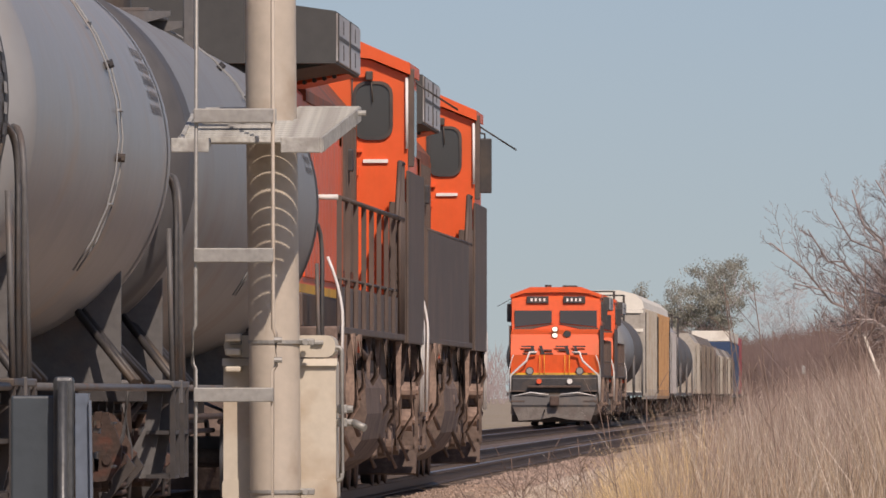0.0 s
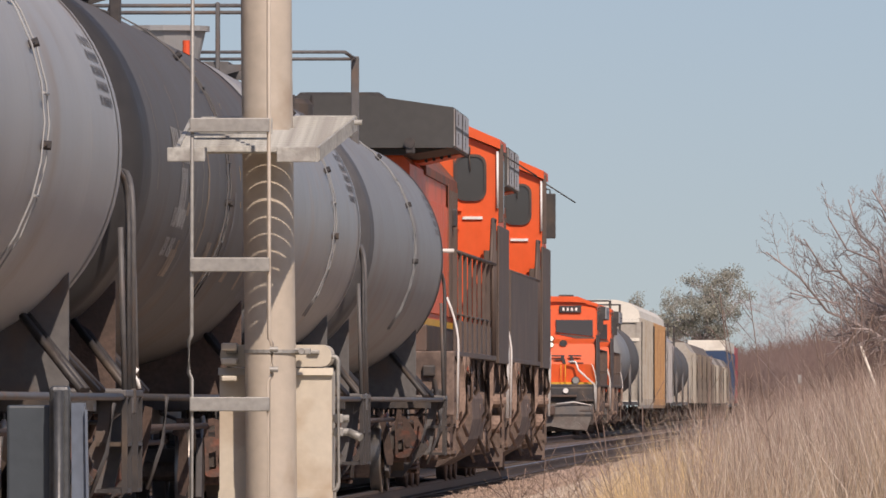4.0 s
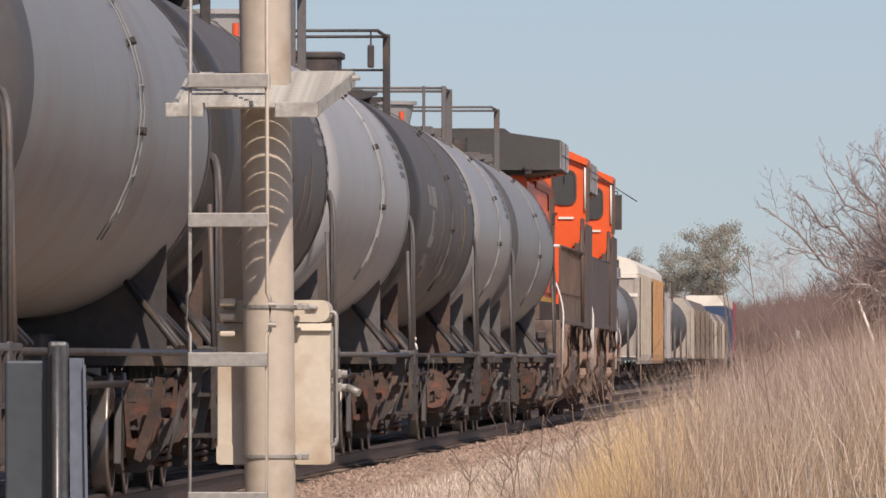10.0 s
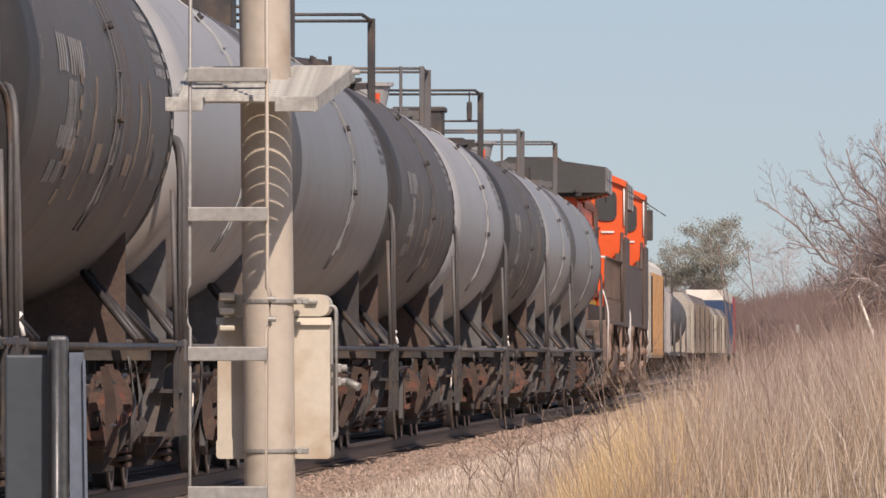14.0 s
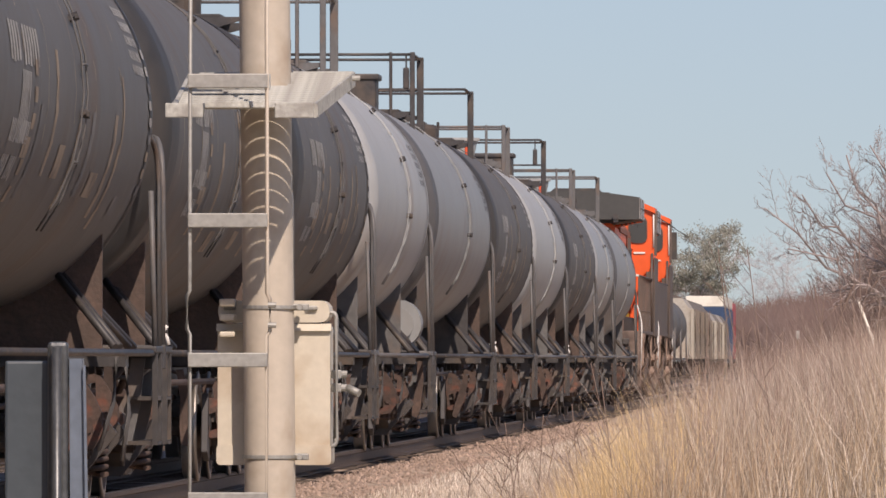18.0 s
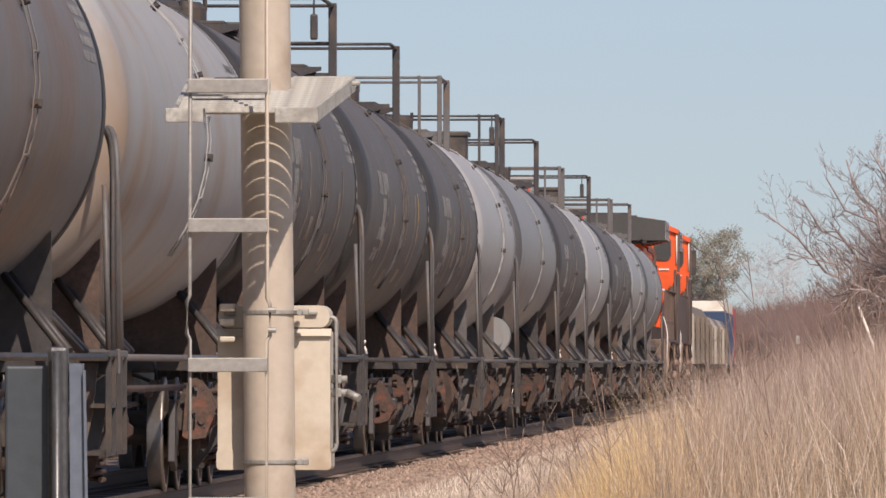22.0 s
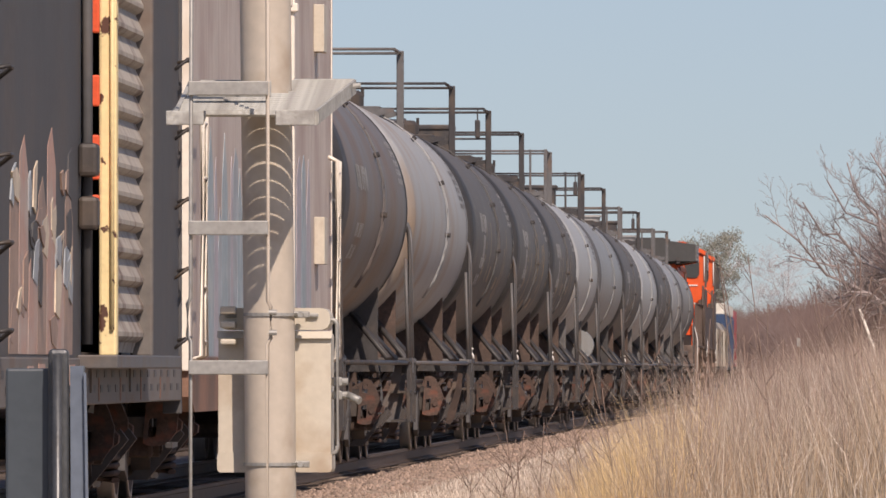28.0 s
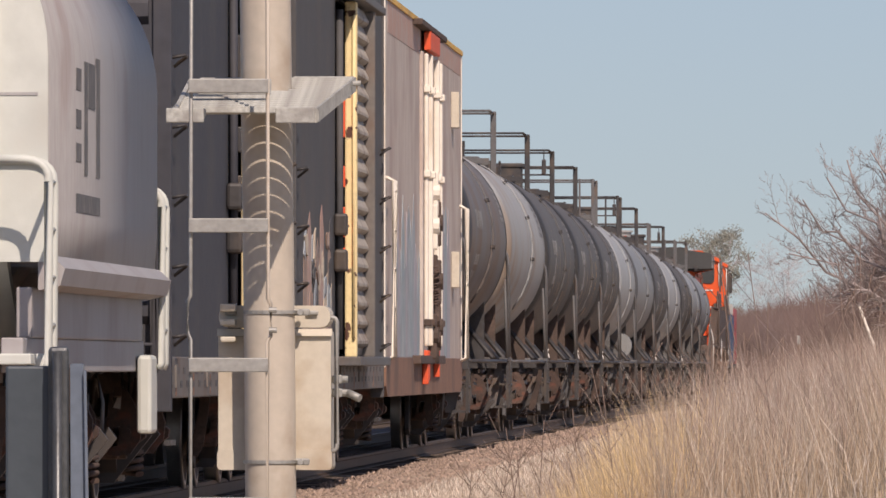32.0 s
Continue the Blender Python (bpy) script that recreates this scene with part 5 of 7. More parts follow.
def dark_box_car(front, rear, skin, label, graffiti=True, door_at=-1.6, door_skin="door_dark"):
    """Steel box wagon with an open doorway and a yellow-edged corrugated sliding door."""
    car, h = wagon_base("box_wagon", label, "box wagon", front, rear, 1.58, 1.15, "black_steel", "box wagons of the departing train")
    e = h - 0.5
    X = 1.56
    z0, z1 = 1.1, 5.0
    dy0, dy1 = door_at - 1.25, door_at + 3.0
    for sx in (-1, 1):
        boxes("side_wall", [(sx * (X - 0.05), sx * X, -e, dy0, z0, z1), (sx * (X - 0.05), sx * X, dy1, e, z0, z1), (sx * (X - 0.05), sx * X, dy0, dy1, 4.62, z1)], skin, car)
    for s in (-1, 1):
        boxes("end_wall", [(-X, X, s * (e - 0.05), s * e, z0, z1)], skin, car)
        for k in range(10):
            z = z0 + 0.25 + k * 0.37
            part("end_rib", prism(B(), [(s * e, z), (s * (e + 0.06), z + 0.06), (s * (e + 0.06), z + 0.16), (s * e, z + 0.24)], "x", -X + 0.15, X - 0.15), skin, car)
        for sx in (-1, 1):
            # single bent grab irons up the corner of the flank
            for k in range(5):
                z = 1.15 + k * 0.52
                ladder_piece("grab_iron", [(sx * X, s * (e - 0.25), z + 0.10), (sx * (X + 0.10), s * (e - 0.25), z + 0.12), (sx * (X + 0.10), s * (e - 0.6), z + 0.12), (sx * X, s * (e - 0.6), z + 0.04)], 0.014, "black_steel", car)
            end_ladder(car, s * (e + 0.06), s, sx * (X - 0.3), 1.0, 2.8, skin)
            boxes("corner_post", [(sx * (X - 0.12), sx * (X + 0.02), s * (e - 0.08), s * (e + 0.03), z0 - 0.4, z1)], skin, car, 0.01)
            boxes("stirrup", [(sx * (X - 0.05), sx * X, s * (e - 0.9), s * (e - 0.2), 0.45, 0.49)], "black_steel", car)
    bm = B()
    prism(bm, [(-X - 0.02, z1), (X + 0.02, z1), (X + 0.02, z1 + 0.05), (0, z1 + 0.25), (-X - 0.02, z1 + 0.05)], "y", -e - 0.05, e + 0.05)
    part("roof", bm, "grey_steel", car)
    boxes("floor", [(-X + 0.05, X - 0.05, -e + 0.05, e - 0.05, 1.05, 1.15)], "tie", car)
    for sx in (-1, 1):
        part("sill", box(B(), sx * (X - 0.1), sx * (X + 0.02), -e, e, z0 - 0.30, z0 + 0.01, 0.01), "door_dark", car)
        boxes("sill_lug", [(sx * (X + 0.02), sx * (X + 0.035), -e + 0.4 + k * 4.2, -e + 0.55 + k * 4.2, z0 - 0.22, z0 - 0.05) for k in range(int(2 * e / 4.2))], "door_dark", car)
        boxes("sill_hole", [(sx * (X + 0.0205), sx * (X + 0.024), -e + 0.7 + k * 0.8 + 0.4 * r, -e + 0.95 + k * 0.8 + 0.4 * r, z0 - 0.12 - 0.1 * r, z0 - 0.07 - 0.1 * r) for k in range(int(2 * e / 0.8) - 1) for r in (0, 1)], "black_steel", car)
        boxes("rust_mark", [(sx * (X + 0.0205), sx * (X + 0.0235), -e + 0.5 + k * 2.3, -e + 0.62 + k * 2.3, z0 - 0.28, z0 - 0.12) for k in range(int(2 * e / 2.3))], "box_rust", car)
        # the sliding door, short of closing the doorway
        y0, y1 = door_at, door_at + 3.3
        n = 18
        prof = [(X + 0.06, z0 + 0.05)]
        for k in range(n):
            z = z0 + 0.12 + k * 0.19
            prof += [(X + 0.08, z), (X + 0.11, z + 0.015), (X + 0.135, z + 0.04), (X + 0.135, z + 0.07), (X + 0.115, z + 0.11), (X + 0.09, z + 0.165)]
        prof += [(X + 0.06, 4.6)]
        door = part("sliding_door", prism(B(), [(sx * q[0], q[1]) for q in prof], "y", y0 + 0.14, y1), door_skin, car, "corrugated sliding door, paint worn and rust-specked")
        part("door_edge", box(B(), sx * (X + 0.04), sx * (X + 0.16), y0 - 0.06, y0 + 0.14, z0 + 0.02, 4.62, 0.02), "door_yellow", door, "chipped yellow door edge")
        part("door_post", box(B(), sx * (X + 0.04), sx * (X + 0.2), y1, y1 + 0.1, z0 + 0.02, 4.62, 0.02), "door_dark", door)
        part("edge_rod", tube(B(), [(sx * (X + 0.13), y0 - 0.075, z0 + 0.2), (sx * (X + 0.13), y0 - 0.075, 4.5)], 0.016, 6), "door_yellow", door)
        boxes("door_track", [(sx * X, sx * (X + 0.27), dy0 - 0.4, y1 + 2.2, z0 - 0.06, z0 + 0.03), (sx * X, sx * (X + 0.22), dy0 - 0.4, y1 + 2.2, 4.64, 4.72)], "grey_steel", car, 0.01)
        part("jamb_rod", tube(B(), [(sx * (X + 0.05), dy0 - 0.12, z0 + 0.1), (sx * (X + 0.05), dy0 - 0.12, 4.5)], 0.035, 6), skin, car)
        boxes("door_latch", [(sx * X, sx * (X + 0.13), dy0 - 0.3, dy0 - 0.05, z, z + 0.22) for z in (1.95, 2.3)], "black_steel", car, 0.03)
        for za, zb in ((3.28, 3.75), (2.79, 3.0), (2.3, 2.6), (2.0, 2.2)):
            part("door_strap", box(B(), sx * (X - 0.03), sx * (X + 0.05), y0 - 0.16, y0 - 0.09, za, zb, 0.012), "red_orange" if graffiti else "black_steel", car)
        if graffiti and sx > 0:
            for k in range(7):
                y = dy0 - 6.6 + k * 0.82
                top = 2.2 + 0.35 * math.sin(k * 2.1) + random.uniform(-0.1, 0.1)
                part("graffiti", prism(B(), [(y, 1.13), (y + 0.80, 1.13), (y + 0.86, top - 0.25), (y + 0.5, top), (y + 0.12, top - 0.12)], "x", sx * X, sx * (X + 0.003)), "graffiti" if k % 3 else "graffiti_tan", car, "salmon graffiti letter stroke")
            for k in range(34):
                y, z = random.uniform(dy0 - 6.6, dy0 - 1.1), random.uniform(1.2, 2.2)
                w, hh, ln = random.uniform(0.15, 0.6), random.uniform(0.08, 0.34), random.uniform(-0.2, 0.2)
                skin_k = ("box_dark", "graffiti_cream", "graffiti_tan", "graffiti_pale")[k % 4]
                part("graffiti", prism(B(), [(y, z), (y + w * 0.7, z - 0.04), (y + w, z + hh * 0.5), (y + w * 0.8 + ln, z + hh), (y + ln, z + hh * 0.8)], "x", sx * X, sx * (X + 0.005 + 0.0003 * k)), skin_k, car)
            for k in range(6):
                y = dy0 - 6.2 + k * 0.95
                part("graffiti", box(B(), sx * (X + 0.02), sx * (X + 0.024), y, y + random.uniform(0.3, 0.7), z0 - 0.26 + random.uniform(0, 0.1), z0 - random.uniform(0.0, 0.1)), "graffiti", car)
    MOVERS.append((car, (front + rear) / 2))


def cement_hopper(front, rear, label):
    """Short two-bay covered hopper with a rounded flank."""
    car, h = wagon_base("hopper_wagon", label, "hopper wagon", front, rear, 1.58, 1.3, "hopper_end", "")
    e = h - 1.1
    prof = [(1.55, 1.70), (1.57, 2.0), (1.57, 3.0)] + [(0.75 + 0.82 * math.cos(q), 3.0 + 1.02 * math.sin(q)) for q in [k * math.pi / 24 for k in range(1, 12)]] + [(0.5, 4.08)]
    prof = prof + [(-x, z) for x, z in reversed(prof)]
    bm = prism(B(), prof, "y", -e, e)
    for f in bm.faces:
        f.smooth = len(f.verts) == 4
    part("body", bm, "hopper", car)
    for s in (-1, 1):
        part("end_sheet", prism(B(), [(q[0] * 0.995, q[1]) for q in prof], "y", s * (e + 0.002), s * (e + 0.03)), "hopper_end", car, "pale end sheet, full sun put into its colour")
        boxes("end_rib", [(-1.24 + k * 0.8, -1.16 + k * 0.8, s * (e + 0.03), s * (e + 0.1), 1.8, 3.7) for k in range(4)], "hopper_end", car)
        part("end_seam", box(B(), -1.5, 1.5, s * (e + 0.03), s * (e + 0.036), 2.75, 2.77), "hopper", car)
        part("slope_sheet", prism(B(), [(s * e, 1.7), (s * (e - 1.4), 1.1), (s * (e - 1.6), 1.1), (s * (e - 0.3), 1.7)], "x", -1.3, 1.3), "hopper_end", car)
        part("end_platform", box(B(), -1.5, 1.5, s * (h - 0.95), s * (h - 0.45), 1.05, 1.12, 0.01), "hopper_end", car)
        for sx in (-1, 1):
            y = s * (h - 0.6)
            for dy in (0.0, 0.45):
                ladder_piece("grab_rail", [(sx * 1.58, y - s * dy, 1.02), (sx * 1.60, y - s * dy, 1.06), (sx * 1.60, y - s * dy, 2.2)] + arc((sx * 1.60, y - s * dy, 2.2), (sx * 1.60, y - s * dy, 2.33), (sx * 1.45, y - s * dy, 2.34)) + [(sx * 1.2, y - s * dy, 2.34)], 0.03, "hopper_end", car)
            for z in (1.3, 1.6, 1.9, 2.2):
                ladder_piece("rung", [(sx * 1.60, y, z), (sx * 1.60, y - s * 0.45, z)], 0.018, "hopper_end", car)
            part("corner_plate", box(B(), sx * 1.45, sx * 1.56, s * (h - 0.95), s * (h - 1.6), 0.55, 1.12, 0.03), "hopper_end", car)
    for sx in (-1, 1):
        part("side_plate", prism(B(), [(sx * 1.5, 1.52), (sx * 1.64, 1.55), (sx * 1.67, 1.66), (sx * 1.58, 1.74), (sx * 1.5, 1.72)], "y", -e - 0.02, e + 0.02), "hopper", car)
        part("side_sill", box(B(), sx * 1.30, sx * 1.44, -h + 0.6, h - 0.6, 1.0, 1.22, 0.01), "hopper", car)
        part("skirt", box(B(), sx * 1.36, sx * 1.46, -e, e, 1.22, 1.54, 0.01), "hopper", car)
        boxes("emblem", [(sx * 1.57, sx * 1.574, y, y + w, z, z + hh) for y, w, z, hh in ((-3.2, 0.5, 2.85, 0.14), (-3.2, 0.5, 2.6, 0.12), (-3.2, 0.5, 2.38, 0.12), (-2.4, 0.35, 2.3, 0.75), (-2.0, 0.7, 2.75, 0.3), (-1.2, 0.4, 2.3, 0.8), (-3.2, 2.4, 2.05, 0.12))], "stencil_grey", car, 0, "faded dark emblem bar")
    for s in (-0.5, 0.5):
        part("hopper_bay", prism(B(), [(-1.2, 1.69), (1.2, 1.69), (0.35, 0.5), (-0.35, 0.5)], "y", s * e * 0.9 - 0.6, s * e * 0.9 + 0.6), "hopper", car)
    MOVERS.append((car, (front + rear) / 2))


# ================= the standing train on the siding =================
def standing_train():
    g = "standing train on the siding"
    lo = locomotive(0, "orange freight locomotive facing the camera with dark lettering", group=g, pilot="black_steel")
    lo.matrix_basis = pose(SIDING_X, 405 + 11.15 - 2.4, 0, 0, 0, 180)
    nose_detail(lo)
    lower_cab(lo)
    lo2 = locomotive(0, "second orange freight locomotive coupled behind", group=g, pilot="black_steel")
    lower_cab(lo2)
    lo2.matrix_basis = pose(SIDING_X, 405 + 33.45 - 2.4, 0, 0, 0, 180)
    y = 405 + 44.6 - 2.4 + 0.3
    far_tank(y, 17, "tank_grey", g)
    far_tank(y + 18, 17, "tank_dark", g)
    auto_rack(y + 36.5, 27.5, g, "rack_grey")
    auto_rack(y + 64.5, 30, g, "rack_tan")
    far_box(y + 93.5, 17, "hopper", g, "grey box wagon on the siding", 4.4)
    far_tank(y + 112, 17, "tank_dark", g)
    for k in range(2):
        far_tank(y + 131 + 19 * k, 18, "tank_dark", g)
    for k in range(4):
        far_box(y + 169 + 19 * k, 18, "rack_grey" if k == 0 else "hopper_tan", g, "cream covered hopper wagon on the siding" if k == 0 else "dusty grey-tan covered hopper wagon on the siding", 4.25)
    for k in range(5):
        far_box(y + 245 + 19.3 * k, 18.4, "rack_grey" if k % 2 else "hopper_tan", g, "grey-tan covered hopper wagon on the siding", 3.9)
    container(y + 343, 55, g)
    # a tank wagon on the line beyond
    far_tank(540, 60, "tank_dark", g, SIDING_X - 4.4)


def lower_cab(lo):
    """The older engines on the siding have lower hoods and cabs."""
    for ob in lo.children:
        if ob.name.startswith("bogie"):
            continue
        for o in (ob, *ob.children):
            for v in o.data.vertices:
                if v.co.z > 2.4:
                    v.co.z = 2.4 + (v.co.z - 2.4) * 0.872


def nose_detail(lo):
    h = 11.15
    bm = B()
    for z in (3.16, 3.40):
        cyl(bm, (0.0, h - 1.6, z), (0.0, h - 0.98, z), 0.11, 16)
    hl = part("headlight", bm, "black_steel", lo)
    bm = B()
    for z in (3.16, 3.40):
        cyl(bm, (0.0, h - 0.99, z), (0.0, h - 0.96, z), 0.09, 16)
    part("lens", bm, "lamp", hl)
    bm = B()
    cyl(bm, (-0.42, h - 1.4, 3.22), (-0.42, h - 1.0, 3.22), 0.13, 14)
    part("bell", bm, "black_steel", lo)
    # dark plain strokes in place of the maker's lettering
    bm = B()
    y = h - 0.70
    for k in range(4):
        x = -1.12 + k * 0.58
        for za, zb, wa, wb in ((2.42, 2.47, 0.0, 0.44), (2.56, 2.61, 0.03, 0.40), (2.70, 2.76, 0.06, 0.50)):
            if (k + int(za * 10)) % 4 != 1:
                prism(bm, [(x + wa, za), (x + wb, za), (x + wb + 0.03, zb), (x + wa + 0.03, zb)], "y", y - 0.05, y)
        xs = x + (0.02 if k % 2 else 0.30)
        prism(bm, [(xs, 2.42), (xs + 0.10, 2.42), (xs + 0.19, 2.76), (xs + 0.09, 2.76)], "y", y - 0.05, y + 0.003)
    part("lettering_bar", bm, "black_steel", lo)
    bm = B()
    box(bm, -1.5, 1.5, h - 0.78, h - 0.66, 1.70, 1.79)
    part("nose_stripe", bm, "yellow", lo)
    bm = B()
    box(bm, -1.45, 1.45, h - 0.75, h - 0.45, 0.85, 1.62, 0.04)
    part("pilot_face", bm, "black_steel", lo)
    for sx in (-1, 1):
        boxes("pilot_step", [(sx * 1.0, sx * 1.48, h - 0.44, h - 0.2, z, z + 0.05) for z in (0.45, 0.8, 1.15)], "loco_dark", lo)
        part("hose_rack", tube(B(), [(sx * 0.3, h - 0.4, 1.1), (sx * 0.42, h - 0.25, 0.75), (sx * 0.6, h - 0.3, 0.55), (sx * 0.75, h - 0.35, 0.8)], 0.04, 6), "rusty_steel", lo)
        part("cut_lever", tube(B(), [(sx * 1.4, h - 0.3, 1.0), (sx * 0.8, h - 0.2, 1.12), (sx * 0.2, h - 0.2, 1.05)], 0.022, 6), "white_paint", lo)
    for sx in (-1, 1):
        bm = B()
        cyl(bm, (sx * 0.85, h - 0.8, 1.85), (sx * 0.85, h - 0.62, 1.85), 0.14, 12)
        dl = part("ditch_light", bm, "black_steel", lo)
        bm = B()
        cyl(bm, (sx * 0.85, h - 0.62, 1.85), (sx * 0.85, h - 0.60, 1.85), 0.11, 12)
        part("lens", bm, "galv", dl)
        bm = B()
        tube(bm, [(sx * 1.5, h - 0.5, 0.8), (sx * 1.5, h - 0.5, 1.7), (sx * 0.95, h - 0.5, 2.2), (sx * 0.85, h - 0.5, 2.5), (sx * 0.6, h - 0.55, 2.5)], 0.035, 8)
        part("front_rail", bm, "white_paint", lo)
    bm = B()
    for x in (-0.5, -0.35, 0.35, 0.5):
        tube(bm, [(x, h - 0.55, 1.6), (x, h - 0.6, 2.4)], 0.011, 6)
    part("nose_rail", bm, "yellow", lo)
    bm = B()
    box(bm, -0.9, 0.9, h - 0.6, h - 0.2, 1.28, 1.36, 0.02)
    part("drawbar_platform", bm, "rusty_steel", lo)
    bm = B()
    prism(bm, [(-1.4, 0.62), (1.4, 0.62), (1.2, 0.16), (0.5, 0.2), (0, 0.3), (-0.5, 0.2), (-1.25, 0.16)], "y", h - 0.2, h - 0.08)
    part("plough_blade", bm, "plough", lo, "scuffed grey plough blade")
    for sx in (-1, 1):
        bm = B()
        cyl(bm, (sx * 0.52, h - 0.45, 1.5), (sx * 0.52, h - 0.32, 1.5), 0.09, 12)
        part("gauge_light", bm, "white_paint" if sx < 0 else "red_orange", lo)


def far_tank(y, length, skin, g, x=None):
    car = new("tank_wagon")
    tagged(car, "dusty tank wagon standing on the siding", "tank wagon", group=g)
    h = length / 2
    bm = B()
    R, zc = 1.5, 2.75
    lathe_y(bm, [(-h + 0.5, 0.05), (-h + 0.6, 0.9), (-h + 0.9, 1.35), (-h + 1.3, R), (h - 1.3, R), (h - 0.9, 1.35), (h - 0.6, 0.9), (h - 0.5, 0.05)], 0, zc, 40)
    part("shell", bm, skin, car)
    bm = B()
    box(bm, -1.45, 1.45, -h, h, 1.0, 1.14)
    part("side_run", bm, "black_steel", car)
    top_gear(car, zc + R, "a", skin, "black_steel")
    for s in (-1, 1):
        bogie(car, s * (h - 2.4))
        bm = B()
        tube(bm, [(1.45, s * (h - 0.2), 1.0), (1.45, s * (h - 0.2), 2.6)], 0.04, 6)
        part("grab_rail", bm, "grey_steel", car)
    car.matrix_basis = pose(SIDING_X if x is None else x, y + h, 0)


def auto_rack(y, length, g, side):
    car = new("car_carrier_wagon")
    tagged(car, "enclosed car carrier wagon with white roof and tan slatted sides" if side == "rack_tan" else "enclosed car carrier wagon with white roof and pale grey sides", "car carrier", group=g)
    h = length / 2
    bm = B()
    prism(bm, [(-1.5, 4.9), (1.5, 4.9), (1.42, 5.3), (1.1, 5.62), (0.5, 5.78), (-0.5, 5.78), (-1.1, 5.62), (-1.42, 5.3)], "y", -h, h)
    part("roof", bm, "rack_white", car)
    for s in (-1, 1):
        bm = B()
        box(bm, -1.46, 1.46, s * (h - 0.05), s * h, 1.1, 4.9)
        for x in (-1.4, -0.5, 0.5, 1.4):
            box(bm, x - 0.07, x + 0.07, s * h, s * (h + 0.06), 1.0, 4.9)
        part("end_door", bm, "rack_grey", car)
        side_ladder(car, 1.46, s * (h - 0.5), 1.1, 4.8, "black_steel")
        boxes("end_beam", [(-1.46, 1.46, s * h, s * (h + 0.08), z, z + 0.14) for z in (1.05, 2.6, 3.9, 4.75)], "rack_white", car)
        bogie(car, s * (h - 3.0))
    n = 14
    for sx in (-1, 1):
        for k in range(n):
            bm = B()
            y0 = -h + 2 * h * k / n
            box(bm, sx * 1.44, sx * 1.48, y0 + 0.08, y0 + 2 * h / n - 0.08, 1.35, 4.88)
            for q in range(7):
                box(bm, sx * 1.48, sx * 1.50, y0 + 0.1, y0 + 2 * h / n - 0.1, 1.5 + q * 0.47, 1.72 + q * 0.47)
            part("side_panel", bm, side, car)
        bm = B()
        for k in range(n + 1):
            y0 = -h + 2 * h * k / n
            box(bm, sx * 1.42, sx * 1.54, y0 - 0.07, y0 + 0.07, 1.0, 4.95)
        box(bm, sx * 1.40, sx * 1.52, -h, h, 0.85, 1.3)
        part("side_frame", bm, side, car)
    for ob in car.children:
        if not ob.name.startswith("bogie"):
            for v in (v for o in (ob, *ob.children) for v in o.data.vertices):
                v.co.z = 1.0 + (v.co.z - 1.0) * 0.9
    car.matrix_basis = pose(SIDING_X, y + h, 0)


def far_box(y, length, skin, g, label, top):
    car = new("freight_wagon")
    tagged(car, label, "freight wagon", group=g)
    h = length / 2
    bm = B()
    prism(bm, [(-1.5, 1.1), (1.5, 1.1), (1.55, 2.0), (1.55, top - 0.5), (1.2, top), (-1.2, top), (-1.55, top - 0.5), (-1.55, 2.0)], "y", -h + 0.4, h - 0.4)
    part("body", bm, skin, car)
    for sx in (-1, 1):
        boxes("rib", [(sx * 1.55, sx * 1.61, -h + 0.8 + k * 1.6, -h + 0.92 + k * 1.6, 1.1, top - 0.5) for k in range(int((length - 1) / 1.6))], skin, car)
    part("roof_walk", box(B(), -0.45, 0.45, -h + 0.5, h - 0.5, top, top + 0.12), skin, car)
    for k in range(3):
        part("hatch", cyl(B(), (0, -h * 0.6 + k * h * 0.6, top + 0.12), (0, -h * 0.6 + k * h * 0.6, top + 0.34), 0.35, 14), skin, car)
    for s in (-1, 1):
        bogie(car, s * (h - 2.4))
        side_ladder(car, 1.55, s * (h - 0.7), 1.1, top - 0.6, skin)
    car.matrix_basis = pose(SIDING_X, y + h, 0)


def container(y, length, g):
    car = new("container_wagon")
    tagged(car, "blue container with a white top on a low wagon", "container wagon", group=g)
    h = length / 2
    bm = B()
    box(bm, -1.3, 1.3, -h, h, 0.85, 1.1)
    part("deck", bm, "black_steel", car)
    bm = B()
    box(bm, -1.25, 1.25, -h + 0.5, h - 0.5, 1.1, 4.58, 0.03)
    for k in range(int(length / 0.6)):
        yy = -h + 0.8 + k * 0.6
        box(bm, 1.25, 1.29, yy, yy + 0.25, 1.2, 4.5)
    part("box", bm, "blue", car)
    bm = B()
    box(bm, -1.25, 1.25, -h + 0.5, h - 0.5, 4.6, 5.3, 0.03)
    part("upper_box", bm, "rack_white", car)
    for s in (-1, 1):
        bogie(car, s * (h - 2.4))
    car.matrix_basis = pose(SIDING_X, y + h, 0)
    car2 = new("container_wagon")
    tagged(car2, "red container on a low wagon", "container wagon", group=g)
    bm = B()
    box(bm, -1.3, 1.3, -10, 10, 0.85, 1.1)
    part("deck", bm, "black_steel", car2)
    bm = B()
    box(bm, -1.25, 1.25, -9.5, 9.5, 1.1, 5.1, 0.03)
    part("box", bm, "red", car2)
    for s in (-1, 1):
        bogie(car2, s * 7.5)
    car2.matrix_basis = pose(SIDING_X, y + length + 12, 0)


# ================= signal mast by the track =================
MAST_Y = 35.0
PX = 600.0       # picture units per metre at the mast


def mast_x(u):
    return (u - 1535.3) / PX


def mast_z(v):
    return EYE_Z - (v - 650.1) / PX


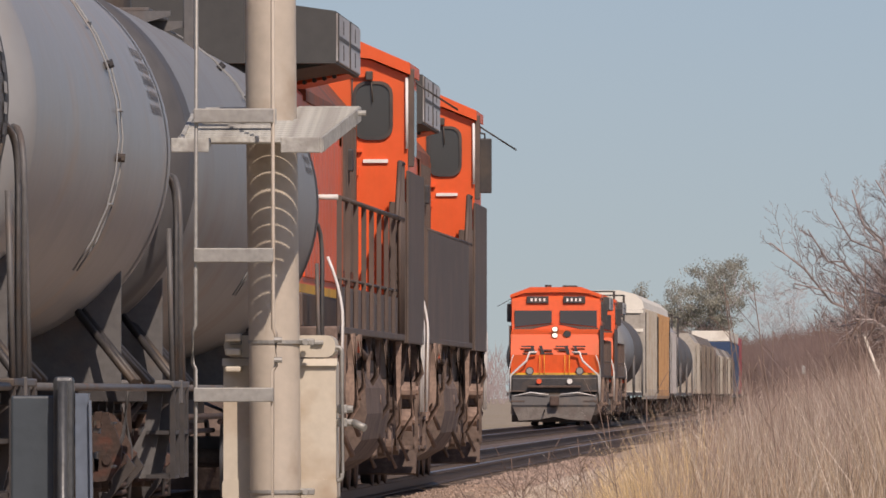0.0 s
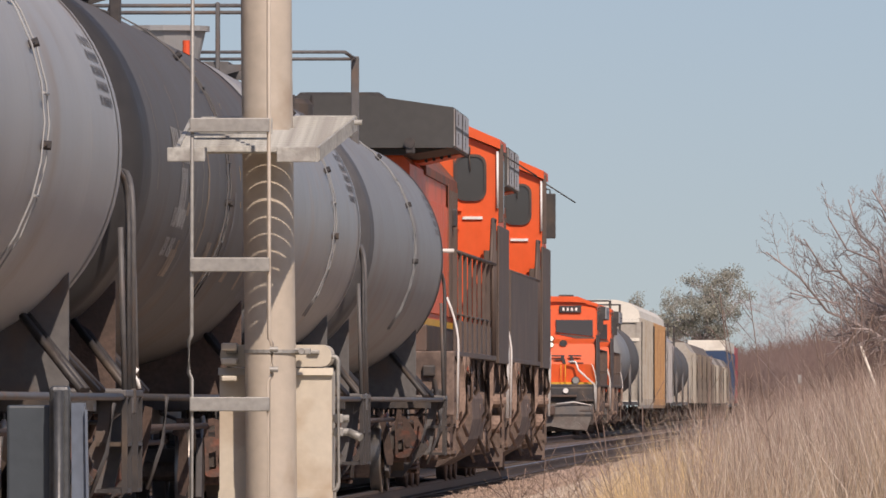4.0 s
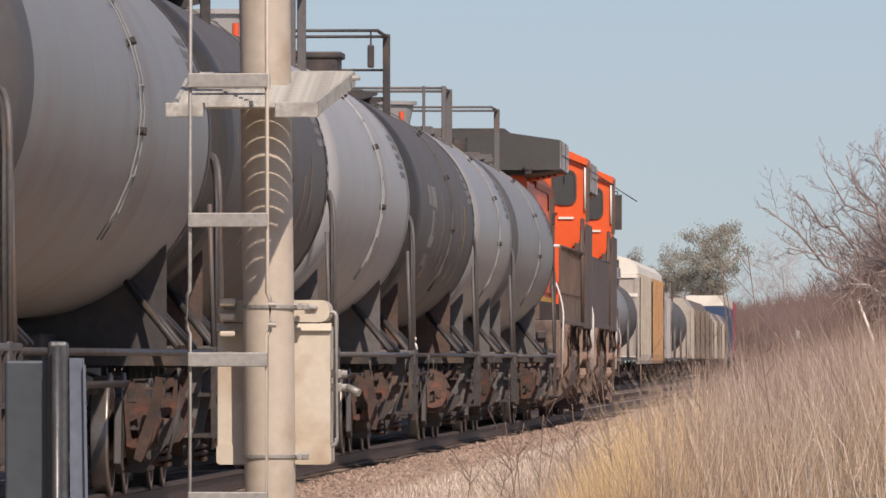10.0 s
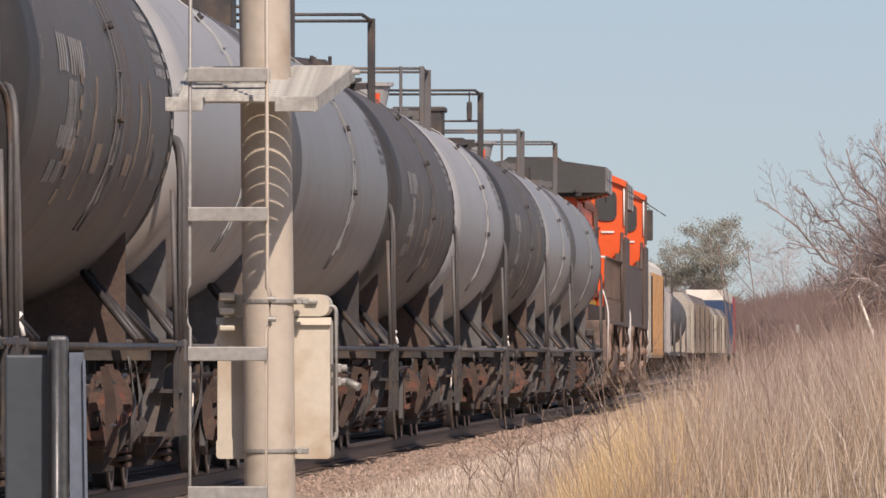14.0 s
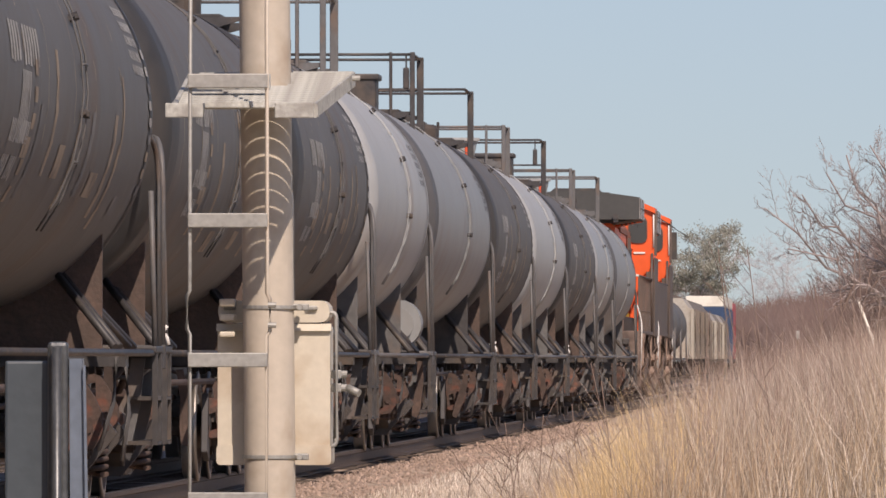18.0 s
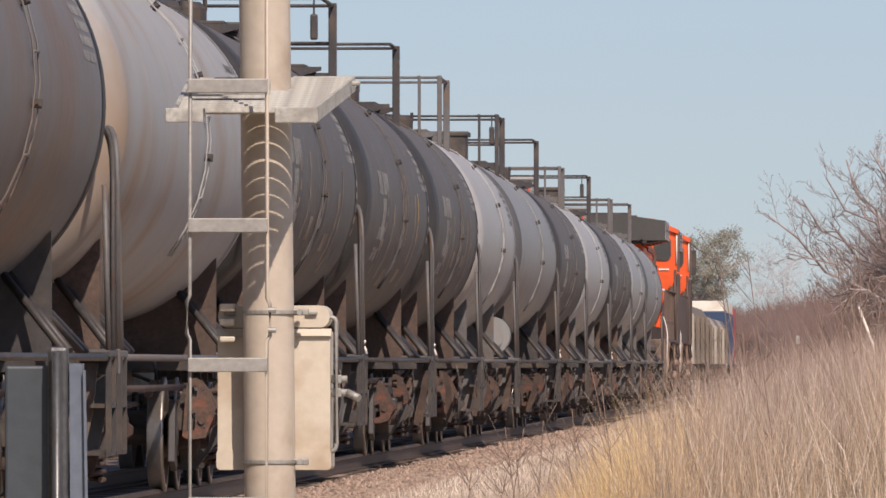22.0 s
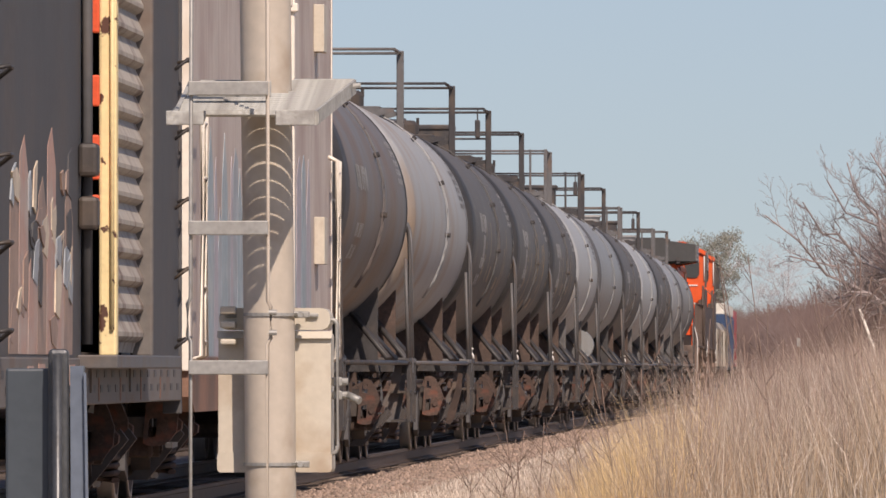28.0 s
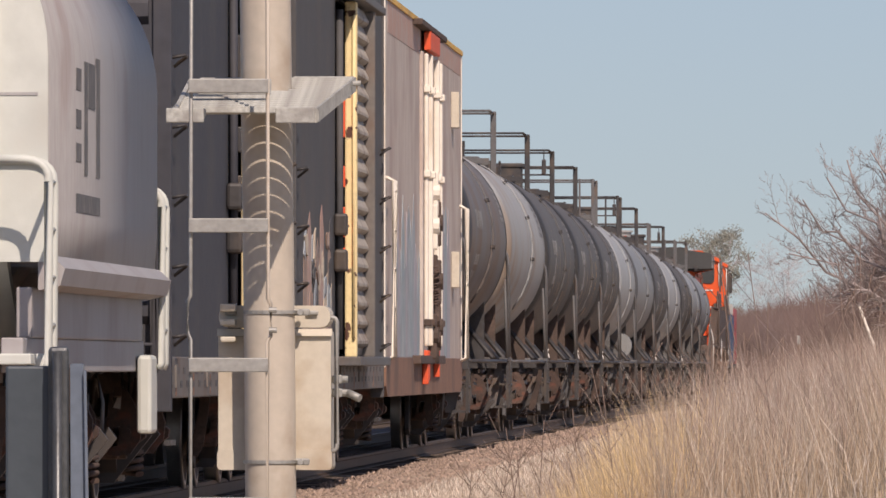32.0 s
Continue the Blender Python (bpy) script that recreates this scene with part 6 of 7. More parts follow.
def build_mast():
    mast = new("signal_mast")
    tagged(mast, "cream-painted steel signal mast with ladder and grating", "signal mast")
    Y = MAST_Y
    bm = B()
    tube(bm, [(mast_x(483), Y, -0.3), (mast_x(478.5), Y, mast_z(822)), (mast_x(476), Y, mast_z(560)), (mast_x(469), Y, mast_z(0)), (mast_x(466), Y, mast_z(-700))], 0.0755, 32)
    part("pole", bm, "mast", mast)
    bm = B()
    cyl(bm, (mast_x(483), Y, -0.35), (mast_x(483), Y, -0.1), 0.3, 24)
    cyl(bm, (mast_x(483), Y, -0.1), (mast_x(483), Y, -0.04), 0.16, 24)
    part("base", bm, "foundation", mast)
    # clamps
    for v in (557, 822):
        x = mast_x(478.5)
        bm = B()
        cyl(bm, (x, Y, mast_z(v + 3)), (x, Y, mast_z(v - 3)), 0.081, 28)
        box(bm, x + 0.06, x + 0.115, Y - 0.012, Y + 0.012, mast_z(v + 6), mast_z(v - 6), 0.004)
        cyl(bm, (x + 0.09, Y - 0.05, mast_z(v)), (x + 0.09, Y + 0.05, mast_z(v)), 0.009, 8)
        part("clamp", bm, "galv", mast)
    # case behind the pole
    bm = B()
    prism(bm, rounded_panel(mast_x(383), mast_x(583), mast_z(834), mast_z(588), 0.014), "y", Y + 0.09, Y + 0.30)
    case = part("signal_case", bm, "box_cream", mast, "cream cast case")
    bm = B()
    prism(bm, rounded_panel(mast_x(384), mast_x(582), mast_z(584), mast_z(545), 0.028), "y", Y + 0.085, Y + 0.31)
    part("lid", bm, "box_cream", case)
    part("gasket_lip", prism(B(), [(Y + 0.075, mast_z(599)), (Y + 0.09, mast_z(586)), (Y + 0.12, mast_z(586)), (Y + 0.12, mast_z(599))], "x", mast_x(381), mast_x(585)), "box_cream", case)
    part("foot_band", prism(B(), rounded_panel(mast_x(381), mast_x(585), mast_z(837), mast_z(801), 0.012), "y", Y + 0.082, Y + 0.31), "box_cream", case)
    boxes("lid_clip", [(x0, x0 + 0.035, Y + 0.07, Y + 0.1, mast_z(562), mast_z(554)) for x0 in (mast_x(540), mast_x(395))], "galv", case, 0.004)
    for v in (676, 700):
        bm = B()
        cyl(bm, (mast_x(580), Y + 0.14, mast_z(v)), (mast_x(612), Y + 0.14, mast_z(v)), 0.011, 10)
        box(bm, mast_x(585), mast_x(602), Y + 0.12, Y + 0.16, mast_z(v + 8), mast_z(v - 8), 0.004)
        part("hinge_pin", bm, "galv", case)
    bm = B()
    tube(bm, [(mast_x(612), Y + 0.14, mast_z(700)), (mast_x(634), Y + 0.12, mast_z(710))], 0.012, 8)
    part("hasp", bm, "galv", case)
    bm = B()
    tube(bm, [(mast_x(575), Y + 0.1, mast_z(566))] + arc((mast_x(585), Y + 0.1, mast_z(566)), (mast_x(594), Y + 0.1, mast_z(566)), (mast_x(594), Y + 0.1, mast_z(580))) + [(mast_x(594), Y + 0.1, mast_z(790))] + arc((mast_x(594), Y + 0.1, mast_z(790)), (mast_x(594), Y + 0.1, mast_z(804)), (mast_x(583), Y + 0.1, mast_z(804))), 0.0065, 8)
    part("conduit", bm, "galv", case)
    # fittings left of the pole
    boxes("bracket", [(mast_x(388), mast_x(416), Y + 0.02, Y + 0.09, mast_z(v + d / 2), mast_z(v - d / 2)) for v, d in ((549, 14), (575, 12), (605, 10))], "box_cream", mast, 0.005)
    # ladder
    Yl = Y - 0.60
    bm = B()
    tube(bm, [(mast_x(357), Yl, -0.2), (mast_x(357), Yl, mast_z(606)), (mast_x(352), Yl, mast_z(596)), (mast_x(352), Yl, mast_z(540)), (mast_x(357), Yl, mast_z(530)), (mast_x(360), Yl, mast_z(-700))], 0.0058, 8)
    part("ladder_stile", bm, "galv", mast)
    bm = B()
    tube(bm, [(mast_x(491), Yl, -0.2), (mast_x(491), Yl, mast_z(610)), (mast_x(497), Yl, mast_z(600)), (mast_x(497), Yl, mast_z(545)), (mast_x(492), Yl, mast_z(535)), (mast_x(490), Yl, mast_z(-700))], 0.0058, 8)
    part("ladder_stile", bm, "mast", mast)
    bm = B()
    for v in (555, 590):
        cyl(bm, (mast_x(494), Yl - 0.015, mast_z(v)), (mast_x(508), Yl - 0.015, mast_z(v)), 0.008, 8)
    part("stile_bolt", bm, "galv", mast)
    for k in range(-6, 5):
        v = 649 + 243 * k
        bm = B()
        box(bm, mast_x(354), mast_x(493), Yl - 0.022, Yl + 0.022, mast_z(v + 14), mast_z(v - 11), 0.003)
        part("rung", bm, "galv", mast)
    # tilted grating round the pole
    gr = part("grating", grating_frame(), "grating", mast, "weathered grey step grating")
    n = 19
    for k in range(n):
        u = k / (n - 1)
        y = Y - 0.58 + 0.80 * u
        z = mast_z(217 - 72 * u)
        xl = mast_x(316 + 30 * u)
        xr = mast_x(571 + 48 * u)
        D, cx = y - Y, mast_x(471)
        half = math.sqrt(max(0.0, 0.082 ** 2 - D * D))
        segs = [(xl, mast_x(380)), (mast_x(507), xr)] if u < 0.12 else [(xl, cx - half), (cx + half, xr)] if half else [(xl, xr)]
        for a0, b0 in segs:
            if b0 - a0 < 0.02:
                continue
            bm = B()
            box(bm, a0, b0, -0.0158, 0.0158, -0.010, 0.010, 0.003)
            part("slat", bm, "grating", gr, at=pose(0, y + random.uniform(-0.002, 0.002), z, -8, 0, 0))


def edge_plate(bm, p0, p1, deep=0.042, thick=0.008):
    """An upright plate along a sloping edge."""
    vs = [bm.verts.new((p[0] + dx, p[1], p[2] + dz)) for p in (p0, p1) for dx in (0, thick) for dz in (-deep / 2, deep / 2)]
    for q in ((0, 1, 3, 2), (4, 6, 7, 5), (0, 4, 5, 1), (2, 3, 7, 6), (1, 5, 7, 3), (0, 2, 6, 4)):
        bm.faces.new([vs[k] for k in q])


def grating_frame():
    Y = MAST_Y
    bm = B()
    box(bm, mast_x(314), mast_x(380), Y - 0.60, Y - 0.585, mast_z(228), mast_z(203), 0.003)
    box(bm, mast_x(505), mast_x(573), Y - 0.60, Y - 0.585, mast_z(229), mast_z(202), 0.003)
    box(bm, mast_x(360), mast_x(490), Y - 0.34, Y - 0.33, mast_z(176), mast_z(148), 0.003)
    box(bm, mast_x(513), mast_x(622), Y + 0.21, Y + 0.22, mast_z(160), mast_z(136), 0.003)
    for x0, x1 in ((314, 346), (573, 620)):
        prism(bm, [(mast_x(x0), mast_z(226)), (mast_x(x0) + 0.012, mast_z(226)), (mast_x(x0) + 0.012, mast_z(206)), (mast_x(x0), mast_z(206))], "y", Y - 0.584, Y - 0.5)
        prism(bm, [(Y - 0.59, mast_z(228)), (Y + 0.21, mast_z(160)), (Y + 0.21, mast_z(140)), (Y - 0.59, mast_z(206))], "x", mast_x(x0) + 0.02, mast_x(x0) + 0.032) if x0 < 400 else edge_plate(bm, (mast_x(x0), Y - 0.59, mast_z(216)), (mast_x(x1), Y + 0.21, mast_z(150)))
    for v, x in ((150, 622), (172, 604)):
        cyl(bm, (mast_x(x), Y + 0.1, mast_z(v)), (mast_x(x + 14), Y + 0.1, mast_z(v)), 0.008, 8)
    return bm


def build_cabinet():
    cab = new("trackside_cabinet")
    tagged(cab, "dark blue-grey steel trackside cabinet with a post", "cabinet")
    Y = 34.0
    k = 21000 / Y

    def X(u):
        return (u - 1535.3) / k

    def Z(v):
        return EYE_Z - (v - 650.1) / k
    bm = B()
    box(bm, X(8), X(100), Y, Y + 0.3, -0.35, Z(652), 0.008)
    part("body", bm, "cabinet", cab)
    bm = B()
    box(bm, X(86), X(122), Y - 0.06, Y + 0.0, -0.35, Z(618), 0.012)
    part("post", bm, "cabinet_post", cab)
    bm = B()
    prism(bm, [(X(124), Z(648)), (X(147), Z(648)), (X(167), -0.35), (X(128), -0.35)], "y", Y - 0.03, Y + 0.05)
    part("channel", bm, "cabinet_edge", cab, "pale blue-grey edge channel")
    bm = B()
    prism(bm, [(X(149), Z(660)), (X(153), Z(660)), (X(168), -0.35), (X(161), -0.35)], "y", Y - 0.05, Y - 0.03)
    part("channel_lip", bm, "cabinet_edge", cab)
    bm = B()
    tube(bm, [(X(104), Y - 0.09, -0.3), (X(104), Y - 0.09, Z(628))], 0.014, 12)
    part("conduit", bm, "cabinet_post", cab)
    bm = B()
    cyl(bm, (X(104), Y - 0.085, Z(640)), (X(104), Y - 0.05, Z(640)), 0.012, 10)
    part("cap", bm, "cabinet_edge", cab)


# ================= plants =================
def blades(name, n, region, height, width, material, seed, label, lean=0.14, category="grass"):
    """Many thin bent blades as one object. region() gives x, y; height(x, y) the mean height."""
    rng = np.random.default_rng(seed)
    V, F = [], []
    for i in range(n):
        x, y = region(rng)
        hgt = height(x, y) * rng.uniform(0.55, 1.12)
        if hgt < 0.04:
            continue
        z = ground_height(x, y) - 0.02
        w = width * rng.uniform(0.6, 1.4) * (0.6 + 0.4 * y / 90)
        an = rng.uniform(-0.6, 0.6)
        dx, dy = math.cos(an) * w / 2, math.sin(an) * w / 2
        lx, ly = rng.normal(0.0, lean) * hgt, rng.normal(0, lean) * hgt
        b = len(V)
        V += [(x - dx, y - dy, z), (x + dx, y + dy, z), (x + lx * 0.35 + dx * 0.8, y + ly * 0.35 + dy * 0.8, z + hgt * 0.6), (x + lx * 0.35 - dx * 0.8, y + ly * 0.35 - dy * 0.8, z + hgt * 0.6), (x + lx, y + ly, z + hgt)]
        F += [(b, b + 1, b + 2, b + 3), (b + 3, b + 2, b + 4)]
    me = bpy.data.meshes.new(name)
    me.from_pydata(V, [], F)
    me.materials.append(M[material])
    ob = new(name, me)
    tagged(ob, label, category, kind="stuff")


def grass_top(x, y):
    """Height of the dry grass over the ground: low beside the gravel, head-high farther out."""
    pts = ((-5.0, 0.02), (-4.2, 0.10), (-3.3, 0.24), (-2.5, 0.55), (-1.9, 0.85), (-1.4, 1.16), (-1.0, 1.42), (-0.6, 1.6), (0.2, 1.72), (9, 1.85))
    for (a0, h0), (a1, h1) in zip(pts, pts[1:]):
        if a0 <= x <= a1:
            v = h0 + (h1 - h0) * (x - a0) / (a1 - a0)
            return v * (0.88 + 0.3 * noise.noise((x * 0.9, y * 0.12, 3)))
    return 0.0


def build_grass():
    def wedge(rng, y0, y1, xl, xr):
        y = y0 + (y1 - y0) * rng.random() ** 1.3
        return rng.uniform(max(xl, -y * 0.0735), min(xr, 0.35 + y * 0.004)), y
    blades("dry_grass", 74000, lambda r: wedge(r, 62, 150, -3.6, 0.8), lambda x, y: grass_top(x, y) * 0.86, 0.0052, "grass_straw", 1, "straw-yellow dry prairie grass on the verge", 0.15)
    blades("tall_grass", 40000, lambda r: wedge(r, 64, 170, -2.4, 1.0), lambda x, y: grass_top(x, y) * 1.06, 0.0044, "grass_red", 2, "tall reddish-brown dead grass stalks", 0.16)
    blades("pale_grass", 42000, lambda r: wedge(r, 62, 170, -3.6, 1.0), lambda x, y: grass_top(x, y) * 1.0, 0.0044, "grass_pale", 3, "pale bleached grass stems among the verge grass", 0.2)
    blades("far_grass", 42000, lambda r: wedge(r, 150, 420, -4.6, 2.0), lambda x, y: grass_top(x, y) * 1.14, 0.009, "grass_red", 4, "brown dead grass along the line farther off", 0.15)
    blades("verge_tuft", 24000, lambda r: (r.uniform(-4.6, -2.9), 70 + 150 * r.random() ** 1.4), lambda x, y: 0.10 + 0.09 * (x + 4.6), 0.006, "grass_pale", 5, "short bleached grass at the edge of the gravel", 0.3)
    blades("golden_grass", 7000, lambda r: (r.normal(-1.42, 0.17), r.uniform(63, 74)), lambda x, y: grass_top(x, y) * 1.0, 0.005, "grass_gold", 6, "golden clump of dry grass in the sun", 0.14)
    gravel()


def gravel():
    """Loose stones on the shoulder of the bank."""
    rng = np.random.default_rng(9)
    V, F = [], []
    for i in range(24000):
        y = 80 + 150 * rng.random() ** 1.5
        x = rng.uniform(-5.6, -3.0)
        z = ground_height(x, y)
        r = rng.uniform(0.012, 0.032) * (0.7 + y / 250)
        b = len(V)
        j = rng.uniform(0.6, 1.3, 6)
        V += [(x + r * j[0], y, z + r * 0.2), (x - r * j[1], y, z + r * 0.2), (x, y + r * j[2], z + r * 0.2), (x, y - r * j[3], z + r * 0.2), (x, y, z + r * j[4]), (x, y, z - r)]
        F += [(b, b + 2, b + 4), (b + 2, b + 1, b + 4), (b + 1, b + 3, b + 4), (b + 3, b, b + 4)]
    me = bpy.data.meshes.new("gravel")
    me.from_pydata(V, [], F)
    me.materials.append(M["stone"])
    tagged(new("gravel", me), "loose tan and grey gravel beside the track", "gravel", kind="stuff")


def bare_tree(name, at, height, spread, material, label, seed, levels=5, r0=0.16, lean=(0, 0), leaf=None, leaf_n=0, first=0.15):
    rng = random.Random(seed)
    tree = new(name)
    tagged(tree, label, "tree")
    bm, tips = B(), []
    bt = B()

    def limb(tgt, p0, p1, ra, rb, seg):
        q = (p1 - p0).to_track_quat("Z", "Y")
        ring = [[tgt.verts.new(c + q @ Vector((r * math.cos(k * math.tau / seg), r * math.sin(k * math.tau / seg), 0))) for k in range(seg)] for c, r in ((p0, ra), (p1, rb))]
        for k in range(seg):
            tgt.faces.new((ring[0][k], ring[0][(k + 1) % seg], ring[1][(k + 1) % seg], ring[1][k]))

    def grow(p, d, length, r, level):
        pts = [p]
        n = 3
        for k in range(n):
            d = (d + Vector((rng.uniform(-1, 1), rng.uniform(-1, 1), rng.uniform(-0.5, 0.6))) * 0.17).normalized()
            p = p + d * length / n
            pts.append(p)
        tgt = bt if level == 0 else bm
        for k in range(n):
            limb(tgt, pts[k], pts[k + 1], r * (1 - 0.4 * k / n), r * (1 - 0.4 * (k + 1) / n), 6 if level < 2 else 3)
        if level >= levels:
            tips.append(p)
            return
        for k in range(rng.randint(3, 4) if level else 8):
            u = rng.uniform(0.3, 1.0) if level else rng.uniform(first, 1.0)
            q = pts[min(n - 1, int(u * n))].lerp(pts[min(n, int(u * n) + 1)], u * n % 1)
            side = Vector((rng.uniform(-1, 1) * spread, rng.uniform(-1, 1) * spread, rng.uniform(-0.25, 0.4) if level == 0 else rng.uniform(-0.2, 0.55)))
            grow(q, (d * 0.7 + side * 0.8).normalized(), length * rng.uniform(0.5, 0.72), max(r * 0.55, 0.006), level + 1)
    grow(Vector((0, 0, -0.3)), Vector((lean[0], lean[1], 1)).normalized(), height * 0.55, r0, 0)
    part("trunk", bt, material, tree)
    part("bare_crown", bm, material, tree)["kind"] = "stuff"
    if leaf:
        bl = B()
        for i in range(leaf_n):
            t = rng.choice(tips)
            c = t + Vector((rng.gauss(0, 0.35), rng.gauss(0, 0.35), rng.gauss(0, 0.3)))
            q = Euler((rng.uniform(0, 6), rng.uniform(0, 6), rng.uniform(0, 6))).to_matrix()
            s = rng.uniform(0.08, 0.16)
            bl.faces.new([bl.verts.new(c + q @ Vector(v) * s) for v in ((-1, 0, 0), (0, -0.5, 0), (1, 0, 0), (0, 0.5, 0))])
        part("crown", bl, leaf, tree)
    tree.matrix_basis = pose(*at)
    return tree


def fan_tree(at, tips, seed, label):
    """A leafless tree whose long limbs fan out from one low fork. tips: where the limbs end, along and over the ground."""
    rng = random.Random(seed)
    tree = new("bare_tree")
    tagged(tree, label, "tree")
    fork = Vector((0, 0, 2.4))
    wood, fine = B(), B()

    def strip(tgt, pts, ra, rb, seg):
        """A tapered limb through the points."""
        rings = []
        for i, p in enumerate(pts):
            q = (pts[min(i + 1, len(pts) - 1)] - pts[max(i - 1, 0)]).to_track_quat("Z", "Y")
            r = ra + (rb - ra) * i / (len(pts) - 1)
            rings.append([tgt.verts.new(p + q @ Vector((r * math.cos(k * math.tau / seg), r * math.sin(k * math.tau / seg), 0))) for k in range(seg)])
        for a0, b0 in zip(rings, rings[1:]):
            for k in range(seg):
                tgt.faces.new((a0[k], a0[(k + 1) % seg], b0[(k + 1) % seg], b0[k]))

    def grow(p, end, r, level):
        n = 6 if level < 2 else 4
        length = (end - p).length
        sag = Vector((0, 0, rng.uniform(-0.10, 0.02) * length))
        jit = 0.035 * length
        pts = [p.lerp(end, k / n) + sag * math.sin(math.pi * k / n) + (Vector((rng.gauss(0, jit), rng.gauss(0, jit), rng.gauss(0, jit))) if 0 < k < n else Vector()) for k in range(n + 1)]
        strip(wood if level == 0 else fine, pts, r, max(0.0035, r * 0.3), 6 if level == 0 else 3)
        if level == 3:
            return
        count = (18, 9, 5)[level]
        for k in range(count):
            u = 0.18 + 0.8 * (k + rng.random()) / count
            i = min(n - 1, int(u * n))
            q = pts[i].lerp(pts[i + 1], u * n - i)
            d = (pts[i + 1] - pts[i]).normalized()
            side = Vector((rng.uniform(-1, 1), rng.uniform(-1, 1), rng.uniform(-0.45, 0.9)))
            side = (side - d * side.dot(d)).normalized()
            ln = length * rng.uniform(0.16, 0.42) * (1.15 - 0.6 * u)
            grow(q, q + (d * 0.85 + side * rng.uniform(0.4, 0.9)).normalized() * ln, max(0.005, r * (1 - 0.65 * u) * 0.5), level + 1)
    for x, z in tips:
        base = fork + Vector((rng.uniform(-0.3, 0.2), rng.uniform(-0.3, 0.3), rng.uniform(-0.9, 1.2)))
        grow(base, Vector((x - at[0], rng.uniform(-3.0, 3.0), z)), 0.072, 0)
    part("trunk", tube(B(), [(0.1, 0, -0.5), (0.0, 0, 1.2), (-0.05, 0, 3.6)], 0.17, 10), "twig", tree)
    part("limb_fork", wood, "twig", tree)
    part("bare_crown", fine, "twig", tree)["kind"] = "stuff"
    tree.matrix_basis = pose(*at)
    return tree


def brush_line(name, x0, x1, y0, y1, n, h, material, seed, label, lo=0.4, rise=1.0):
    """A thicket of fine upright twigs as one object."""
    rng = np.random.default_rng(seed)
    V, F = [], []
    for i in range(n):
        u = rng.random()
        x, y = x0 + (x1 - x0) * u, rng.uniform(y0, y1)
        hh = h * (lo + (1 - lo) * (0.5 + 0.5 * noise.noise((x * 0.25, y * 0.02, seed)))) * rng.uniform(0.7, 1.1) * (rise + (1 - rise) * u)
        z0 = -0.5 + hh * rng.random() ** 1.5 * 0.8
        ln = hh * rng.uniform(0.2, 0.5)
        if z0 + ln > hh:
            ln = max(0.2, hh - z0)
        lx = rng.normal(0, 0.45) * ln
        w = 0.011 * y / 400 * rng.uniform(0.6, 1.8)
        b = len(V)
        V += [(x - w, y, z0), (x + w, y, z0), (x + lx, y, z0 + ln)]
        F += [(b, b + 1, b + 2)]
    me = bpy.data.meshes.new(name)
    me.from_pydata(V, [], F)
    me.materials.append(M[material])
    tagged(new(name, me), label, "shrubs", kind="stuff")


def weed_stalks():
    """Single dead weeds with side twigs that stand over the grass."""
    rng = random.Random(21)
    for i in range(46):
        y = rng.uniform(64, 120)
        x = rng.uniform(-2.6, 0.1)
        hgt = grass_top(x, y) * rng.uniform(1.1, 1.5) + 0.15
        weed = new("dead_weed")
        tagged(weed, "dead brown weed stalk standing in the grass", "weed", group="dead weeds in the grass")
        lean = rng.gauss(0, 0.12)
        top = Vector((lean * hgt, 0, hgt))
        mid = Vector((lean * hgt * 0.3, 0, hgt * 0.5))
        part("stem", tube(B(), [Vector((0, 0, -0.05)), mid, top], 0.0032 * y / 80, 4), "weed", weed)
        for k in range(rng.randint(3, 6)):
            u = rng.uniform(0.45, 0.95)
            b = mid.lerp(top, (u - 0.5) * 2) if u > 0.5 else mid
            tip = b + Vector((rng.choice((-1, 1)) * rng.uniform(0.06, 0.2), 0, rng.uniform(0.08, 0.25)))
            part("twig", tube(B(), [b, tip], 0.0024 * y / 80, 3), "weed", weed)
        weed.matrix_basis = pose(x, y, ground_height(x, y))


def markers():
    stake = new("leaning_stake")
    tagged(stake, "pale broken stake leaning in the grass", "stake")
    part("shaft", tube(B(), [(0.42, 0, -0.1), (0, 0, 1.70), (-0.18, 0, 2.18)], 0.019, 6), "box_end", stake)
    stake.matrix_basis = pose(0.08, 150, -0.4)
    post = new("marker_post")
    tagged(post, "small whitish marker post by the line", "post")
    part("shaft", box(B(), -0.025, 0.025, -0.02, 0.02, 0, 2.0, 0.008), "weed", post)
    part("plate", box(B(), -0.045, 0.045, -0.05, -0.02, 1.97, 2.18, 0.01), "galv", post)
    post.matrix_basis = pose(-1.74, 300, -0.4)


# ================= put it together =================
build_ground()
build_track(TRACK_X, "near_track", "railway track with wooden sleepers, carrying the departing train")
build_track(SIDING_X, "siding_track", "siding track with wooden sleepers, carrying the standing train")
LEAD_FRONT = 160.0
lead = locomotive(0, "orange lead locomotive with dark walkway panels, driving away", group="locomotives of the departing train", solid_rail=True, rad=(4.2, 4.84))
MOVERS.append((lead, LEAD_FRONT - 11.15))
second = locomotive(0, "orange second locomotive with open walkway railings, driving away", group="locomotives of the departing train", mirror=False)
MOVERS.append((second, LEAD_FRONT - 22.3 - 11.15))
FRONTS = [113.6, 89.8, 73.2, 50.6, 30.1, 9.4, -14.3, -31.3, -49.3, -69.3, -89.4, -109.8, -128.3]
RAILINGS = [-0.9, -2.0, -4.5, -4.5, -2.3, 0.0, -5.0, -5.0, -4.0, -0.15, 1.8, -2.0]     # each tank wagon's walkway, metres ahead of its middle
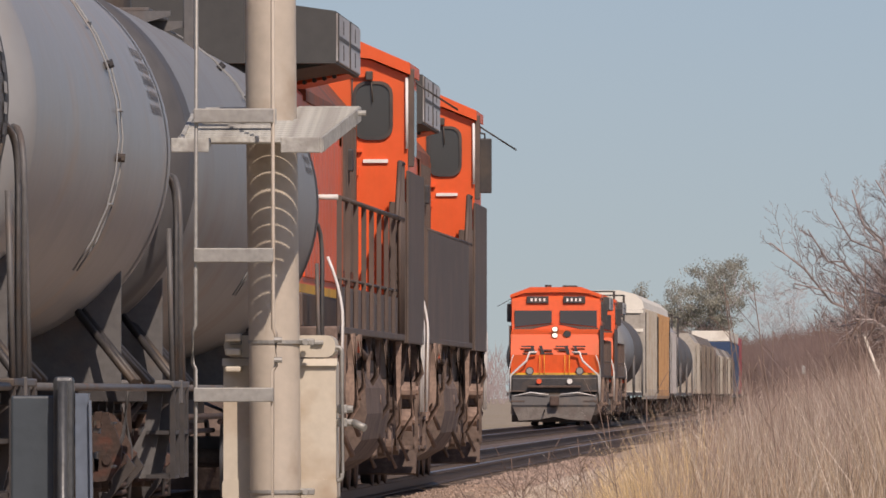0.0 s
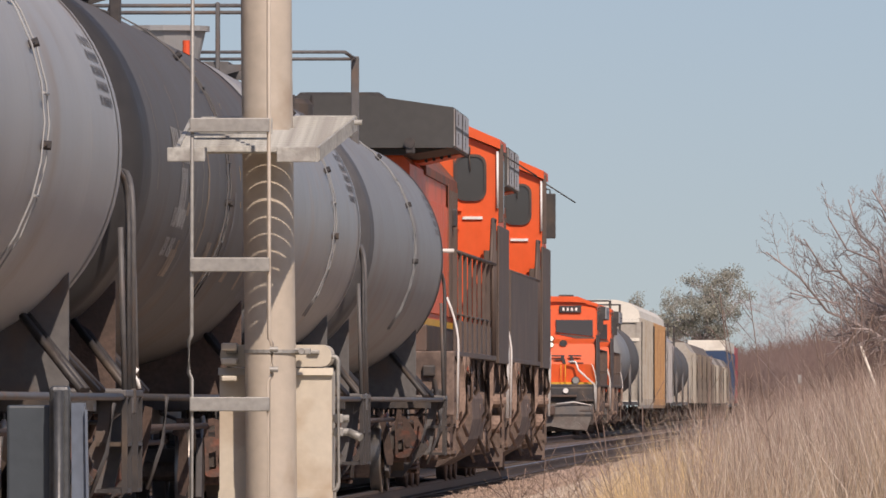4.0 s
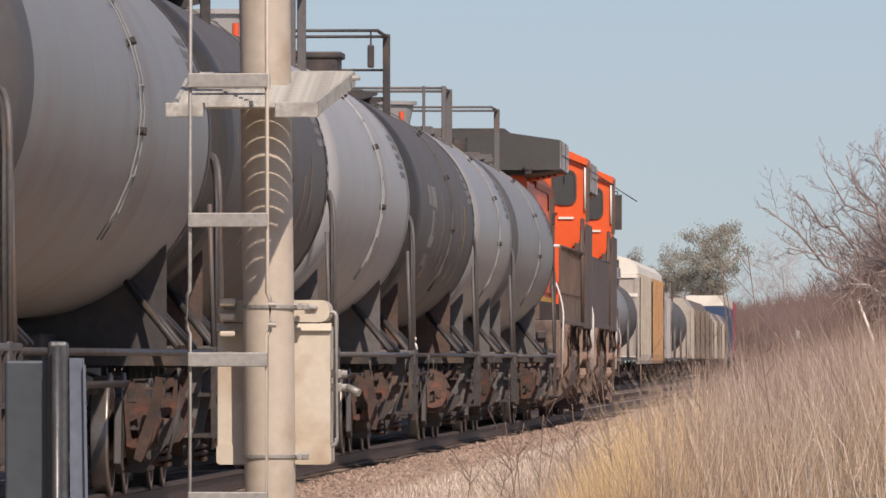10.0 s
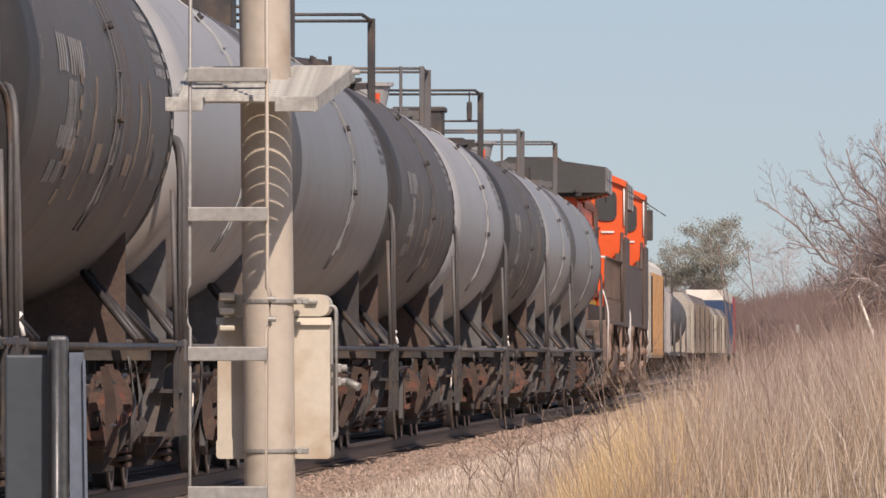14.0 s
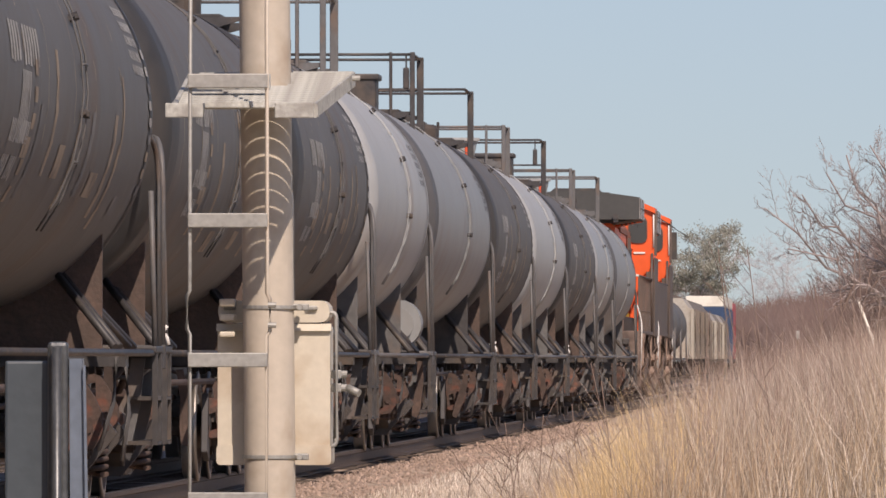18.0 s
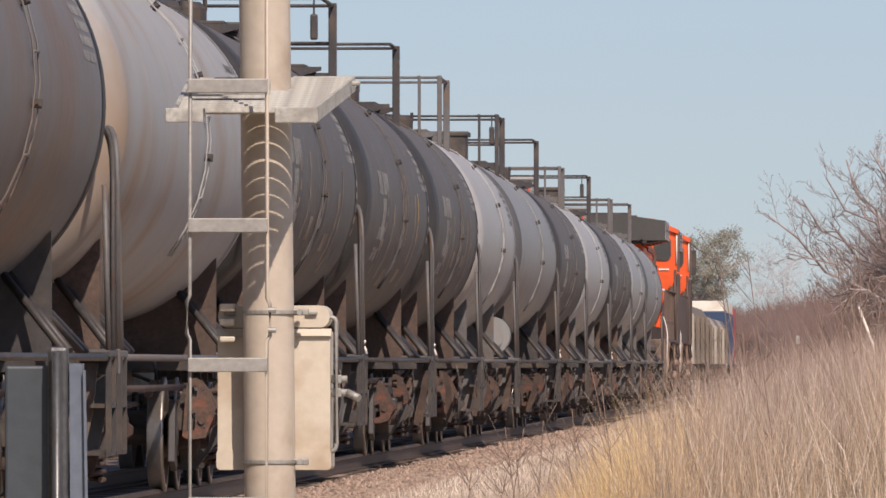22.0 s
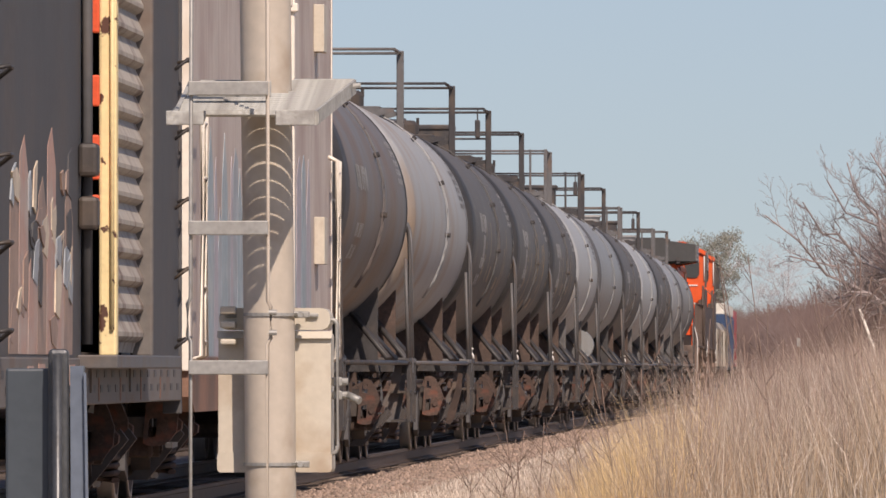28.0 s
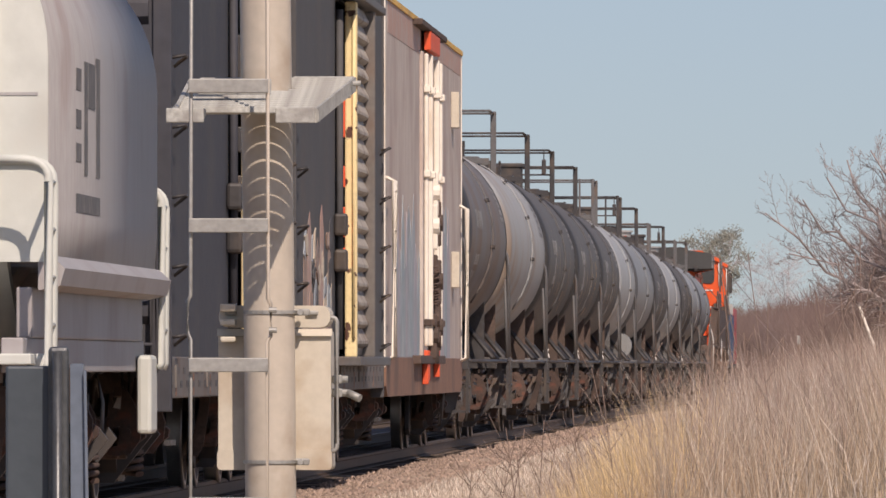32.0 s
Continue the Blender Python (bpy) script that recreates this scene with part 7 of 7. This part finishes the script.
LOOKS = [
    ("tank_grey", "grey tank wagon with a bolted band, next to the locomotives", "a", "grey_steel"),
    ("tank_mid", "short mid-grey tank wagon with streaked flanks", "b", "grey_steel"),
    ("tank_dark", "dark grime-covered tank wagon with white data panels", "c", "black_steel"),
    ("tank_light", "light grey tank wagon with a rusty saddle plate", "b", "grey_steel"),
    ("tank_dark", "black tank wagon with a brown-stained belly", "a", "black_steel"),
    ("tank_grey", "mid-grey tank wagon with bands and side stencils", "c", "black_steel"),
    ("tank_light", "light grey tank wagon with a round end casing", "a", "grey_steel"),
    ("tank_dark", "black tank wagon with a rust-brown saddle", "d", "black_steel"),
    ("tank_dark", "black tank wagon with a yellow reflective strip", "c", "black_steel"),
    ("tank_dark", "dark grey tank wagon with a white stencil panel", "a", "black_steel"),
    ("tank_rusty", "pale tank wagon streaked with rust along the crown", "d", "grey_steel"),
    ("tank_brown", "blue-grey tank wagon with a rust-brown belly", "b", "black_steel"),
]
for i, (skin, label, style, fs) in enumerate(LOOKS):
    hl = (FRONTS[i] - FRONTS[i + 1]) / 2
    tank_car(FRONTS[i], FRONTS[i + 1], skin, label, style=style, frame_skin=fs, letters=([(-hl * 0.55, 3.15, [(0.26, 2.6)]), (-hl * 0.5, 2.55, [(0.15, 1.6), (0.15, 1.2)])] if skin in ("tank_dark", "tank_brown") else []) + [(hl - 3.0, 3.6, [(0.07, 1.2)] * 5)], text="stencil_white" if skin in ("tank_dark", "tank_brown") else "stencil_grey", drum=i == 6, rail_at=RAILINGS[i])
white_box_car(-129.5, -154.9)
dark_box_car(-156.8, -177.2, "box_dark", "dark grey box wagon with an open door and graffiti", door_at=-0.2, door_skin="door_pale")
dark_box_car(-177.6, -196.4, "box_navy", "dark navy box wagon with a yellow-edged sliding door", graffiti=False, door_at=0.5)
cement_hopper(-196.4, -210.0, "grey covered hopper wagon with curved flanks and pale ends")
standing_train()
build_mast()
build_cabinet()
fan_tree((2.3, 350, 0), [(-3.0, 5.5), (-2.3, 4.3), (-1.9, 5.9), (-1.2, 6.6), (-0.6, 7.1), (0.1, 7.4), (0.8, 7.6), (-1.3, 5.0), (-0.2, 6.0), (0.4, 6.8), (1.4, 7.6), (-1.5, 3.5)], 4, "bare grey-brown tree with long arching limbs and fine twigs")
fan_tree((3.4, 372, 0), [(-1.6, 3.4), (-0.9, 4.4), (-0.2, 5.2), (0.6, 6.2), (1.3, 7.0), (2.0, 7.5), (-0.4, 3.2), (0.8, 4.6)], 9, "bare brown tree with dense drooping twigs")
bare_tree("budding_tree", (-19.2, 1500, 0), 19.5, 0.78, "hazed_twig", "tree with thin olive spring foliage beyond the trains", 7, levels=5, r0=0.25, leaf="bud_leaf", leaf_n=30000)
bare_tree("hazy_tree", (-8.6, 1150, 0), 12.5, 1.3, "hazed_twig", "bare tree far beyond the brush, haze in its colour", 15, levels=6, r0=0.08)
brush_line("brush", -2.3, 6, 380, 470, 75000, 5.4, "brush", 11, "brown leafless brush behind the dry grass")
brush_line("thicket", -1.4, 2.2, 356, 378, 70000, 8.2, "brush", 17, "reddish-brown leafless thicket under the bare trees", lo=0.7, rise=0.22)
brush_line("far_brush", -13, 8, 905, 1000, 110000, 7.0, "brush", 12, "hazy far line of leafless trees", lo=0.62)
brush_line("far_thicket", -160, -60, 1700, 2000, 20000, 14.0, "far_brush", 13, "far trees beyond the standing train, paled for haze")
build_grass()
weed_stalks()
markers()


# ================= movement =================
def motions():
    for ob, start in MOVERS:
        walk(ob, [(t, pose(TRACK_X, start + s, 0)) for t, s in RUN])


motions()
